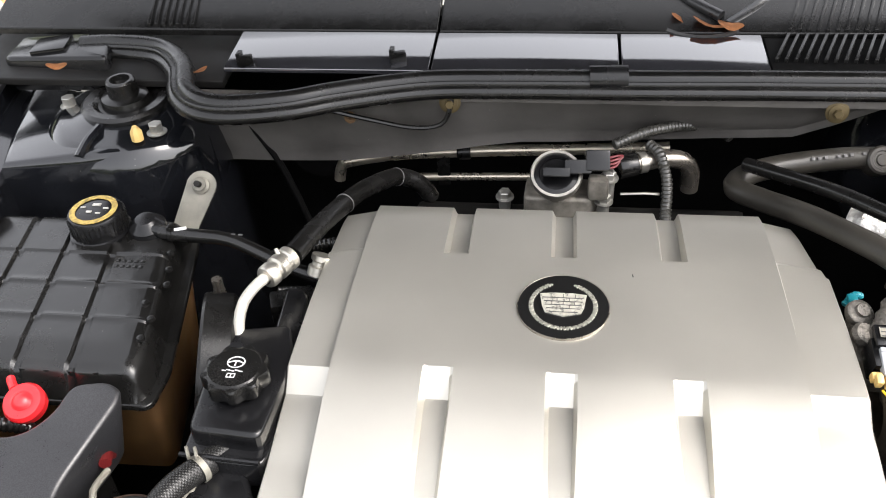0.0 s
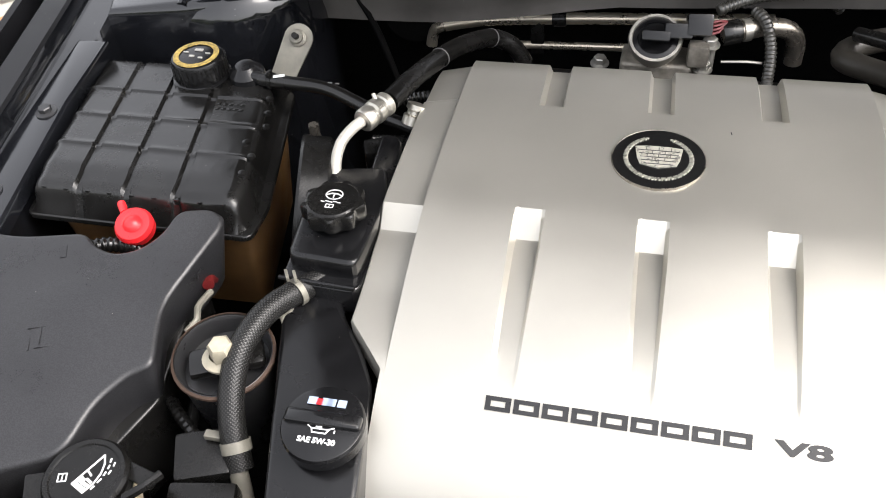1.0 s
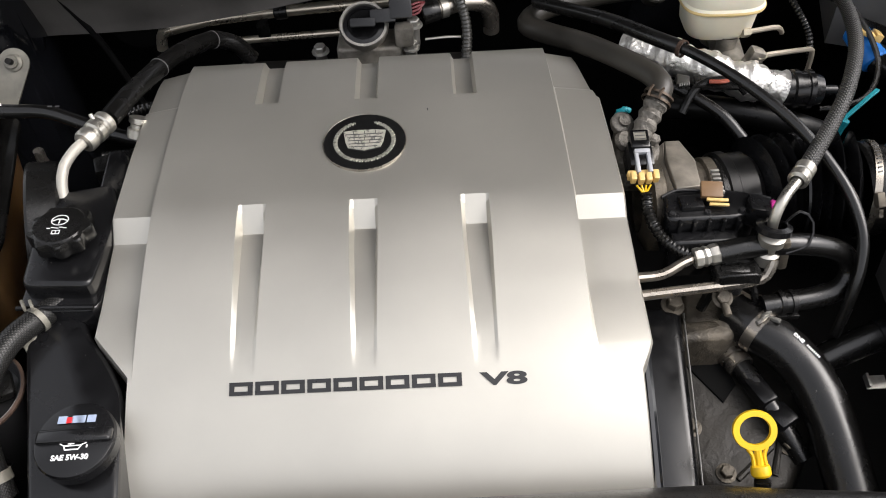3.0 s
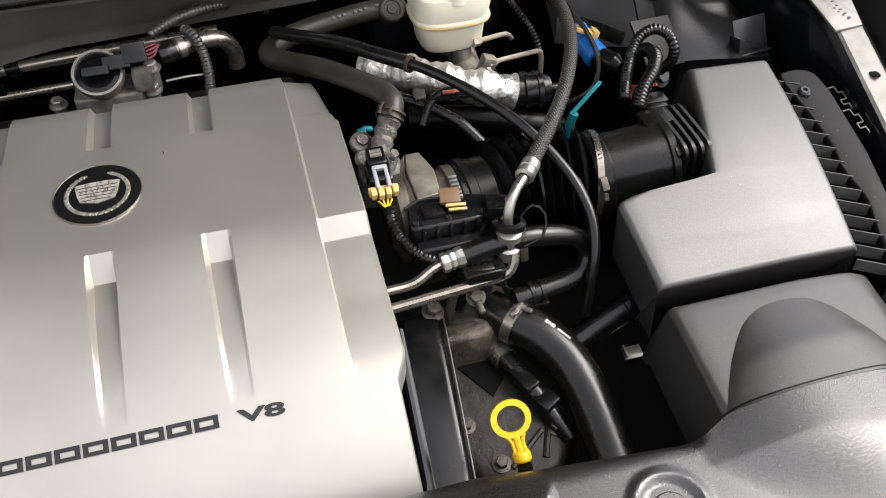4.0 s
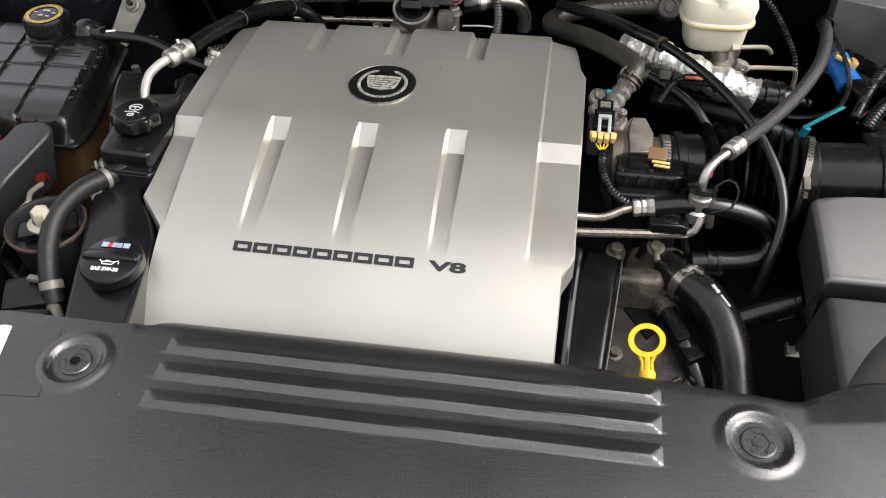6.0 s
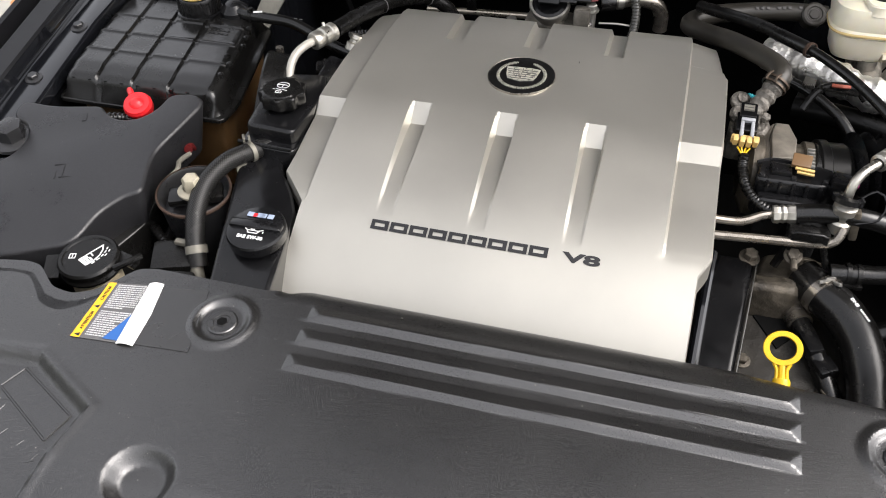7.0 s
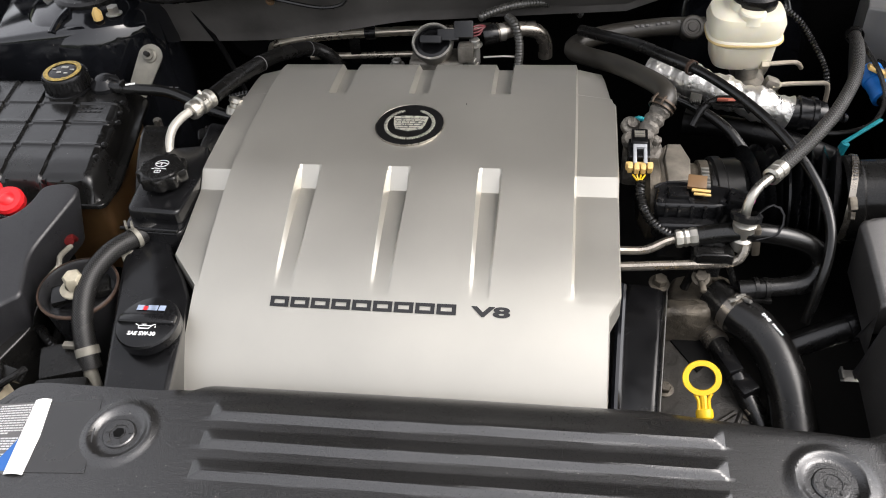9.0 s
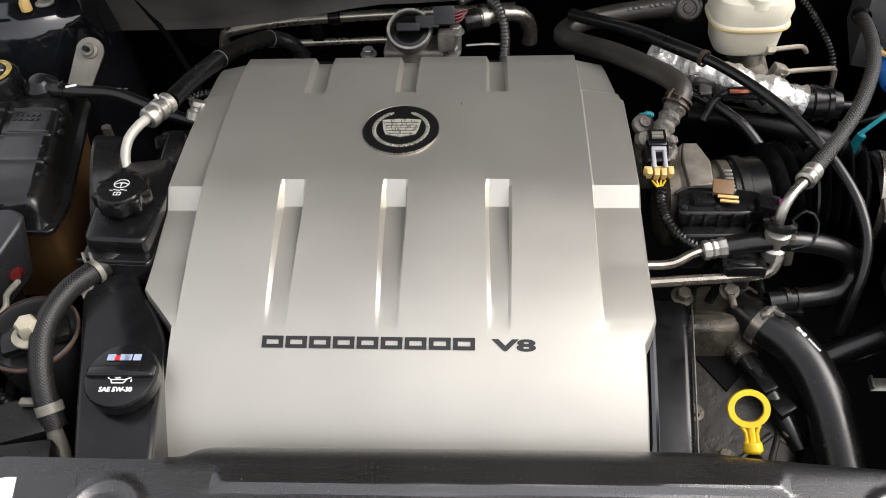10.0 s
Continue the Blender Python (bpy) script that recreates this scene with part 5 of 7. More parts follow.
box(bm, (0.191, 0.368, 0.915), (0.033, 0.008, 0.010), 0.002, (20, 0, 0))
part("housing", bm, AMBER_TAN, sen, "amber connector housing")
bm = B()
tube(bm, [(0.192, 0.352, 0.905), (0.194, 0.335, 0.890), (0.203, 0.315, 0.878), (0.219, 0.300, 0.871), (0.236, 0.291, 0.868)], 0.0068, 12, ribs=0.0048, deep=0.0018)
part("conduit", bm, RUBBER, sen, "black corrugated conduit", 60)
bm = B()
for k in range(4):
    tube(bm, [(0.183 + 0.005 * k, 0.358, 0.910), (0.191, 0.350, 0.903)], 0.0011, 6)
part("wire", bm, YELLOW, sen, "thin yellow wires")

# coolant pipe and moulded hose
ch = thing("coolant_hose", (0.18, 0.6, 0.88), "thick matt grey rubber coolant hose doubling back over the engine", "hose")
bm = B()
tube(bm, [(0.31, 0.772, 0.900), (0.25, 0.766, 0.902), (0.17, 0.748, 0.900), (0.122, 0.728, 0.896), (0.108, 0.703, 0.894), (0.130, 0.668, 0.902), (0.168, 0.600, 0.926), (0.203, 0.525, 0.948), (0.222, 0.486, 0.955), (0.226, 0.466, 0.952), (0.217, 0.451, 0.941)], lambda s: 0.0142 - 0.001 * ramp(s, 0.2, 0.4), 18)
part("hose", bm, RUBBER_MATT, ch)
bm = B()
lathe(bm, [(0.016, -0.02), (0.0185, -0.018), (0.0185, 0.004), (0.016, 0.006), (0.012, 0.006), (0.011, 0.0045), (0.008, 0.0045), (0.007, 0.006), (0, 0.006)], (0.290, 0.758, 0.905), (0.1, -0.75, 0.65), 28)
part("end_cap", bm, RUBBER_MATT, ch, "round grey end cap")
bm = B()
axis = Vector((-0.6, -0.85, -0.75)).normalized()
for s in (-0.003, 0.004):
    c = Vector((0.2215, 0.4585, 0.9465)) + axis * s
    band(bm, [c, c + axis * 0.002], 0.0152, 0.0026, 0.0018)
side = axis.cross(Vector((0, 0, 1))).normalized()
up = side.cross(axis)
for d in (-0.006, 0.006):
    c = Vector((0.2215, 0.4585, 0.9465)) + up * 0.0165 + side * d
    tube(bm, [c - axis * 0.006, c + up * 0.004, c + axis * 0.007 + up * 0.002], 0.0016, 6, 0.003)
part("spring_clamp", bm, material("rust_tinged_steel", (0.10, 0.075, 0.055), 0.38, 0.6, vary=0.5, scale=90), ch, "rusty wire spring clamp")
bm = B()
tube(bm, [(0.219, 0.453, 0.943), (0.207, 0.437, 0.929), (0.200, 0.425, 0.920), (0.197, 0.412, 0.905)], lambda s: 0.0128 - 0.03 * s + 0.0012 * math.sin(s * 500), 16, 0.003)
lathe(bm, [(0, -0.012), (0.010, -0.010), (0.0132, -0.004), (0.0128, 0.002), (0.0118, 0.003), (0.0070, 0.0045), (0.0065, 0.008), (0, 0.008)], (0.184, 0.449, 0.921), (0.2, -0.5, 1), 20)
lathe(bm, [(0, -0.008), (0.010, -0.006), (0.0125, 0), (0.010, 0.005), (0, 0.007)], (0.183, 0.424, 0.915), (0.3, -0.5, 1), 18)
lathe(bm, [(0, 0), (0.0065, 0), (0.0065, 0.007), (0.004, 0.009), (0, 0.009)], (0.214, 0.425, 0.912), (0.2, -0.3, 1), 6)
slab(bm, round_poly([(0.172, 0.405), (0.215, 0.403), (0.226, 0.425), (0.218, 0.452), (0.178, 0.465)], 0.008, 3), lambda x, y: 0.905 + 0.2 * (y - 0.43), 0.04, 0.006)
part("outlet", bm, material("corroded_aluminium", (0.13, 0.12, 0.105), 0.55, 0.45, vary=0.6, scale=45, grain=0.9, grain_scale=300, lumps=0.9, lump_scale=130, speck=0.3, speck_color=(0.04, 0.035, 0.03)), ch, "corroded aluminium outlet elbow")
bm = B()
tube(bm, [(0.185, 0.490, 0.895), (0.196, 0.500, 0.900), (0.206, 0.505, 0.895)], 0.0038, 10, ribs=0.004, deep=0.001)
box(bm, (0.192, 0.492, 0.901), (0.010, 0.010, 0.008), 0.002)
solo("teal_connector", bm, TEAL, "small teal wiring connector behind the engine cover", "connector")

for k in range(9):
    if k % 4 != 3:
        bm = B()
        box(bm, (0.205 + 0.008 * k, 0.7455 + 0.0017 * k, 0.9125 + 0.0002 * k), (0.0045, 0.0012, 0.004), 0.0003, (-50, 0, 10))
        part("print_bar", bm, LABEL_GREY, ch)

# thin vacuum hose crossing the bay
vh = thing("vacuum_hose", (0.33, 0.47, 0.86), "thin black hose arching across the intake bellows", "hose")
bm = B()
tube(bm, [(0.135, 0.705, 0.925), (0.19, 0.625, 0.945), (0.235, 0.555, 0.960), (0.275, 0.513, 0.962), (0.323, 0.460, 0.952), (0.365, 0.402, 0.935), (0.395, 0.345, 0.910), (0.406, 0.305, 0.885), (0.405, 0.280, 0.860), (0.398, 0.262, 0.825), (0.39, 0.25, 0.78)], 0.0063, 12)
part("hose", bm, RUBBER, vh)
bm = B()
tube(bm, [(0.120, 0.72, 0.918), (0.19, 0.627, 0.945), (0.235, 0.556, 0.960), (0.262, 0.526, 0.9625)], 0.0088, 14)
part("sleeve", bm, RUBBER, vh, "thicker black sleeve")
bm = B()
band(bm, [(0.258, 0.530, 0.962), (0.264, 0.523, 0.9625)], 0.0090, 0.005)
part("clamp", bm, RUST, vh, "rust-brown clamp ring")

# braided power line with crimped end
bh = thing("braided_hose", (0.42, 0.45, 0.85), "grey woven-sheathed hose with crimped aluminium end", "hose")
bm = B()
tube(bm, [(0.506, 0.688, 0.929), (0.502, 0.655, 0.934), (0.490, 0.600, 0.940), (0.470, 0.536, 0.942), (0.434, 0.464, 0.938), (0.396, 0.408, 0.933), (0.362, 0.362, 0.934), (0.345, 0.340, 0.934)], 0.0086, 16)
part("hose", bm, BRAID_GREY, bh)
bm = B()
lathe(bm, [(0.0086, 0), (0.0106, 0.001), (0.0106, 0.012), (0.0094, 0.013), (0.0094, 0.014), (0.0106, 0.015), (0.0106, 0.024), (0.007, 0.026)], (0.350, 0.346, 0.934), (-0.62, -0.78, -0.02), 20)
part("crimp", bm, ALU, bh, "crimped aluminium ferrule")
bm = B()
tube(bm, [(0.338, 0.330, 0.9335), (0.322, 0.314, 0.931), (0.312, 0.303, 0.922), (0.308, 0.297, 0.905), (0.308, 0.292, 0.880)], 0.0055, 14)
part("elbow", bm, ALU, bh, "bent aluminium pipe")
bm = B()
lathe(bm, [(0.0115, 0), (0.0125, 0.003), (0.0125, 0.012), (0.0115, 0.014)], (0.507, 0.694, 0.928), (0, -1, 0.1), 20)
part("end_band", bm, RUBBER, bh)

# fittings below the elbow
ft = thing("line_fitting", (0.31, 0.285, 0.80), "aluminium line fitting with black bracket and stud", "fitting")
bm = B()
lathe(bm, [(0.009, -0.03), (0.0125, -0.028), (0.013, -0.015), (0.010, -0.012), (0.010, -0.004), (0.0135, -0.002), (0.0135, 0.006), (0.008, 0.01)], (0.308, 0.290, 0.888), (0.02, 0.05, 1), 20)
part("body", bm, ALU, ft)
bm = B()
box(bm, (0.323, 0.287, 0.872), (0.010, 0.012, 0.040), 0.003, (0, -6, 0))
part("block", bm, CAST, ft, "brownish cast block")
bm = B()
lathe(bm, [(0.014, 0), (0.018, 0.002), (0.018, 0.008), (0.012, 0.01)], (0.308, 0.292, 0.897), (0.1, 0.3, 1), 20)
tube(bm, [(0.318, 0.300, 0.895), (0.340, 0.312, 0.905), (0.352, 0.302, 0.898), (0.345, 0.285, 0.885), (0.322, 0.280, 0.878)], 0.0016, 6)
part("retainer", bm, BLACK_GLOSS, ft, "black retainer ring with loop")
bm = B()
slab(bm, round_poly([(0.252, 0.262), (0.300, 0.262), (0.300, 0.298), (0.252, 0.298)], 0.01, 3), lambda x, y: 0.872 - 18 * (x - 0.276) ** 2, 0.012, 0.002)
box(bm, (0.272, 0.276, 0.845), (0.030, 0.010, 0.045), 0.003, (8, 0, 0))
tube(bm, [(0.288, 0.287, 0.862), (0.295, 0.285, 0.846), (0.301, 0.282, 0.828), (0.311, 0.278, 0.800)], 0.0042, 8)
tube(bm, [(0.266, 0.284, 0.862), (0.262, 0.285, 0.842), (0.256, 0.281, 0.82), (0.250, 0.278, 0.800)], 0.0055, 8)
tube(bm, [(0.266, 0.284, 0.862), (0.277, 0.286, 0.868), (0.288, 0.287, 0.862)], 0.005, 8)
part("bracket", bm, BLACK_SATIN, ft, "black pressed bracket")
bm = B()
hexbolt(bm, (0.266, 0.270, 0.826), 0.0078, (0, -0.5, 0.85), 1.4)
lathe(bm, [(0.0042, 0), (0.0042, 0.020), (0.003, 0.022), (0, 0.022)], (0.266, 0.270, 0.826), (0.05, -0.75, -0.1), 10)
part("stud", bm, CAST, ft, "steel stud and nut")

# refrigerant lines from the cover to the loop
ac = thing("refrigerant_line", (0.28, 0.285, 0.80), "black refrigerant hose looping back with foil-like crimp", "hose")
bm = B()
tube(bm, [(0.14, 0.268, 0.866), (0.175, 0.272, 0.862), (0.200, 0.275, 0.862), (0.222, 0.284, 0.868), (0.238, 0.289, 0.870)], 0.0052, 10)
part("pipe", bm, STEEL, ac, "bare steel pipe")
bm = B()
tube(bm, [(0.14, 0.258, 0.846), (0.20, 0.262, 0.848), (0.285, 0.268, 0.851), (0.306, 0.272, 0.856), (0.312, 0.280, 0.870)], 0.0056, 10)
part("pipe", bm, STEEL, ac, "bare steel pipe")
bm = B()
lathe(bm, [(0.006, 0), (0.0105, 0.001), (0.0112, 0.006), (0.0098, 0.009), (0.0112, 0.012), (0.0098, 0.016), (0.0112, 0.019), (0.0112, 0.028), (0.0095, 0.03)], (0.232, 0.287, 0.8695), (1, 0.12, 0.12), 8)
part("crimp", bm, ALU, ac, "faceted bright crimp")
bm = B()
tube(bm, [(0.258, 0.290, 0.873), (0.290, 0.292, 0.878), (0.330, 0.292, 0.879), (0.370, 0.296, 0.868), (0.395, 0.298, 0.853), (0.405, 0.292, 0.836), (0.397, 0.282, 0.820), (0.372, 0.276, 0.812), (0.335, 0.272, 0.810), (0.312, 0.270, 0.808)], 0.0118, 16)
part("hose", bm, RUBBER, ac)
for x in (0.330, 0.342):
    bm = B()
    band(bm, [(x, 0.2725, 0.81), (x + 0.002, 0.2727, 0.81)], 0.0122, 0.005)
    part("clamp", bm, BLACK_SATIN, ac, "black hose clamp")
bm = B()
box(bm, (0.338, 0.262, 0.800), (0.024, 0.006, 0.006), 0.001)
part("clamp_bar", bm, BLACK_SATIN, ac)

# castings and radiator hose low down
gear = thing("transmission_case", (0.3, 0.2, 0.45), "dirty grey transmission casting low in the bay", "transmission")
bm = B()
random.seed(3)
slab(bm, round_poly([(0.205, 0.150), (0.235, 0.105), (0.31, 0.10), (0.36, 0.17), (0.335, 0.300), (0.300, 0.345), (0.232, 0.335), (0.225, 0.29)], 0.02, 4), lambda x, y: 0.735 + 0.16 * (y - 0.2), 0.22, 0.012, 0.02)
OILY = material("oily_casting", (0.018, 0.016, 0.013), 0.55, 0.3, vary=0.6, scale=22, grain=0.6, grain_scale=400, lumps=0.6)
part("case", bm, OILY, gear)
bm = B()
slab(bm, round_poly([(0.230, 0.275), (0.275, 0.252), (0.328, 0.262), (0.336, 0.290), (0.305, 0.318), (0.240, 0.315)], 0.012, 4), lambda x, y: 0.795 - 0.2 * abs(x - 0.28), 0.06, 0.008, 0.01)
slab(bm, round_poly([(0.282, 0.268), (0.318, 0.268), (0.320, 0.290), (0.284, 0.292)], 0.004, 3), lambda x, y: 0.806, 0.03, 0.003)
part("neck", bm, CAST, gear, "pale dusty cast neck")
# near-black patch laid on the case to paint a gap's shade
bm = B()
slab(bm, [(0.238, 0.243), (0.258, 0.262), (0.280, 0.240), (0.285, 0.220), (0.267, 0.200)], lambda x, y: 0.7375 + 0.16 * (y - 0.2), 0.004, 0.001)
for x0, y0, x1, y1 in ((0.262, 0.118, 0.305, 0.150), (0.300, 0.120, 0.330, 0.190)):
    bm2 = B()
    tube(bm2, [(x0, y0, 0.735 + 0.16 * (y0 - 0.2)), (x1, y1, 0.735 + 0.16 * (y1 - 0.2))], 0.0035, 8)
    part("rib", bm2, OILY, gear)
for x0, y0 in ((0.228, 0.175), (0.322, 0.150), (0.252, 0.125)):
    bm2 = B()
    hexbolt(bm2, (x0, y0, 0.735 + 0.16 * (y0 - 0.2)), 0.007, (0, -0.15, 1), 1.5, 0.009)
    part("bolt", bm2, CAST, gear, "grimy flange bolt")
part("recess", bm, SHADE_BLACK, gear, "black gap beside the casting")
bm = B()
slab(bm, round_poly([(0.222, 0.244), (0.275, 0.244), (0.296, 0.262), (0.300, 0.275), (0.226, 0.270)], 0.008, 3), lambda x, y: 0.792 - 4 * (y - 0.258) ** 2, 0.05, 0.008)
part("cast_pipe", bm, CAST, gear, "stained cast pipe branch")

rh = thing("radiator_hose", (0.35, 0.18, 0.70), "thick black radiator hose with spring clamp and white print", "hose")
rpts = [(0.288, 0.282, 0.785), (0.308, 0.256, 0.786), (0.332, 0.232, 0.782), (0.350, 0.203, 0.772), (0.360, 0.165, 0.758), (0.363, 0.120, 0.745), (0.362, 0.06, 0.730), (0.36, 0.0, 0.71)]
bm = B()
tube(bm, rpts, 0.0245, 28)
part("hose", bm, RUBBER, rh)
bm = B()
band(bm, [(0.306, 0.260, 0.786), (0.313, 0.251, 0.7855)], 0.0248, 0.012, 0.0014)
part("clamp_band", bm, STEEL, rh, "dull steel clamp band")
bm = B()
box(bm, (0.306, 0.250, 0.812), (0.022, 0.004, 0.004), 0.001, (-20, 12, 35))
box(bm, (0.314, 0.258, 0.811), (0.022, 0.004, 0.004), 0.001, (-20, 12, 35))
box(bm, (0.318, 0.250, 0.811), (0.005, 0.014, 0.004), 0.001, (-20, 12, 35))
part("clamp_ears", bm, ZINC, rh, "bright clamp ears")
bm = B()
d = Vector((0.022, -0.029, -0.008)).normalized()
n = Vector((0.10, -0.05, 1)).normalized()
n = (n - d * n.dot(d)).normalized()
m = Matrix((d, n.cross(d), n)).transposed().to_4x4()
m.translation = Vector((0.333, 0.231, 0.782)) + n * 0.0248
letters(bm, "ENG", 0.0058, m @ pose(0.000, 0.003, 0, 0, 0, 180), 1.1, 0.0002)
for k in range(8):
    vv = box(B(), (0, 0, 0), (0.0011, 0.0030, 0.0004), 0)
    me = bpy.data.meshes.new("bar")
    vv.transform(m @ pose(0.011 + 0.0022 * k, 0.0010, -0.0001 * k))
    vv.to_mesh(me)
    vv.free()
    bm.from_mesh(me)
    bpy.data.meshes.remove(me)
part("print", bm, WHITE_INK, rh, "white ENG print and bars")

for name, pts, r, mat, lab in (("lower_hose", [(0.272, 0.285, 0.745), (0.281, 0.262, 0.752), (0.296, 0.222, 0.752), (0.312, 0.182, 0.744), (0.334, 0.137, 0.72)], 0.0122, RUBBER, "short black hose with fittings low in the bay"),
                               ("side_hose", [(0.375, 0.235, 0.752), (0.405, 0.243, 0.762), (0.45, 0.252, 0.775), (0.52, 0.26, 0.78)], 0.016, RUBBER, "black stub hose running to the air box")):
    t = thing(name, pts[1], lab, "hose")
    bm = B()
    tube(bm, pts, r, 16)
    part("hose", bm, mat, t)
    bm = B()
    a, b = Vector(pts[1]), Vector(pts[2])
    ax = (b - a).normalized()
    lathe(bm, [(r, 0), (r + 0.003, 0.001), (r + 0.003, 0.009), (r + 0.001, 0.010), (r + 0.001, 0.013), (r + 0.003, 0.014), (r + 0.003, 0.022), (r, 0.023)], a.lerp(b, 0.2 if name == "lower_hose" else 0.75), ax, 20)
    part("collar", bm, STEEL if name == "lower_hose" else BLACK_GLOSS, t, "ribbed collar")
bm = B()
box(bm, (0.302, 0.200, 0.752), (0.034, 0.018, 0.020), 0.003, (8, 0, -68))
box(bm, (0.318, 0.172, 0.746), (0.024, 0.022, 0.018), 0.003, (10, 0, -62))
solo("low_connector", bm, BLACK_GLOSS, "black wiring connector low in the bay", "connector")
bm = B()
box(bm, (0.457, 0.240, 0.700), (0.024, 0.016, 0.002), 0.0008, (12, 0, 0))
box(bm, (0.447, 0.240, 0.704), (0.003, 0.016, 0.008), 0.0008, (12, 0, 0))
solo("metal_clip", bm, ZINC, "small bent metal clip deep in the bay", "clip")

# dipstick
dip = thing("dipstick", (0.253, 0.09, 0.66), "yellow ring-handled dipstick in a black tube", "dipstick")
nrm = Vector((-0.10, -0.66, 0.74)).normalized()
upd = (Vector((0, 1, 0)) - nrm * nrm.y).normalized()
sd = upd.cross(nrm)
c = Vector((0.2505, 0.108, 0.832))
bm = B()
lo = []
for k in range(40):
    a = 2 * math.pi * k / 40
    e = math.cos(a) * sd * 1.08 + math.sin(a) * upd
    lo.append([bm.verts.new(c + e * r + nrm * h) for r, h in ((0.0128, -0.003), (0.0180, -0.003), (0.0186, 0), (0.0180, 0.003), (0.0128, 0.003), (0.0122, 0))])
for k in range(40):
    for q in range(6):
        bm.faces.new((lo[k][q], lo[(k + 1) % 40][q], lo[(k + 1) % 40][(q + 1) % 6], lo[k][(q + 1) % 6]))
for s in (-1, 1):
    tube(bm, [c - upd * 0.016 + sd * 0.0085 * s, c - upd * 0.023 + sd * 0.005 * s, c - upd * 0.034 + sd * 0.0055 * s], 0.0020, 8)
tube(bm, [c - upd * 0.018, c - upd * 0.034], 0.0036, 8)
lathe(bm, [(0, 0), (0.0082, 0.001), (0.009, 0.004), (0.009, 0.009), (0.0075, 0.011), (0, 0.011)], c - upd * 0.031, -upd, 20)
part("handle", bm, YELLOW, dip, "bright yellow ring handle")
bm = B()
tube(bm, [c - upd * 0.046, c - upd * 0.07 - Vector((0, 0, 0.02)), c - upd * 0.09 - Vector((0, 0, 0.12))], 0.0075, 12)
part("tube", bm, RUBBER, dip, "black tube")

# brake reservoir, master cylinder and lines
br = thing("brake_reservoir", (0.36, 0.66, 0.88), "ivory translucent brake fluid reservoir with black cap", "reservoir")
bc = (0.350, 0.676)


def tub(bm, rows, c, lean=0.0, seg=40, power=3.2):
    vv = []
    for hx, hy, z in rows:
        ring = []
        for k in range(seg):
            a = 2 * math.pi * k / seg
            ca, sa = math.cos(a), math.sin(a)
            ring.append(bm.verts.new((c[0] + hx * math.copysign(abs(ca) ** (2 / power), ca), c[1] + hy * math.copysign(abs(sa) ** (2 / power), sa), z + lean * sa)))
        vv.append(ring)
    for a, b in zip(vv, vv[1:]):
        for k in range(seg):
            bm.faces.new((a[k], a[(k + 1) % seg], b[(k + 1) % seg], b[k]))
    bm.faces.new(vv[0][::-1])
    bm.faces.new(vv[-1])
    return bm


bm = tub(B(), [(0.030, 0.026, 0.894), (0.040, 0.034, 0.896), (0.044, 0.038, 0.904), (0.047, 0.041, 0.932), (0.053, 0.046, 0.936), (0.053, 0.046, 0.941), (0.051, 0.044, 0.944), (0.054, 0.047, 0.962), (0.050, 0.043, 0.974), (0.04, 0.034, 0.979), (0.026, 0.026, 0.980), (0.024, 0.024, 0.990)], bc, 0.0)
part("tank", bm, IVORY, br, "cloudy ivory tank with a welded rim")
bm = tub(B(), [(0.0535, 0.0465, 0.9365), (0.0542, 0.0472, 0.9385), (0.0535, 0.0465, 0.9405)], bc)
part("weld_rim", bm, material("yellowed_plastic", (0.6, 0.45, 0.2), 0.45, vary=0.1), br, "yellowed weld seam")
bm = B()
lathe(bm, [(0.021, 0), (0.019, 0.004), (0.018, 0.012), (0.016, 0.014), (0, 0.014)], (0.352, 0.650, 0.972), (0, -0.15, 1), 28)
part("nose", bm, IVORY, br, "raised moulded nose")
bm = B()
lathe(bm, [(0.030, 0), (0.031, 0.003), (0.031, 0.016), (0.028, 0.02), (0, 0.021)], (bc[0] + 0.008, bc[1] - 0.001, 0.981), (0, 0, 1), 24)
cap = part("cap", bm, BLACK_SATIN, br, "ribbed black screw cap")
bm = B()
lathe(bm, [(0, 0.0), (0.017, 0.0), (0.017, 0.0008), (0, 0.0008)], (bc[0] + 0.008, bc[1] - 0.001, 1.0022), (0, 0, 1), 24)
part("cap_mark", bm, LABEL_YELLOW, cap, "yellow warning disc")

LINE_TAN = material("tan_coated_steel", (0.42, 0.37, 0.30), 0.45, 0.4, vary=0.15)
mc = thing("master_cylinder", (0.365, 0.64, 0.80), "grey cast brake master cylinder under the reservoir", "master cylinder")
bm = B()
lathe(bm, [(0, 0), (0.016, 0.002), (0.02, 0.02), (0.02, 0.12), (0.03, 0.13), (0.03, 0.2)], (0.362, 0.585, 0.862), (0.1, 1, 0.02), 24)
lathe(bm, [(0.013, 0), (0.013, 0.04)], (0.362, 0.650, 0.858), (0, 0, 1), 18)
lathe(bm, [(0.010, 0), (0.014, 0.004), (0.014, 0.018), (0.010, 0.022)], (0.376, 0.612, 0.872), (0.8, -0.3, 0.5), 18)
box(bm, (0.386, 0.610, 0.890), (0.020, 0.018, 0.022), 0.005, (0, 20, 0))
part("body", bm, CAST_BRIGHT, mc)
bm = B()
tube(bm, [(0.388, 0.606, 0.892), (0.41, 0.612, 0.891), (0.455, 0.628, 0.884), (0.468, 0.634, 0.880), (0.474, 0.638, 0.868), (0.476, 0.64, 0.82)], 0.0034, 8)
part("brake_line", bm, LINE_TAN, mc, "tan coated brake line")
bm = B()
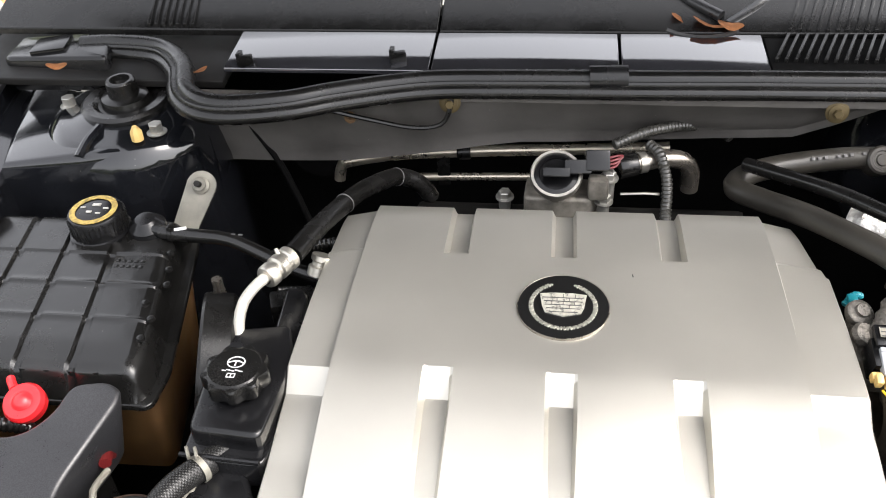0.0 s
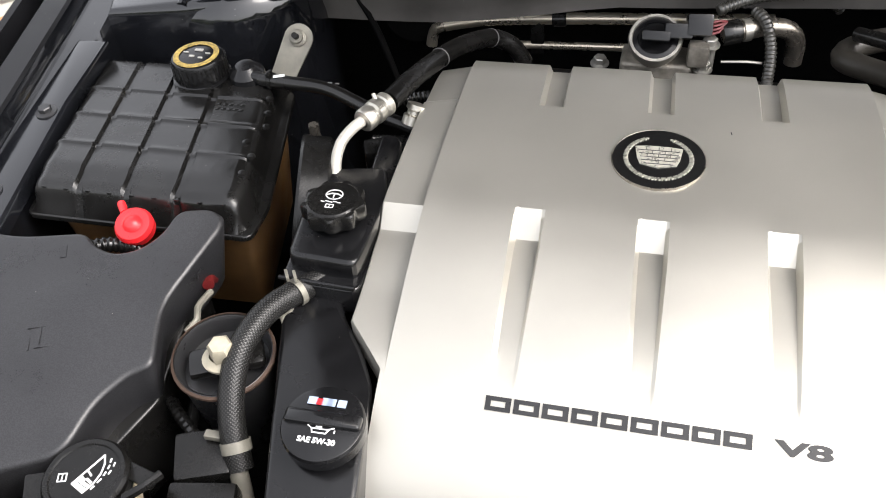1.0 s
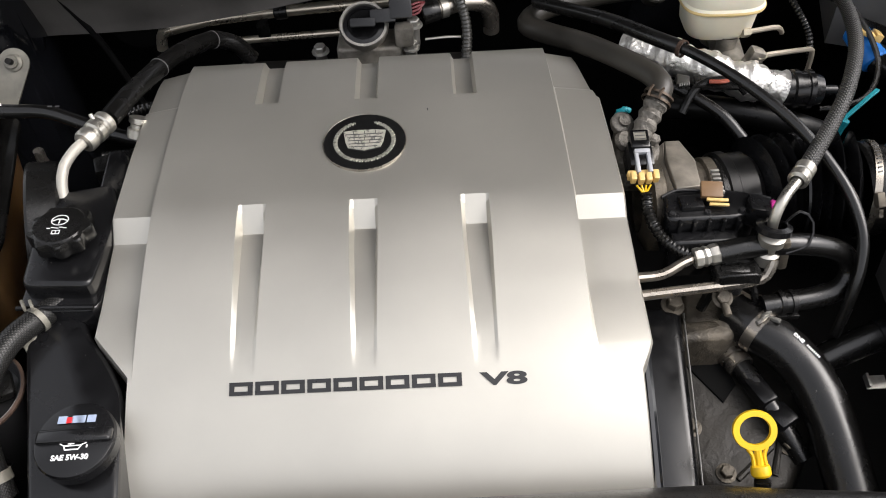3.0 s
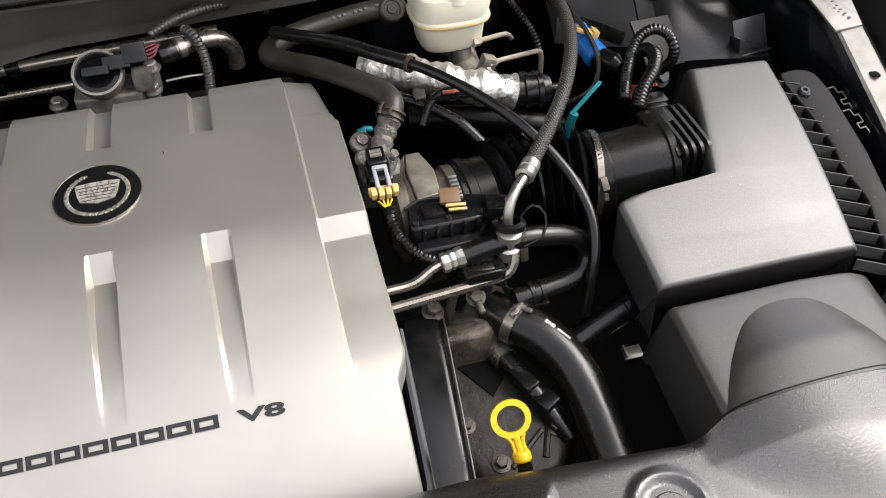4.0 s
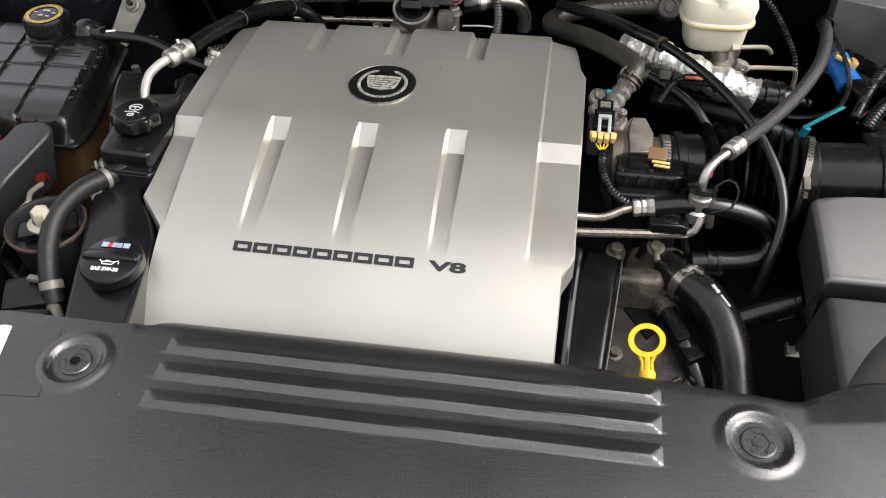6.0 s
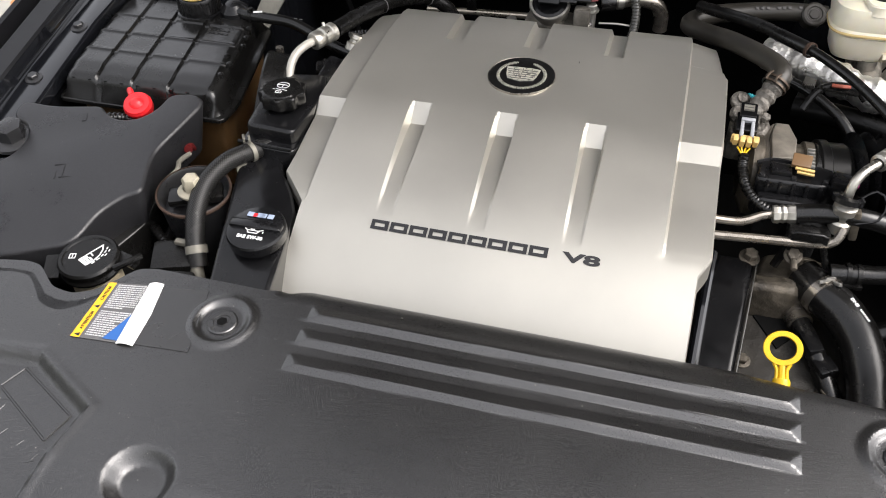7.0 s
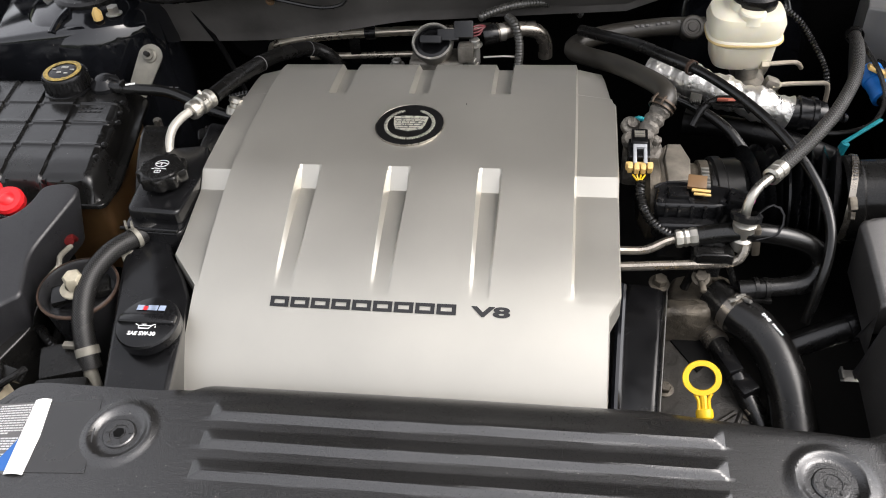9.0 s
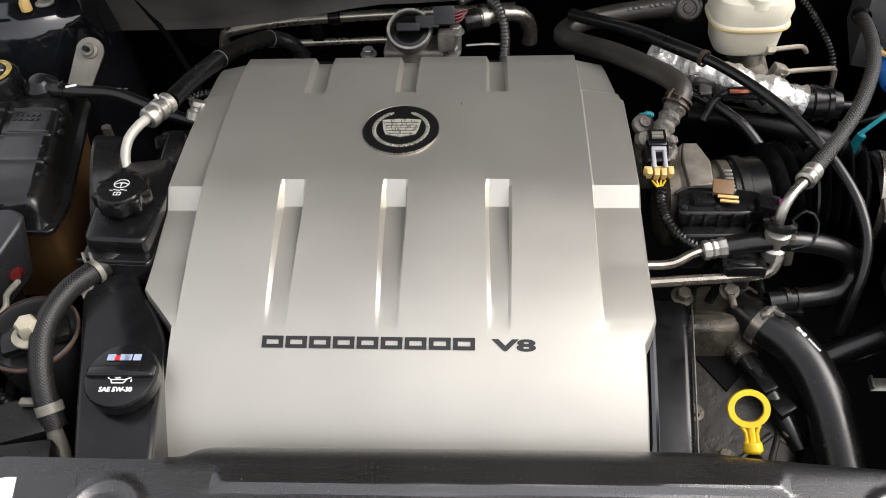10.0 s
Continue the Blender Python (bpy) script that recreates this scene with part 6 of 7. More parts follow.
tube(bm, [(0.376, 0.640, 0.906), (0.40, 0.648, 0.904), (0.428, 0.658, 0.900), (0.438, 0.664, 0.888)], 0.0034, 8)
part("brake_line", bm, LINE_TAN, mc, "tan coated brake line")
for p, ax in (((0.386, 0.606, 0.892), (1, 0.25, -0.05)), ((0.374, 0.640, 0.906), (1, 0.3, -0.1))):
    bm = B()
    lathe(bm, [(0, 0), (0.0065, 0), (0.0065, 0.011), (0.004, 0.014), (0, 0.014)], p, ax, 6)
    part("line_nut", bm, PALE, mc, "tan line nut")
bm = B()
lathe(bm, [(0, 0), (0.10, 0.005), (0.115, 0.03), (0.115, 0.08)], (0.37, 0.80, 0.84), (0, 1, 0), 36)
part("booster", bm, BODY_BLACK, mc, "black brake booster drum")

fo = thing("foil_wrapped_hose", (0.31, 0.57, 0.86), "hose wrapped in crinkled silver foil ending in a black check valve", "hose")
bm = B()
tube(bm, [(0.222, 0.622, 0.903), (0.242, 0.608, 0.907), (0.270, 0.592, 0.908), (0.305, 0.572, 0.904), (0.340, 0.556, 0.898), (0.370, 0.550, 0.892), (0.400, 0.546, 0.884)], lambda s: 0.0222 + 0.0022 * math.sin(s * 130) + 0.0012 * math.sin(s * 410 + 1), 22, step=0.004)
part("foil", bm, FOIL, fo, "", 70)
bm = B()
lathe(bm, [(0.014, 0), (0.0215, 0.002), (0.0215, 0.016), (0.0245, 0.018), (0.0245, 0.024), (0.0225, 0.025), (0.0225, 0.034), (0.0245, 0.035), (0.0245, 0.041), (0.021, 0.043), (0.018, 0.054), (0.006, 0.056), (0.006, 0.075), (0, 0.077)], (0.394, 0.547, 0.884), (1, -0.02, -0.06), 26)
part("check_valve", bm, BLACK_GLOSS, fo, "glossy black ribbed valve")
bm = B()
for k in range(4):
    lathe(bm, [(0.0045, 0), (0.0075, 0.001), (0.0045, 0.006)], (0.452 + 0.007 * k, 0.547, 0.877), (1, -0.02, -0.06), 12)
part("barb", bm, BLACK_GLOSS, fo)
bm = B()
tube(bm, [(0.236, 0.552, 0.905), (0.262, 0.540, 0.902), (0.288, 0.518, 0.898), (0.315, 0.494, 0.888), (0.335, 0.47, 0.872)], 0.0070, 12)
solo("vent_hose", bm, RUBBER, "slim black vent hose behind the intake bellows", "hose")
bm = B()
tube(bm, [(0.268, 0.568, 0.852), (0.32, 0.553, 0.856), (0.37, 0.536, 0.854), (0.42, 0.522, 0.846), (0.46, 0.52, 0.83)], 0.0165, 16)
solo("vent_hose", bm, DEEP_RUBBER, "thick black vent pipe behind the intake bellows", "hose")
bm = B()
box(bm, (0.273, 0.540, 0.900), (0.016, 0.018, 0.024), 0.002, (10, 8, -10))
for k in range(5):
    box(bm, (0.2675 + 0.0028 * k, 0.5300 + 0.0004 * k, 0.9065), (0.0013, 0.004, 0.014), 0, (30, 8, -10))
lathe(bm, [(0.006, 0), (0.009, 0.001), (0.009, 0.006), (0.006, 0.007)], (0.247, 0.548, 0.903), (1, -0.4, -0.1), 14)
solo("ribbed_plug", bm, CONDUIT, "black ribbed plug on the vent hose", "connector")
bm = B()
tube(bm, [(0.27, 0.508, 0.885), (0.282, 0.520, 0.905), (0.30, 0.528, 0.914), (0.33, 0.525, 0.915), (0.345, 0.515, 0.905)], 0.0055, 10)
box(bm, (0.31, 0.527, 0.912), (0.05, 0.022, 0.004), 0.0015, (0, 0, -8))
solo("wire_bracket", bm, BLACK_SATIN, "black wiring bracket under the foil hose", "bracket")
bm = B()
tube(bm, [(0.30, 0.522, 0.918), (0.312, 0.518, 0.920), (0.322, 0.522, 0.918)], 0.0025, 6)
solo("orange_wire", bm, material("orange_wire", (0.30, 0.07, 0.04), 0.5), "short orange-red wire above the black bracket", "wire")

# blue connector, conduits
bl = thing("blue_connector", (0.55, 0.62, 0.83), "bright blue wiring connector with tan latch", "connector")
bm = B()
lathe(bm, [(0, 0), (0.013, 0), (0.0165, 0.004), (0.0165, 0.020), (0.0180, 0.021), (0.0180, 0.025), (0.0165, 0.026), (0.0165, 0.044), (0.0175, 0.046), (0.0175, 0.056), (0.013, 0.058)], (0.526, 0.652, 0.895), (0.25, -0.85, -0.30), 20)
part("shell", bm, BLUE, bl)
bm = B()
box(bm, (0.528, 0.628, 0.906), (0.024, 0.020, 0.006), 0.002, (-12, 20, -15))
box(bm, (0.543, 0.626, 0.898), (0.010, 0.022, 0.016), 0.002, (-12, 20, -15))
part("latch", bm, AMBER_TAN, bl, "tan latch")
bm = B()
box(bm, (0.566, 0.650, 0.886), (0.05, 0.05, 0.02), 0.004, (-15, 30, 10))
lathe(bm, [(0.0145, 0), (0.0150, 0.03), (0.008, 0.04)], (0.541, 0.603, 0.878), (0.5, -0.8, 0.0), 16)
part("backing", bm, BLACK_SATIN, bl, "black backing plate")
bm = B()
slab(bm, [(0.466, 0.510), (0.470, 0.506), (0.526, 0.548), (0.523, 0.553)], lambda x, y: 0.862 + 0.2 * (x - 0.46), 0.003, 0.001)
tube(bm, [(0.466, 0.51, 0.80), (0.467, 0.509, 0.84), (0.472, 0.508, 0.862)], 0.006, 8)
solo("teal_wire", bm, TEAL, "teal flat wire loom below the braided hose", "wire")
bm = B()
tube(bm, [(0.512, 0.66, 0.93), (0.528, 0.62, 0.91), (0.535, 0.585, 0.885), (0.515, 0.55, 0.868), (0.48, 0.535, 0.862), (0.45, 0.535, 0.86)], 0.0035, 8)
solo("wire_loom", bm, RUBBER, "thin black cable looping behind the braided hose", "wire")
bm = B()
tube(bm, [(0.40, 0.72, 0.96), (0.43, 0.70, 0.945), (0.455, 0.675, 0.915), (0.470, 0.655, 0.89), (0.476, 0.645, 0.86)], 0.0048, 10, ribs=0.005, deep=0.0012)
solo("wire_loom", bm, RUBBER, "thin corrugated cable behind the brake reservoir", "wire")
for pts, r in (([(0.504, 0.444, 0.92), (0.523, 0.482, 0.935), (0.539, 0.505, 0.95), (0.553, 0.514, 0.96), (0.569, 0.514, 0.965), (0.584, 0.506, 0.96), (0.590, 0.495, 0.945), (0.590, 0.497, 0.925), (0.584, 0.510, 0.905)], 0.0074),
               ([(0.516, 0.430, 0.915), (0.530, 0.448, 0.930), (0.548, 0.465, 0.940), (0.559, 0.484, 0.945), (0.563, 0.510, 0.940), (0.56, 0.53, 0.925)], 0.0092)):
    bm = B()
    tube(bm, pts, r, 12, ribs=0.0046, deep=0.0014)
    solo("corrugated_conduit", bm, RUBBER, "black corrugated wiring conduit arching by the air box", "conduit", group="conduits", angle=60)
bm = B()
box(bm, (0.548, 0.455, 0.900), (0.036, 0.022, 0.016), 0.003)
box(bm, (0.548, 0.442, 0.900), (0.028, 0.010, 0.012), 0.002)
solo("meter_plug", bm, RUBBER, "black wiring plug at the air meter", "connector")
bm = B()
for k in range(4):
    tube(bm, [(0.52 + 0.01 * k, 0.475, 0.895), (0.53 + 0.006 * k, 0.48, 0.91), (0.545 + 0.004 * k, 0.465, 0.918)], 0.0016, 6)
solo("red_wire", bm, material("dull_red_wire", (0.4, 0.06, 0.04), 0.5), "thin red wires at the meter plug", "wire")
bm = B()
hexbolt(bm, (0.601, 0.531, 0.880), 0.010, (0.3, -0.8, 0.6), 1.5)
solo("tower_bolt", bm, BODY_DUSTY, "dull bolt behind the air box", "bolt")
bm = B()
lathe(bm, [(0.016, 0), (0.020, 0.004), (0.020, 0.02), (0.014, 0.03), (0.010, 0.034), (0.010, 0.05), (0, 0.052)], (0.800, 0.232, 0.835), (0.2, -0.2, 1), 24)
lathe(bm, [(0.036, -0.004), (0.038, 0), (0.034, 0.006), (0.016, 0.008)], (0.800, 0.232, 0.832), (0.2, -0.2, 1), 28)
solo("rubber_stop", bm, RUBBER, "black rubber hood bump stop on the fender", "bump stop")

# ---- coolant surge tank ----
tank = thing("coolant_tank", (-0.64, 0.46, 0.78), "black ribbed plastic coolant tank over an amber lower half", "tank")


TANK_GROOVES = (0.235, 0.47, 0.71)


def tank_z(x, y):
    a, b = tank_side(y)
    z = 0.897 - 0.02 * (y - 0.36)
    u = (x - a) / (b - a)
    d = min(abs(u - c) * 0.25 for c in TANK_GROOVES)
    z -= 0.0042 * ramp(d, 0.0062, 0.0036)
    d = min(abs(y - c) for c in (0.413, 0.470, 0.527))
    z += 0.0022 * ramp(d, 0.0034, 0.0012)
    z -= 0.004 * ramp(y, 0.374, 0.358)
    return z


def tank_side(y):
    return -0.764 - 0.2 * (y - 0.354), -0.520 - 0.23 * max(0, y - 0.37)


rows = []
fr = sorted(set([k / 16 for k in range(1, 16)] + [c + d / 0.25 for c in TANK_GROOVES for d in (-0.0064, -0.0058, -0.0040, -0.0034, 0.0034, 0.0040, 0.0058, 0.0064)]))
ty = sorted(set([round(0.354 + 0.0098 * k, 4) for k in range(25)] + [round(c + d, 4) for c in (0.413, 0.470, 0.527) for d in (-0.0037, -0.0032, -0.001, 0.001, 0.0032, 0.0037)]))
for y in ty:
    a, b = tank_side(y)
    row = [(a - 0.006, y, tank_z(a, y) - 0.052)]
    for k in range(5):
        x = a + 0.014 * (1 - math.cos(k * math.pi / 8))
        row.append((x, y, tank_z(x, y) - 0.014 * (1 - math.sin(k * math.pi / 8))))
    for u in fr:
        if 0.06 < u < 0.94:
            x = a + (b - a) * u
            row.append((x, y, tank_z(x, y)))
    for k in range(4, -1, -1):
        x = b - 0.014 * (1 - math.cos(k * math.pi / 8))
        row.append((x, y, tank_z(x, y) - 0.014 * (1 - math.sin(k * math.pi / 8))))
    row.append((b + 0.006, y, tank_z(b, y) - 0.052))
    rows.append(row)
rows = rim_rows(rows, 0.014, 0.036, -1)
rows = rim_rows(rows, 0.014, 0.036, 1)
rows = [[(p[0], p[1], max(p[2], 0.8545 - 0.02 * (p[1] - 0.36))) for p in row] for row in rows]
bm = B()
strip_mesh(bm, rows)
part("upper_shell", bm, TANK_GLOSS, tank, "black upper shell with moulded ribs", 30)
bm = B()
slab(bm, round_poly([(-0.774, 0.327), (-0.506, 0.327), (-0.506, 0.38), (-0.558, 0.61), (-0.826, 0.61)], 0.012, 5), lambda x, y: 0.8575 - 0.02 * (y - 0.36), 0.006, 0.002)
part("seam_flange", bm, TANK_GLOSS, tank, "black seam flange")
bm = B()
slab(bm, round_poly([(-0.762, 0.346), (-0.520, 0.353), (-0.518, 0.38), (-0.566, 0.60), (-0.815, 0.60)], 0.03, 5), lambda x, y: 0.8505 - 0.02 * (y - 0.36), 0.14, 0.002, -0.02)
part("lower_shell", bm, AMBER, tank, "amber translucent lower half")
for k in range(9):
    bm = B()
    box(bm, (-0.748 + 0.0265 * k, 0.3445, 0.873), (0.008, 0.006, 0.030), 0.0028)
    part("front_rib", bm, TANK_GLOSS, tank)
for x, y in ((-0.53, 0.413), (-0.535, 0.470), (-0.548, 0.44), (-0.545, 0.50), (-0.53, 0.385), (-0.555, 0.53)):
    bm = B()
    lathe(bm, [(0.0045, 0), (0.004, 0.003), (0, 0.004)], (x, y, tank_z(x, y) - 0.001), (0, 0, 1), 12)
    part("moulding_dot", bm, BLACK_SATIN, tank)
for k in range(10):
    x, y = -0.612 + 0.0075 * (k % 5) + 0.002 * (k // 5), 0.512 - 0.010 * (k // 5)
    bm = B()
    box(bm, (x, y, tank_z(x, y) + 0.0003), (0.005, 0.004, 0.001), 0.0003)
    part("moulded_bar", bm, TANK_GLOSS, tank)
cc = Vector((-0.661, 0.572, 0.888))
bm = B()
prof = [(0.035, 0), (0.037, 0.002), (0.037, 0.006), (0.0335, 0.008), (0.033, 0.030), (0.031, 0.034), (0.027, 0.035), (0, 0.035)]
lathe(bm, prof, cc, (0, -0.05, 1), 18)
cap = part("cap", bm, BLACK_GLOSS, tank, "ribbed black pressure cap")
for k in range(36):
    a = 2 * math.pi * k / 36
    bm = B()
    box(bm, (cc.x + 0.0333 * math.cos(a), cc.y + 0.0333 * math.sin(a), cc.z + 0.019), (0.002, 0.0022, 0.02), 0, (0, 0, math.degrees(a)))
    part("rib", bm, BLACK_SATIN, cap)
bm = B()
lathe(bm, [(0.0215, 0.0354), (0.0284, 0.0354), (0.0284, 0.0360), (0.0215, 0.0360)], cc, (0, -0.05, 1), 44)
part("cap_ring", bm, material("ochre_print", (0.34, 0.24, 0.06), 0.5, vary=0.8, scale=220), cap, "worn ochre ring of print")
bm = B()
for dx, dy, w, h in ((0, 0.008, 0.013, 0.006), (-0.015, 0.002, 0.008, 0.0025), (0.014, 0.002, 0.008, 0.0025), (-0.004, -0.006, 0.008, 0.005), (0.008, -0.008, 0.007, 0.003)):
    box(bm, (cc.x + dx, cc.y + dy, cc.z + 0.0357 + 0.05 * dy), (w * 0.8, h * 0.7, 0.0012), 0)
part("cap_print", bm, material("worn_pale_print", (0.42, 0.41, 0.38), 0.5), cap, "pale printed symbols")
bm = B()
lathe(bm, [(0, 0), (0.024, 0), (0.022, 0.02), (0.012, 0.03), (0, 0.032)], (-0.600, 0.575, 0.882), (0, -0.1, 1), 24)
lathe(bm, [(0.008, 0), (0.008, 0.03)], (-0.59, 0.566, 0.900), (1, -0.2, 0), 14)
part("hose_neck", bm, BLACK_GLOSS, tank, "moulded hose neck")
bm = B()
tube(bm, [(-0.578, 0.562, 0.900), (-0.536, 0.556, 0.901), (-0.49, 0.552, 0.900), (-0.45, 0.540, 0.892), (-0.41, 0.525, 0.884), (-0.36, 0.51, 0.878)], 0.0085, 14)
over = thing("overflow_hose", (-0.47, 0.54, 0.885), "thin black overflow hose from the coolant tank", "hose")
part("hose", bm, RUBBER, over)
for k in range(6):
    bm = B()
    box(bm, (-0.520 + 0.009 * k, 0.5545 - 0.0004 * k, 0.9085 - 0.0002 * k), (0.005, 0.002, 0.0008), 0)
    part("print_bar", bm, LABEL_GREY, over)
bm = B()
band(bm, [(-0.566, 0.561, 0.900), (-0.560, 0.560, 0.900)], 0.0088, 0.006)
box(bm, (-0.563, 0.558, 0.911), (0.005, 0.012, 0.005), 0.001)
part("clamp", bm, BLACK_SATIN, over, "black spring clamp")
bm = B()
box(bm, (-0.550, 0.557, 0.9095), (0.014, 0.005, 0.001), 0.0003, (0, 0, 20))
solo("white_tag", bm, PAPER, "tiny white paper tag on the hose", "tag")

# pale bracket bolted to the body
wb = thing("tank_bracket", (-0.58, 0.64, 0.86), "pale zinc bracket bolted beside the strut tower", "bracket")
nb = Vector((0.1, -0.75, 0.65)).normalized()
ub = (Vector((0.36, 0.5, 0.75)) - nb * Vector((0.36, 0.5, 0.75)).dot(nb)).normalized()
sb = ub.cross(nb)
ce = Vector((-0.567, 0.668, 0.897))
bm = B()
out = [ce + 0.0195 * (math.cos(a) * sb + math.sin(a) * ub) for a in [math.pi * k / 10 for k in range(11)]] + [ce - ub * 0.075 - sb * 0.010, ce - ub * 0.085 + sb * 0.020]
vs = [bm.verts.new(p) for p in out]
f = bm.faces.new(vs)
ex = bmesh.ops.extrude_face_region(bm, geom=[f])
for v in ex["geom"]:
    if isinstance(v, bmesh.types.BMVert):
        v.co -= nb * 0.003
part("plate", bm, STAINED, wb)
bm = B()
lathe(bm, [(0, 0), (0.0115, 0), (0.0115, 0.003), (0.008, 0.005), (0.008, 0.010), (0, 0.010)], ce, nb, 20)
part("nut", bm, STAINED, wb, "pale flange nut")
bm = B()
lathe(bm, [(0.004, 0.008), (0.004, 0.020), (0, 0.021)], ce, nb, 10)
part("stud", bm, DARK, wb, "dark stud")

# ---- fuse box ----
fuse = thing("fuse_box", (-0.64, 0.17, 0.72), "charcoal grey plastic fuse box cover with a notched edge", "fuse box")
fz = lambda x, y: 0.842 + 0.23 * (y - 0.055)
raw = [(-0.775, 0.265), (-0.725, 0.263), (-0.656, 0.276), (-0.640, 0.262), (-0.615, 0.256), (-0.592, 0.264), (-0.575, 0.285), (-0.570, 0.314), (-0.535, 0.320), (-0.518, 0.312), (-0.517, 0.298), (-0.543, 0.208), (-0.527, 0.148),
       (-0.545, 0.138), (-0.566, 0.108), (-0.574, 0.058), (-0.664, 0.018), (-0.80, 0.005), (-0.80, 0.120), (-0.755, 0.150), (-0.735, 0.170), (-0.728, 0.200), (-0.745, 0.228), (-0.775, 0.235)]
bm = B()
slab(bm, round_poly(raw[::-1], 0.020, 4), fz, 0.075, 0.005, -0.016, 3)
part("cover", bm, FUSE_GREY, fuse, "satin charcoal cover", 45)
bm = B()
slab(bm, [(-0.80, 0.02), (-0.58, 0.07), (-0.54, 0.15), (-0.55, 0.29), (-0.79, 0.25)], lambda x, y: fz(x, y) - 0.06, 0.10, 0.004)
part("base", bm, BLACK_SATIN, fuse, "black base")
bm = B()
for x, y, w, h in ((-0.655, 0.168, 0.018, 0.0016), (-0.648, 0.160, 0.0016, 0.018), (-0.640, 0.150, 0.016, 0.0016), (-0.655, 0.150, 0.0016, 0.014), (-0.668, 0.250, 0.006, 0.014)):
    bm = B()
    box(bm, (x, y, fz(x, y) + 0.0001), (w, h, 0.0012), 0, (12, 0, 20))
    part("moulded_mark", bm, FUSE_GREY, fuse)

rc = thing("jump_terminal", (-0.62, 0.305, 0.83), "red plastic cover on the jump-start terminal", "terminal cover")
bm = B()
ax = Vector((0.1, -0.45, 1)).normalized()
lathe(bm, [(0.015, -0.012), (0.0195, -0.010), (0.0205, 0), (0.018, 0.005), (0.013, 0.006), (0.010, 0.005), (0.0075, 0.008), (0.005, 0.010), (0, 0.011)], (-0.620, 0.303, 0.882), ax, 28)
part("cap", bm, RED, rc)
bm = B()
tube(bm, [(-0.634, 0.314, 0.888), (-0.641, 0.322, 0.889), (-0.645, 0.327, 0.888)], 0.0045, 10)
part("strap", bm, RED, rc, "red strap")
bm = B()
tube(bm, [(-0.67, 0.268, 0.872), (-0.645, 0.285, 0.868), (-0.62, 0.29, 0.862), (-0.60, 0.285, 0.855)], 0.0085, 12, ribs=0.006, deep=0.002)
solo("ribbed_conduit", bm, RUBBER, "black ribbed conduit below the red terminal cover", "conduit", angle=60)
bm = B()
lathe(bm, [(0.026, 0), (0.029, 0.003), (0.029, 0.008), (0.024, 0.010), (0, 0.010)], (-0.755, 0.205, 0.862), (0, -0.15, 1), 28)
hexbolt(bm, (-0.755, 0.205, 0.870), 0.0185, (0, -0.15, 1), 0, 0.022)
solo("fender_bolt", bm, BODY_DUSTY, "large dusty hex bolt beside the fuse box", "bolt")
bm = B()
tube(bm, [(-0.80, 0.16, 0.852), (-0.765, 0.168, 0.852), (-0.738, 0.185, 0.852), (-0.728, 0.21, 0.854), (-0.735, 0.235, 0.856)], 0.005, 8)
solo("edge_trim", bm, BODY_BLACK, "glossy black rim round the fender bolt", "trim")
# diagonal body brace along the fender
bm = B()
slab(bm, [(-0.80, 0.13), (-0.765, 0.235), (-0.795, 0.48), (-0.80, 0.60), (-0.845, 0.60), (-0.835, 0.40), (-0.825, 0.22), (-0.84, 0.13)], lambda x, y: 0.872 + 0.13 * (y - 0.25), 0.02, 0.006, 0.0, 3)
brace = thing("body_brace", (-0.81, 0.35, 0.86), "glossy blue-black body brace beside the coolant tank", "brace")
part("rail", bm, BODY_BLACK, brace)
for x, y in ((-0.812, 0.46), (-0.808, 0.33)):
    bm = B()
    hexbolt(bm, (x, y, 0.872 + 0.13 * (y - 0.25)), 0.008, (0, -0.1, 1), 1.6)
    part("bolt", bm, BODY_DUSTY, brace, "dark hex bolt")

# ---- washer filler ----
wf = thing("washer_filler", (-0.535, 0.045, 0.75), "black washer fluid cap with white symbol on a cream neck", "filler cap")
wc = Vector((-0.545, 0.044, 0.838))
wn_ = Vector((0.02, -0.08, 0.99)).normalized()
bm = B()
lathe(bm, [(0.036, -0.016), (0.037, -0.012), (0.0345, -0.008), (0.036, -0.006), (0.0365, 0), (0.034, 0.003), (0.030, 0.003), (0.029, 0.0015), (0, 0.0015)], wc, wn_, 36, (1.0, 1.0))
part("cap", bm, BLACK_SATIN, wf, "round black flip cap")
bm = B()
box(bm, (wc.x - 0.042, wc.y - 0.016, wc.z - 0.012), (0.020, 0.034, 0.006), 0.003, (16, 0, 20))
part("tab", bm, BLACK_SATIN, wf, "black finger tab")
bm = B()
box(bm, (wc.x + 0.042, wc.y + 0.014, wc.z - 0.008), (0.030, 0.014, 0.010), 0.003, (16, 0, -15))
part("hinge", bm, BLACK_SATIN, wf, "black hinge strap")
bm = B()
lathe(bm, [(0.030, -0.06), (0.030, -0.016), (0.033, -0.015)], wc, wn_, 28)
part("neck", bm, material("cream_plastic", (0.55, 0.48, 0.34), 0.5, vary=0.15), wf, "cream filler neck")
wm = Matrix.Translation(wc + wn_ * 0.0018) @ frame_of(wn_)
sx = Vector((0.96, 0.27, 0.10))
sx = (sx - wn_ * sx.dot(wn_)).normalized()
wm = Matrix((sx, wn_.cross(sx), wn_)).transposed().to_4x4()
wm.translation = wc + wn_ * 0.0019


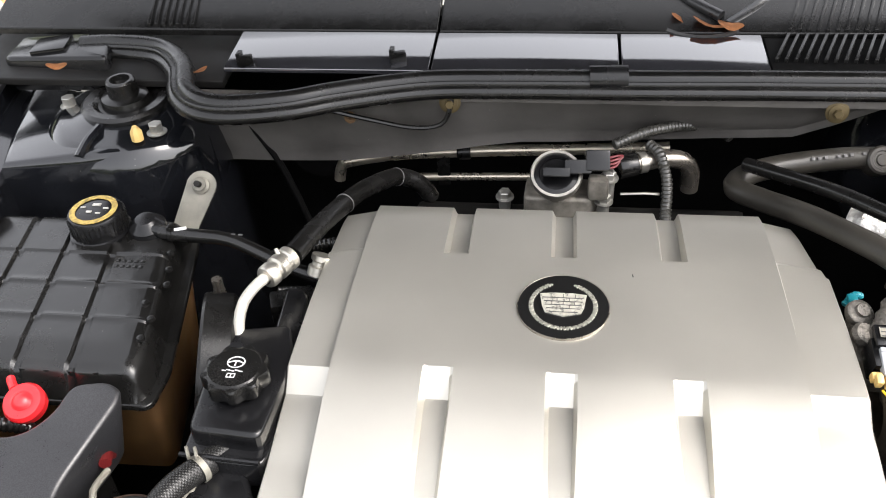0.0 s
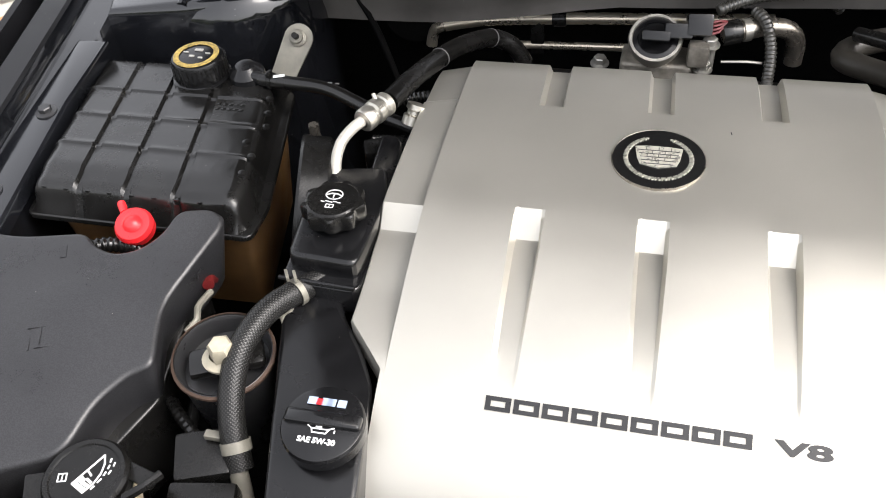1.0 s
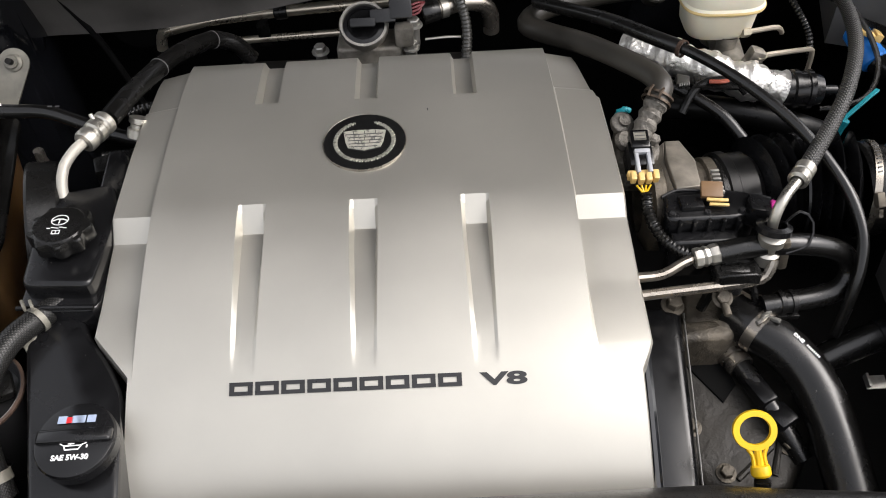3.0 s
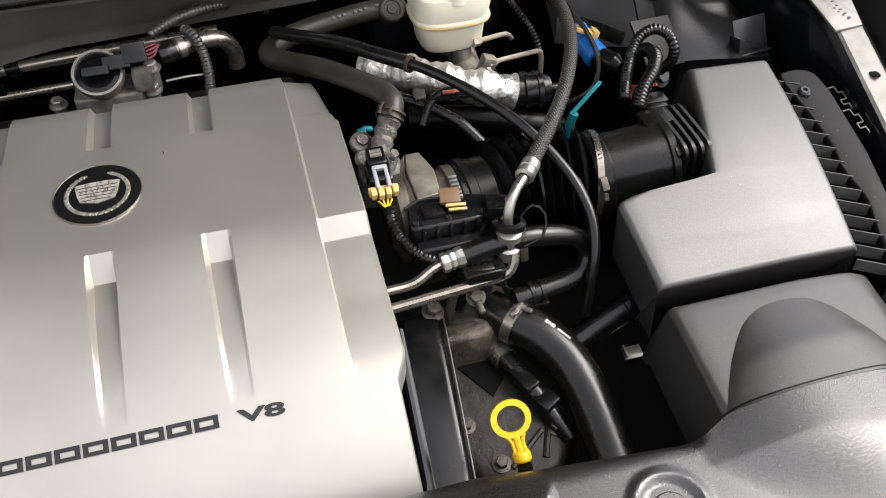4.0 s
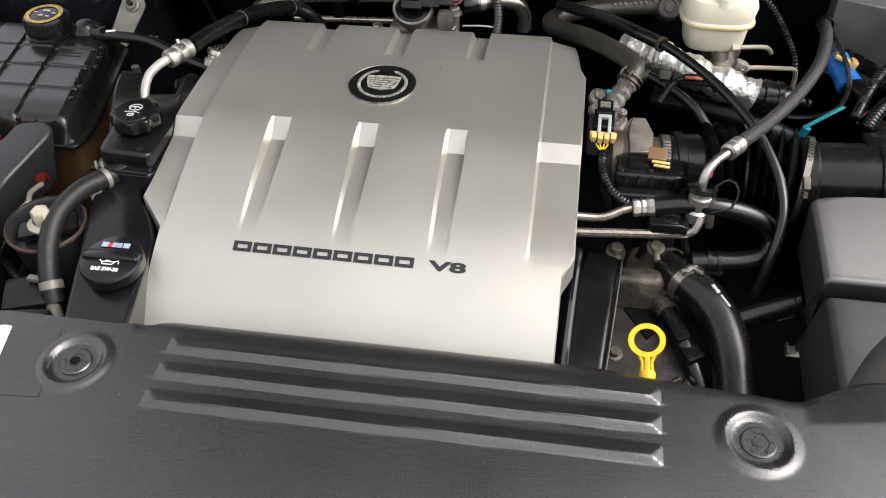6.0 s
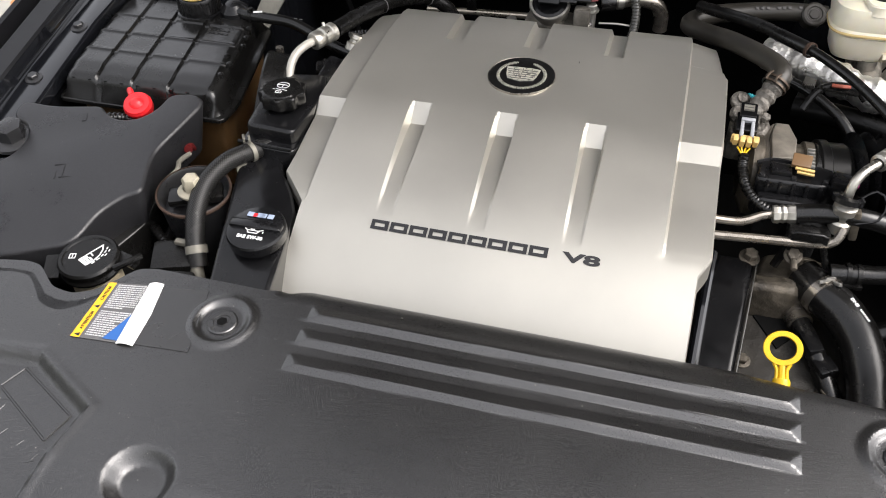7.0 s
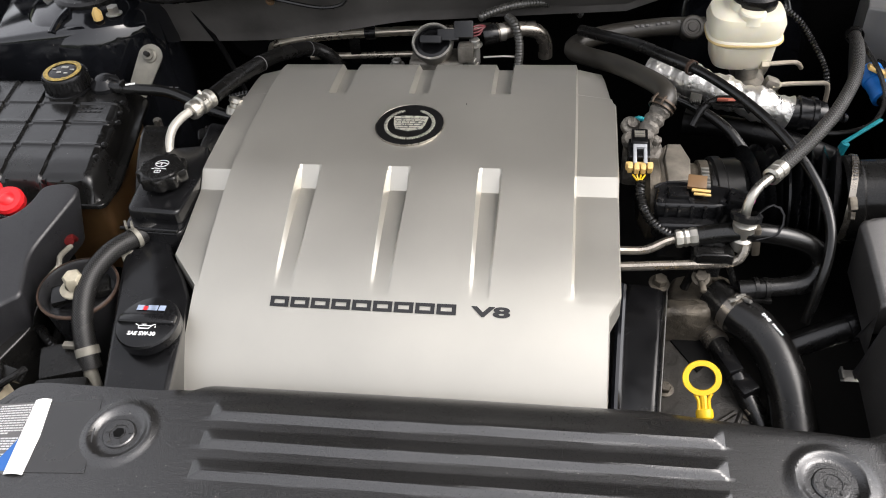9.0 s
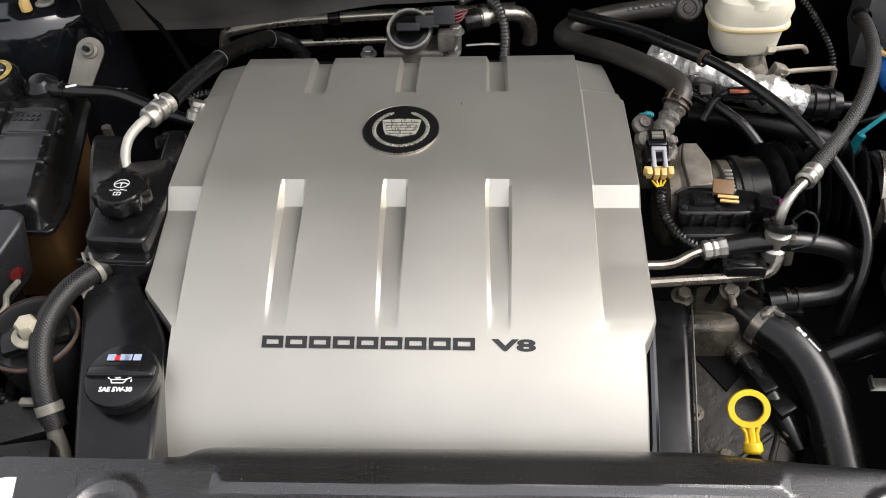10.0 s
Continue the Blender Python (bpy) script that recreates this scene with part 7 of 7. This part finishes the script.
def ink(bm, m, bars, h=0.0004):
    """Flat strokes (x0, y0, x1, y1, width) on a frame."""
    for x0, y0, x1, y1, w in bars:
        d = Vector((x1 - x0, y1 - y0))
        vv = box(B(), (0, 0, 0), (d.length + w * 0.5, w, h), 0)
        vv.transform(m @ pose((x0 + x1) / 2, (y0 + y1) / 2, 0, 0, 0, math.degrees(math.atan2(d.y, d.x))))
        me = bpy.data.meshes.new("ink")
        vv.to_mesh(me)
        vv.free()
        bm.from_mesh(me)
        bpy.data.meshes.remove(me)
    return bm


S = 0.001
fan = [(-9, -6, 14, 18, 1.5), (14, 18, 15.5, 10, 1.5), (15.5, 10, 14, 1, 1.5), (14, 1, 9, -8, 1.5), (9, -8, 1.5, -15, 1.5), (1.5, -15, -9, -6, 1.5),
       (-6.5, -6, 2.5, -12.5, 3.4), (-4, -3, 5, -9.5, 3.0), (-2, -0.5, 1, -3.5, 2.4), (3, -3, 7, -6.5, 2.4), (3, 4, 6, 0, 1.6)]
dots = [(20.5, 14, 20, 11, 1.4), (20, 8, 19, 5, 1.4), (18, 2, 16.5, -1, 1.4), (15, -4, 12.5, -7, 1.4), (10.5, -10, 8, -12.5, 1.4), (24, 10, 23.5, 7, 1.3), (22, 3, 20.5, 0, 1.3)]
book = [(-22, -3, -15, -3, 1), (-22, 4, -15, 4, 1), (-22, -3, -22, 4, 1), (-15, -3, -15, 4, 1), (-18.5, -3, -18.5, 4, 0.8)]
bm = ink(B(), wm, [tuple(v * S for v in b) for b in fan + dots + book])
part("symbol", bm, WHITE_INK, wf, "white washer symbol")
bm = B()
tube(bm, [(-0.500, 0.03, 0.842), (-0.487, 0.04, 0.846), (-0.478, 0.055, 0.845)], 0.004, 8)
box(bm, (-0.470, 0.10, 0.800), (0.05, 0.045, 0.03), 0.004, (10, 0, 20))
box(bm, (-0.455, 0.06, 0.795), (0.06, 0.03, 0.03), 0.004, (10, 0, 10))
solo("dark_module", bm, BLACK_SATIN, "black plastic module low beside the filler", "module")
bm = B()
tube(bm, [(-0.54, 0.165, 0.79), (-0.514, 0.14, 0.80), (-0.487, 0.119, 0.80), (-0.463, 0.10, 0.795), (-0.446, 0.085, 0.78), (-0.42, 0.05, 0.76)], 0.0065, 12, ribs=0.007, deep=0.0012)
solo("black_cable", bm, RUBBER, "black ribbed cable low beside the engine mount", "cable", angle=60)
bm = B()
tube(bm, [(-0.52, 0.20, 0.79), (-0.50, 0.13, 0.795), (-0.47, 0.06, 0.79), (-0.44, 0.0, 0.77)], 0.006, 10)
solo("black_cable", bm, RUBBER, "thin black cable low beside the engine mount", "cable", angle=60)

# ---- power steering reservoir ----
ps = thing("steering_reservoir", (-0.40, 0.32, 0.80), "black power steering reservoir with scalloped cap", "reservoir")
bm = B()
slab(bm, round_poly([(-0.435, 0.268), (-0.366, 0.264), (-0.360, 0.36), (-0.375, 0.41), (-0.43, 0.40), (-0.442, 0.34)], 0.010, 3), lambda x, y: 0.903 + 0.02 * (y - 0.3), 0.07, 0.005, 0.002)
slab(bm, round_poly([(-0.440, 0.252), (-0.362, 0.248), (-0.356, 0.34), (-0.446, 0.34)], 0.012, 3), lambda x, y: 0.882, 0.03, 0.003)
slab(bm, round_poly([(-0.392, 0.38), (-0.360, 0.37), (-0.372, 0.47), (-0.40, 0.48)], 0.012, 3), lambda x, y: 0.897, 0.03, 0.004)
part("body", bm, BLACK_GLOSS, ps, "glossy black box body")
bm = B()
tube(bm, [(-0.441, 0.254, 0.884), (-0.365, 0.250, 0.884)], 0.0025, 8)
part("lip", bm, BLACK_GLOSS, ps)
pc = Vector((-0.402, 0.322, 0.907))
bm = B()
rows = []
for r, h, w in ((0.024, 0, 0), (0.0285, 0.003, 0.0018), (0.0300, 0.006, 0.0024), (0.0300, 0.019, 0.0024), (0.0290, 0.0208, 0.0020), (0.0262, 0.0212, 0.0), (0.0245, 0.0226, 0.0), (0.0, 0.0228, 0)):
    if r == 0:
        rows.append([bm.verts.new(pc + Vector((0, 0, h)))])
        continue
    rows.append([bm.verts.new(pc + Vector(((r + w * math.cos(9 * a)) * math.cos(a), (r + w * math.cos(9 * a)) * math.sin(a), h))) for a in [2 * math.pi * k / 84 for k in range(84)]])
for a, b in zip(rows, rows[1:]):
    for k in range(84):
        j = (k + 1) % 84
        if len(b) == 1:
            bm.faces.new((a[k], a[j], b[0]))
        else:
            bm.faces.new((a[k], a[j], b[j], b[k]))
cap = part("cap", bm, BLACK_SATIN, ps, "scalloped black screw cap")
wheel = []
for k in range(20):
    a, b = 2 * math.pi * k / 20, 2 * math.pi * (k + 1) / 20
    wheel.append((9 * math.cos(a), 6 + 7.5 * math.sin(a), 9 * math.cos(b), 6 + 7.5 * math.sin(b), 1.6))
wheel += [(-8, 5, -2, 8, 1.8), (8, 5, 2, 8, 1.8), (0, 7, 0, 1, 1.6), (-3, 7.5, 3, 7.5, 3)]
wave = [(-11 + 4.4 * k, -6 + (k % 2), -7.5 + 4.4 * k, -6.5 + (k % 2), 1.5) for k in range(5)] + [(-4, -10, 4, -10, 1.2), (-4, -15, 4, -15, 1.2), (-4, -10, -4, -15, 1.2), (4, -10, 4, -15, 1.2), (0, -10, 0, -15, 1)]
bm = ink(B(), Matrix.Translation(pc + Vector((0, 0, 0.0232))), [tuple(v * S * (0.62 if i == 4 else 0.92) for i, v in enumerate(b)) for b in wheel + wave])
part("symbol", bm, WHITE_INK, cap, "white steering wheel symbol")

hs = thing("return_hose", (-0.44, 0.17, 0.80), "worn braided black return hose with spring clamps", "hose")
hp = [(-0.402, 0.272, 0.872), (-0.420, 0.250, 0.874), (-0.440, 0.218, 0.876), (-0.452, 0.178, 0.868), (-0.452, 0.145, 0.850), (-0.445, 0.118, 0.828), (-0.434, 0.095, 0.802)]
bm = B()
tube(bm, hp, 0.0122, 18)
part("hose", bm, BRAID_WORN, hs)
bm = B()
band(bm, [(-0.419, 0.251, 0.874), (-0.424, 0.243, 0.8745)], 0.0126, 0.006)
part("clamp", bm, STAINED, hs, "dull steel clamp")
for d in (0.0, 0.008):
    bm = B()
    box(bm, (-0.430 + d, 0.250, 0.892), (0.003, 0.012, 0.006), 0.0008, (0, 0, 30))
    part("clamp_ear", bm, STAINED, hs)
bm = B()
band(bm, [(-0.442, 0.112, 0.822), (-0.438, 0.104, 0.813)], 0.0126, 0.010)
box(bm, (-0.462, 0.112, 0.822), (0.016, 0.008, 0.006), 0.001)
part("clamp", bm, STAINED, hs, "dull steel clamp")
bm = B()
tube(bm, [(-0.438, 0.097, 0.806), (-0.428, 0.078, 0.780), (-0.420, 0.05, 0.76)], 0.0085, 12)
part("pipe", bm, STAINED, hs, "steel pipe end")
bm = B()
tube(bm, [(-0.408, 0.265, 0.862), (-0.414, 0.235, 0.850), (-0.420, 0.205, 0.835)], 0.007, 10, ribs=0.005, deep=0.001)
solo("short_conduit", bm, RUBBER, "short black conduit behind the return hose", "conduit", angle=60)
bm = B()
box(bm, (-0.425, 0.225, 0.858), (0.016, 0.05, 0.008), 0.003, (25, 0, 35))
solo("pale_bracket", bm, STAINED, "pale stained bracket under the steering reservoir", "bracket")

# engine mount
em = thing("engine_mount", (-0.468, 0.165, 0.74), "round black engine mount with pale bolt and rusty rim", "engine mount")
mc_ = Vector((-0.478, 0.186, 0.80))
bm = B()
lathe(bm, [(0.038, -0.07), (0.042, 0.0), (0.046, 0.044), (0.048, 0.048), (0.045, 0.050), (0.042, 0.046), (0.040, 0.03), (0.0, 0.03)], mc_, (0.05, -0.1, 1), 40)
part("can", bm, BODY_DUSTY, em, "dusty black can")
bm = B()
lathe(bm, [(0.0465, 0.0455), (0.0488, 0.047), (0.0485, 0.0495), (0.0460, 0.0505)], mc_, (0.05, -0.1, 1), 40)
part("rim", bm, RUST, em, "rusty rim")
bm = B()
box(bm, (mc_.x + 0.004, mc_.y - 0.004, mc_.z + 0.042), (0.07, 0.03, 0.012), 0.005, (6, 0, 25))
part("arm", bm, RUBBER, em, "black rubber arm")
bm = B()
lathe(bm, [(0, 0), (0.019, 0), (0.019, 0.003), (0.014, 0.006), (0.012, 0.008)], mc_ + Vector((0.010, -0.014, 0.056)), (0.05, -0.15, 1), 24, (1.1, 0.9))
lathe(bm, [(0.0125, 0.004), (0.0118, 0.022), (0.0095, 0.025), (0, 0.025)], mc_ + Vector((0.010, -0.014, 0.056)), (0.05, -0.15, 1), 6)
part("bolt", bm, PALE, em, "pale hex bolt with flange")
bm = B()
tube(bm, [(-0.523, 0.258, 0.846), (-0.524, 0.244, 0.849), (-0.525, 0.232, 0.849), (-0.521, 0.220, 0.846), (-0.527, 0.206, 0.842)], 0.0035, 8)
solo("earth_lug", bm, STAINED, "pale cable lug behind the engine mount", "lug")
bm = B()
tube(bm, [(-0.535, 0.284, 0.836), (-0.533, 0.275, 0.846), (-0.528, 0.264, 0.848)], 0.006, 10)
solo("red_boot", bm, DARK_RED, "small dark red cable boot above the lug", "boot")

# cam cover with oil filler
oc = thing("oil_filler", (-0.37, 0.12, 0.74), "black cam cover with twist-off oil filler cap", "oil filler")
oz = lambda x, y: 0.852 + 0.10 * (y - 0.11) - 0.22 * max(0, 0.06 - y)
bm = B()
slab(bm, round_poly([(-0.376, 0.0), (-0.304, 0.0), (-0.326, 0.165), (-0.345, 0.200), (-0.372, 0.235), (-0.385, 0.262), (-0.418, 0.265), (-0.434, 0.232)], 0.010, 3), oz, 0.12, 0.006, 0.004, 3)
part("cam_cover", bm, BLACK_GLOSS, oc, "glossy black cam cover", 45)
on = Vector((-0.02, -0.12, 1)).normalized()
oo = Vector((-0.352, 0.113, 0.857))
bm = B()
lathe(bm, [(0.030, -0.006), (0.0355, -0.002), (0.036, 0.010), (0.0345, 0.0125), (0.0335, 0.013), (0, 0.0135)], oo, on, 44)
capo = part("cap", bm, BLACK_GLOSS, oc, "round black oil cap")
om = Matrix((Vector((1, 0, 0.02)).normalized(), on.cross(Vector((1, 0, 0.02)).normalized()), on)).transposed().to_4x4()
om.translation = oo
vv = B()
slab(vv, round_poly([(-0.0335, -0.004), (0.0335, -0.004), (0.0335, 0.009), (-0.0335, 0.009)], 0.003, 3), lambda x, y: 0.0235 - 6 * x * x, 0.012, 0.0025)
vv.transform(om)
part("grip", vv, BLACK_GLOSS, capo, "raised grip bar")
bm = B()
icon = [(-8, -14, 8, -14, 1.6), (-8, -14, -10, -9, 1.4), (-10, -9, 9, -9, 1.4), (8, -14, 12, -8, 1.4), (9, -9, 17, -6, 1.4), (-10, -9, -15, -6, 1.2), (-2, -9, -2, -6.5, 1.2), (-5, -6.5, 2, -6.5, 1.2), (18, -9, 18, -12, 1.6)]
ink(bm, om @ pose(0, 0, 0.0142), [tuple(v * S * 0.72 for v in b) for b in icon])
letters(bm, "SAE 5W-30", 0.0068, om @ pose(0, -0.0195, 0.0142), 1.0, 0.0002)
part("mark", bm, WHITE_INK, capo, "white oil can symbol and SAE 5W-30")
bm = B()
bars = [(-16, 4.6), (-3.6, 3.4), (0.8, 1.8), (3.2, 1.8), (10.0, 4.2)]
ink(bm, om @ pose(0, 0, 0.0142), [(x * S, 0.0185, (x + w) * S, 0.0185, 0.0070) for x, w in bars])
part("brand_bars", bm, BAR_PALE, capo, "plain pale blue-white bars")
bm = ink(B(), om @ pose(0, 0, 0.0142), [(-0.0088, 0.0180, -0.0058, 0.0180, 0.0055)])
part("brand_bar", bm, RED, capo, "plain red bar")

# air-conditioning line with ferrule
al = thing("suction_line", (-0.40, 0.55, 0.84), "black insulated line with bright ferrule and bare elbow", "hose")
bm = B()
tube(bm, [(-0.392, 0.490, 0.930), (-0.380, 0.545, 0.925), (-0.362, 0.615, 0.914), (-0.345, 0.670, 0.901), (-0.320, 0.728, 0.880), (-0.295, 0.748, 0.858), (-0.280, 0.755, 0.83)], 0.0118, 18)
part("sleeve", bm, RUBBER, al, "matt black insulated sleeve")
for a, b in (((-0.363, 0.612, 0.9145), (-0.362, 0.616, 0.914)), ((-0.3215, 0.726, 0.881), (-0.3205, 0.728, 0.880))):
    bm = B()
    band(bm, [a, b], 0.0119, 0.0020, 0.0005)
    part("stripe", bm, LABEL_GREY, al, "thin pale stripe")
bm = B()
lathe(bm, [(0.007, -0.004), (0.0118, -0.003), (0.0132, 0.0), (0.0132, 0.008), (0.0110, 0.010), (0.0110, 0.013), (0.0136, 0.015), (0.0136, 0.023), (0.0120, 0.025), (0.0120, 0.028), (0.0136, 0.030), (0.0136, 0.037), (0.0118, 0.039)], (-0.409, 0.454, 0.929), (0.4, 0.9, 0.02), 28)
part("ferrule", bm, ALU, al, "bright aluminium ferrule")
bm = B()
tube(bm, [(-0.405, 0.462, 0.929), (-0.416, 0.442, 0.929), (-0.426, 0.420, 0.922), (-0.428, 0.402, 0.908), (-0.424, 0.385, 0.892), (-0.42, 0.376, 0.87)], 0.0060, 14)
part("elbow", bm, PALE_PIPE, al, "bare aluminium elbow")
bm = B()
lathe(bm, [(0.0026, 0), (0.0026, 0.008), (0.002, 0.009), (0, 0.009)], (-0.402, 0.478, 0.938), (-0.4, 0.4, 1), 10)
part("valve_stem", bm, ALU, al, "small valve stem")
bm = B()
lathe(bm, [(0, -0.02), (0.078, -0.02), (0.082, -0.016), (0.082, 0.012), (0.080, 0.015), (0.075, 0.014), (0.07, 0.002), (0.02, 0.002), (0, 0.01)], (-0.470, 0.405, 0.838), (-0.92, -0.25, 0.22), 56)
solo("idler_pulley", bm, BLACK_SATIN, "smooth black pulley rim behind the steering reservoir", "pulley")
bm = B()
lathe(bm, [(0.006, 0), (0.008, 0.01), (0.006, 0.016), (0.006, 0.03), (0, 0.03)], (-0.487, 0.492, 0.86), (0, 0, 1), 12)
solo("charge_port", bm, STEEL, "small steel port beside the tank", "valve")
bm = B()
tube(bm, [(-0.40, 0.560, 0.885), (-0.375, 0.568, 0.888), (-0.35, 0.575, 0.885)], 0.0075, 12, ribs=0.005, deep=0.0018)
solo("loom_conduit", bm, RUBBER, "black corrugated loom beside the engine cover", "conduit", group="looms", angle=60)
bm = B()
tube(bm, [(-0.42, 0.50, 0.87), (-0.395, 0.50, 0.872), (-0.37, 0.505, 0.868)], 0.006, 12, ribs=0.005, deep=0.0015)
solo("loom_conduit", bm, RUBBER, "black corrugated loom beside the engine cover", "conduit", group="looms", angle=60)
bm = B()
lathe(bm, [(0.010, 0), (0.012, 0.002), (0.012, 0.012), (0.009, 0.014), (0.009, 0.018), (0.0115, 0.02), (0.0115, 0.026), (0, 0.027)], (-0.372, 0.500, 0.893), (0.3, 0.5, 1), 18)
part("line_cap", bm, ALU, al, "bright ribbed cap")
bm = B()
box(bm, (-0.40, 0.485, 0.862), (0.05, 0.03, 0.03), 0.005, (0, 0, 20))
box(bm, (-0.38, 0.47, 0.875), (0.02, 0.016, 0.016), 0.003, (0, 10, 0))
solo("dark_connector", bm, BLACK_SATIN, "black wiring connectors beside the engine cover", "connector")

# ---- behind the engine: rails and valve ----
rail = thing("coolant_rail", (-0.2, 0.85, 0.79), "dull steel pipes running behind the engine", "pipe")
bm = B()
tube(bm, [(-0.437, 0.855, 0.79), (-0.432, 0.855, 0.812), (-0.418, 0.853, 0.823), (-0.35, 0.851, 0.838), (-0.24, 0.850, 0.848), (-0.1, 0.850, 0.855), (0.045, 0.850, 0.862)], 0.0085, 14)
part("upper_pipe", bm, WARM_STEEL, rail)
bm = B()
tube(bm, [(-0.36, 0.85, 0.800), (-0.25, 0.85, 0.804), (-0.13, 0.85, 0.808)], 0.0058, 12)
part("lower_pipe", bm, WARM_STEEL, rail)
bm = B()
lathe(bm, [(0.010, -0.01), (0.0115, -0.008), (0.0115, 0.008), (0.010, 0.01)], (-0.244, 0.850, 0.8475), (1, 0, 0.06), 18)
box(bm, (-0.275, 0.852, 0.815), (0.02, 0.012, 0.05), 0.003)
part("saddle", bm, RUBBER, rail, "black rubber saddle")

egr = thing("exhaust_valve", (-0.11, 0.72, 0.84), "silver-rimmed round valve with black plug and wires", "valve")
en = Vector((0.0, -0.55, 0.83)).normalized()
ec = Vector((-0.111, 0.712, 0.898))
bm = B()
lathe(bm, [(0.027, -0.045), (0.027, -0.004), (0.0325, -0.002), (0.0335, 0.006), (0.032, 0.010), (0.0285, 0.010), (0.0275, 0.004), (0, 0.003)], ec, en, 40)
part("housing", bm, ALU, egr, "bright machined rim")
bm = B()
lathe(bm, [(0.0282, 0.003), (0.0278, 0.0075), (0.022, 0.0085), (0.021, 0.0065), (0, 0.0065)], ec, en, 36)
part("cap", bm, BLACK_GLOSS, egr, "recessed black cap")
bm = B()
box(bm, ec + en * 0.012, (0.034, 0.032, 0.012), 0.003, (-34, 0, 0))
box(bm, ec + Vector((0.026, -0.002, 0.016)), (0.034, 0.022, 0.018), 0.003, (-34, 0, 4))
box(bm, ec + Vector((0.050, 0.004, 0.022)), (0.030, 0.026, 0.026), 0.003, (-34, 0, 4))
part("plug", bm, BLACK_GLOSS, egr, "black plug")
bm = B()
for k in range(4):
    tube(bm, [ec + Vector((0.064, 0.0, 0.014 + 0.005 * k)), ec + Vector((0.074, 0.004, 0.015 + 0.005 * k)), ec + Vector((0.082, 0.014, 0.024))], 0.0016, 6)
part("wire", bm, material("magenta_wire", (0.16, 0.025, 0.03), 0.5), egr, "reddish wires")
bm = B()
slab(bm, round_poly([(-0.152, 0.70), (-0.06, 0.70), (-0.055, 0.75), (-0.15, 0.755)], 0.012, 3), lambda x, y: 0.872, 0.05, 0.006)
box(bm, (-0.058, 0.705, 0.888), (0.026, 0.022, 0.03), 0.006)
part("base", bm, CAST_BRIGHT, egr, "pale cast base")
for p in ((-0.178, 0.738, 0.846), (-0.050, 0.706, 0.866), (-0.045, 0.715, 0.895)):
    bm = B()
    lathe(bm, [(0.008, -0.03), (0.008, 0)], p, (0, 0, 1), 14)
    hexbolt(bm, p, 0.0085, (0, -0.1, 1), 1.45, 0.011)
    part("bolt", bm, ZINC, egr, "bright flange bolt")
pipe = thing("valve_pipe", (0.02, 0.75, 0.84), "polished steel pipe with clamp beside the valve", "pipe")
bm = B()
tube(bm, [(-0.030, 0.728, 0.905), (-0.005, 0.737, 0.906), (0.025, 0.748, 0.906), (0.050, 0.757, 0.898), (0.062, 0.762, 0.880), (0.064, 0.765, 0.85)], 0.0118, 16)
part("bend", bm, STEEL, pipe)
bm = B()
lathe(bm, [(0.0145, 0), (0.0155, 0.002), (0.0155, 0.022), (0.0145, 0.024)], (-0.034, 0.726, 0.905), (1, 0.35, 0.04), 22)
part("rubber_sleeve", bm, RUBBER, pipe, "black rubber sleeve")
bm = B()
band(bm, [(-0.006, 0.7365, 0.906), (-0.002, 0.738, 0.906)], 0.0122, 0.010, 0.0016)
part("clamp", bm, ALU, pipe, "steel band clamp")
for pts, r in (([(0.004, 0.752, 0.925), (0.016, 0.735, 0.922), (0.024, 0.715, 0.905), (0.026, 0.695, 0.888), (0.024, 0.672, 0.872), (0.024, 0.64, 0.86)], 0.0075),
               ([(-0.04, 0.742, 0.928), (-0.01, 0.758, 0.934), (0.02, 0.775, 0.934), (0.06, 0.80, 0.926), (0.10, 0.825, 0.905), (0.12, 0.835, 0.89)], 0.0075)):
    bm = B()
    tube(bm, pts, r, 12, ribs=0.0055, deep=0.0016)
    solo("wiring_conduit", bm, CONDUIT, "black corrugated conduit rising behind the engine cover", "conduit", group="conduits", angle=60)
bm = B()
tube(bm, [(-0.03, 0.70, 0.882), (0.0, 0.70, 0.884), (0.018, 0.702, 0.882)], 0.0018, 6)
solo("retaining_wire", bm, ALU, "thin bright retaining wire", "wire")
bm = B()
lathe(bm, [(0, 0), (0.045, 0.005), (0.05, 0.02), (0.05, 0.06)], (-0.47, 0.87, 0.83), (0, 1, -0.1), 28)
tube(bm, [(-0.535, 0.79, 0.92), (-0.51, 0.80, 0.86), (-0.49, 0.80, 0.80), (-0.47, 0.80, 0.72)], 0.005, 8)
solo("heater_grommet", bm, SHADE_BLACK, "black round grommet on the firewall", "grommet")
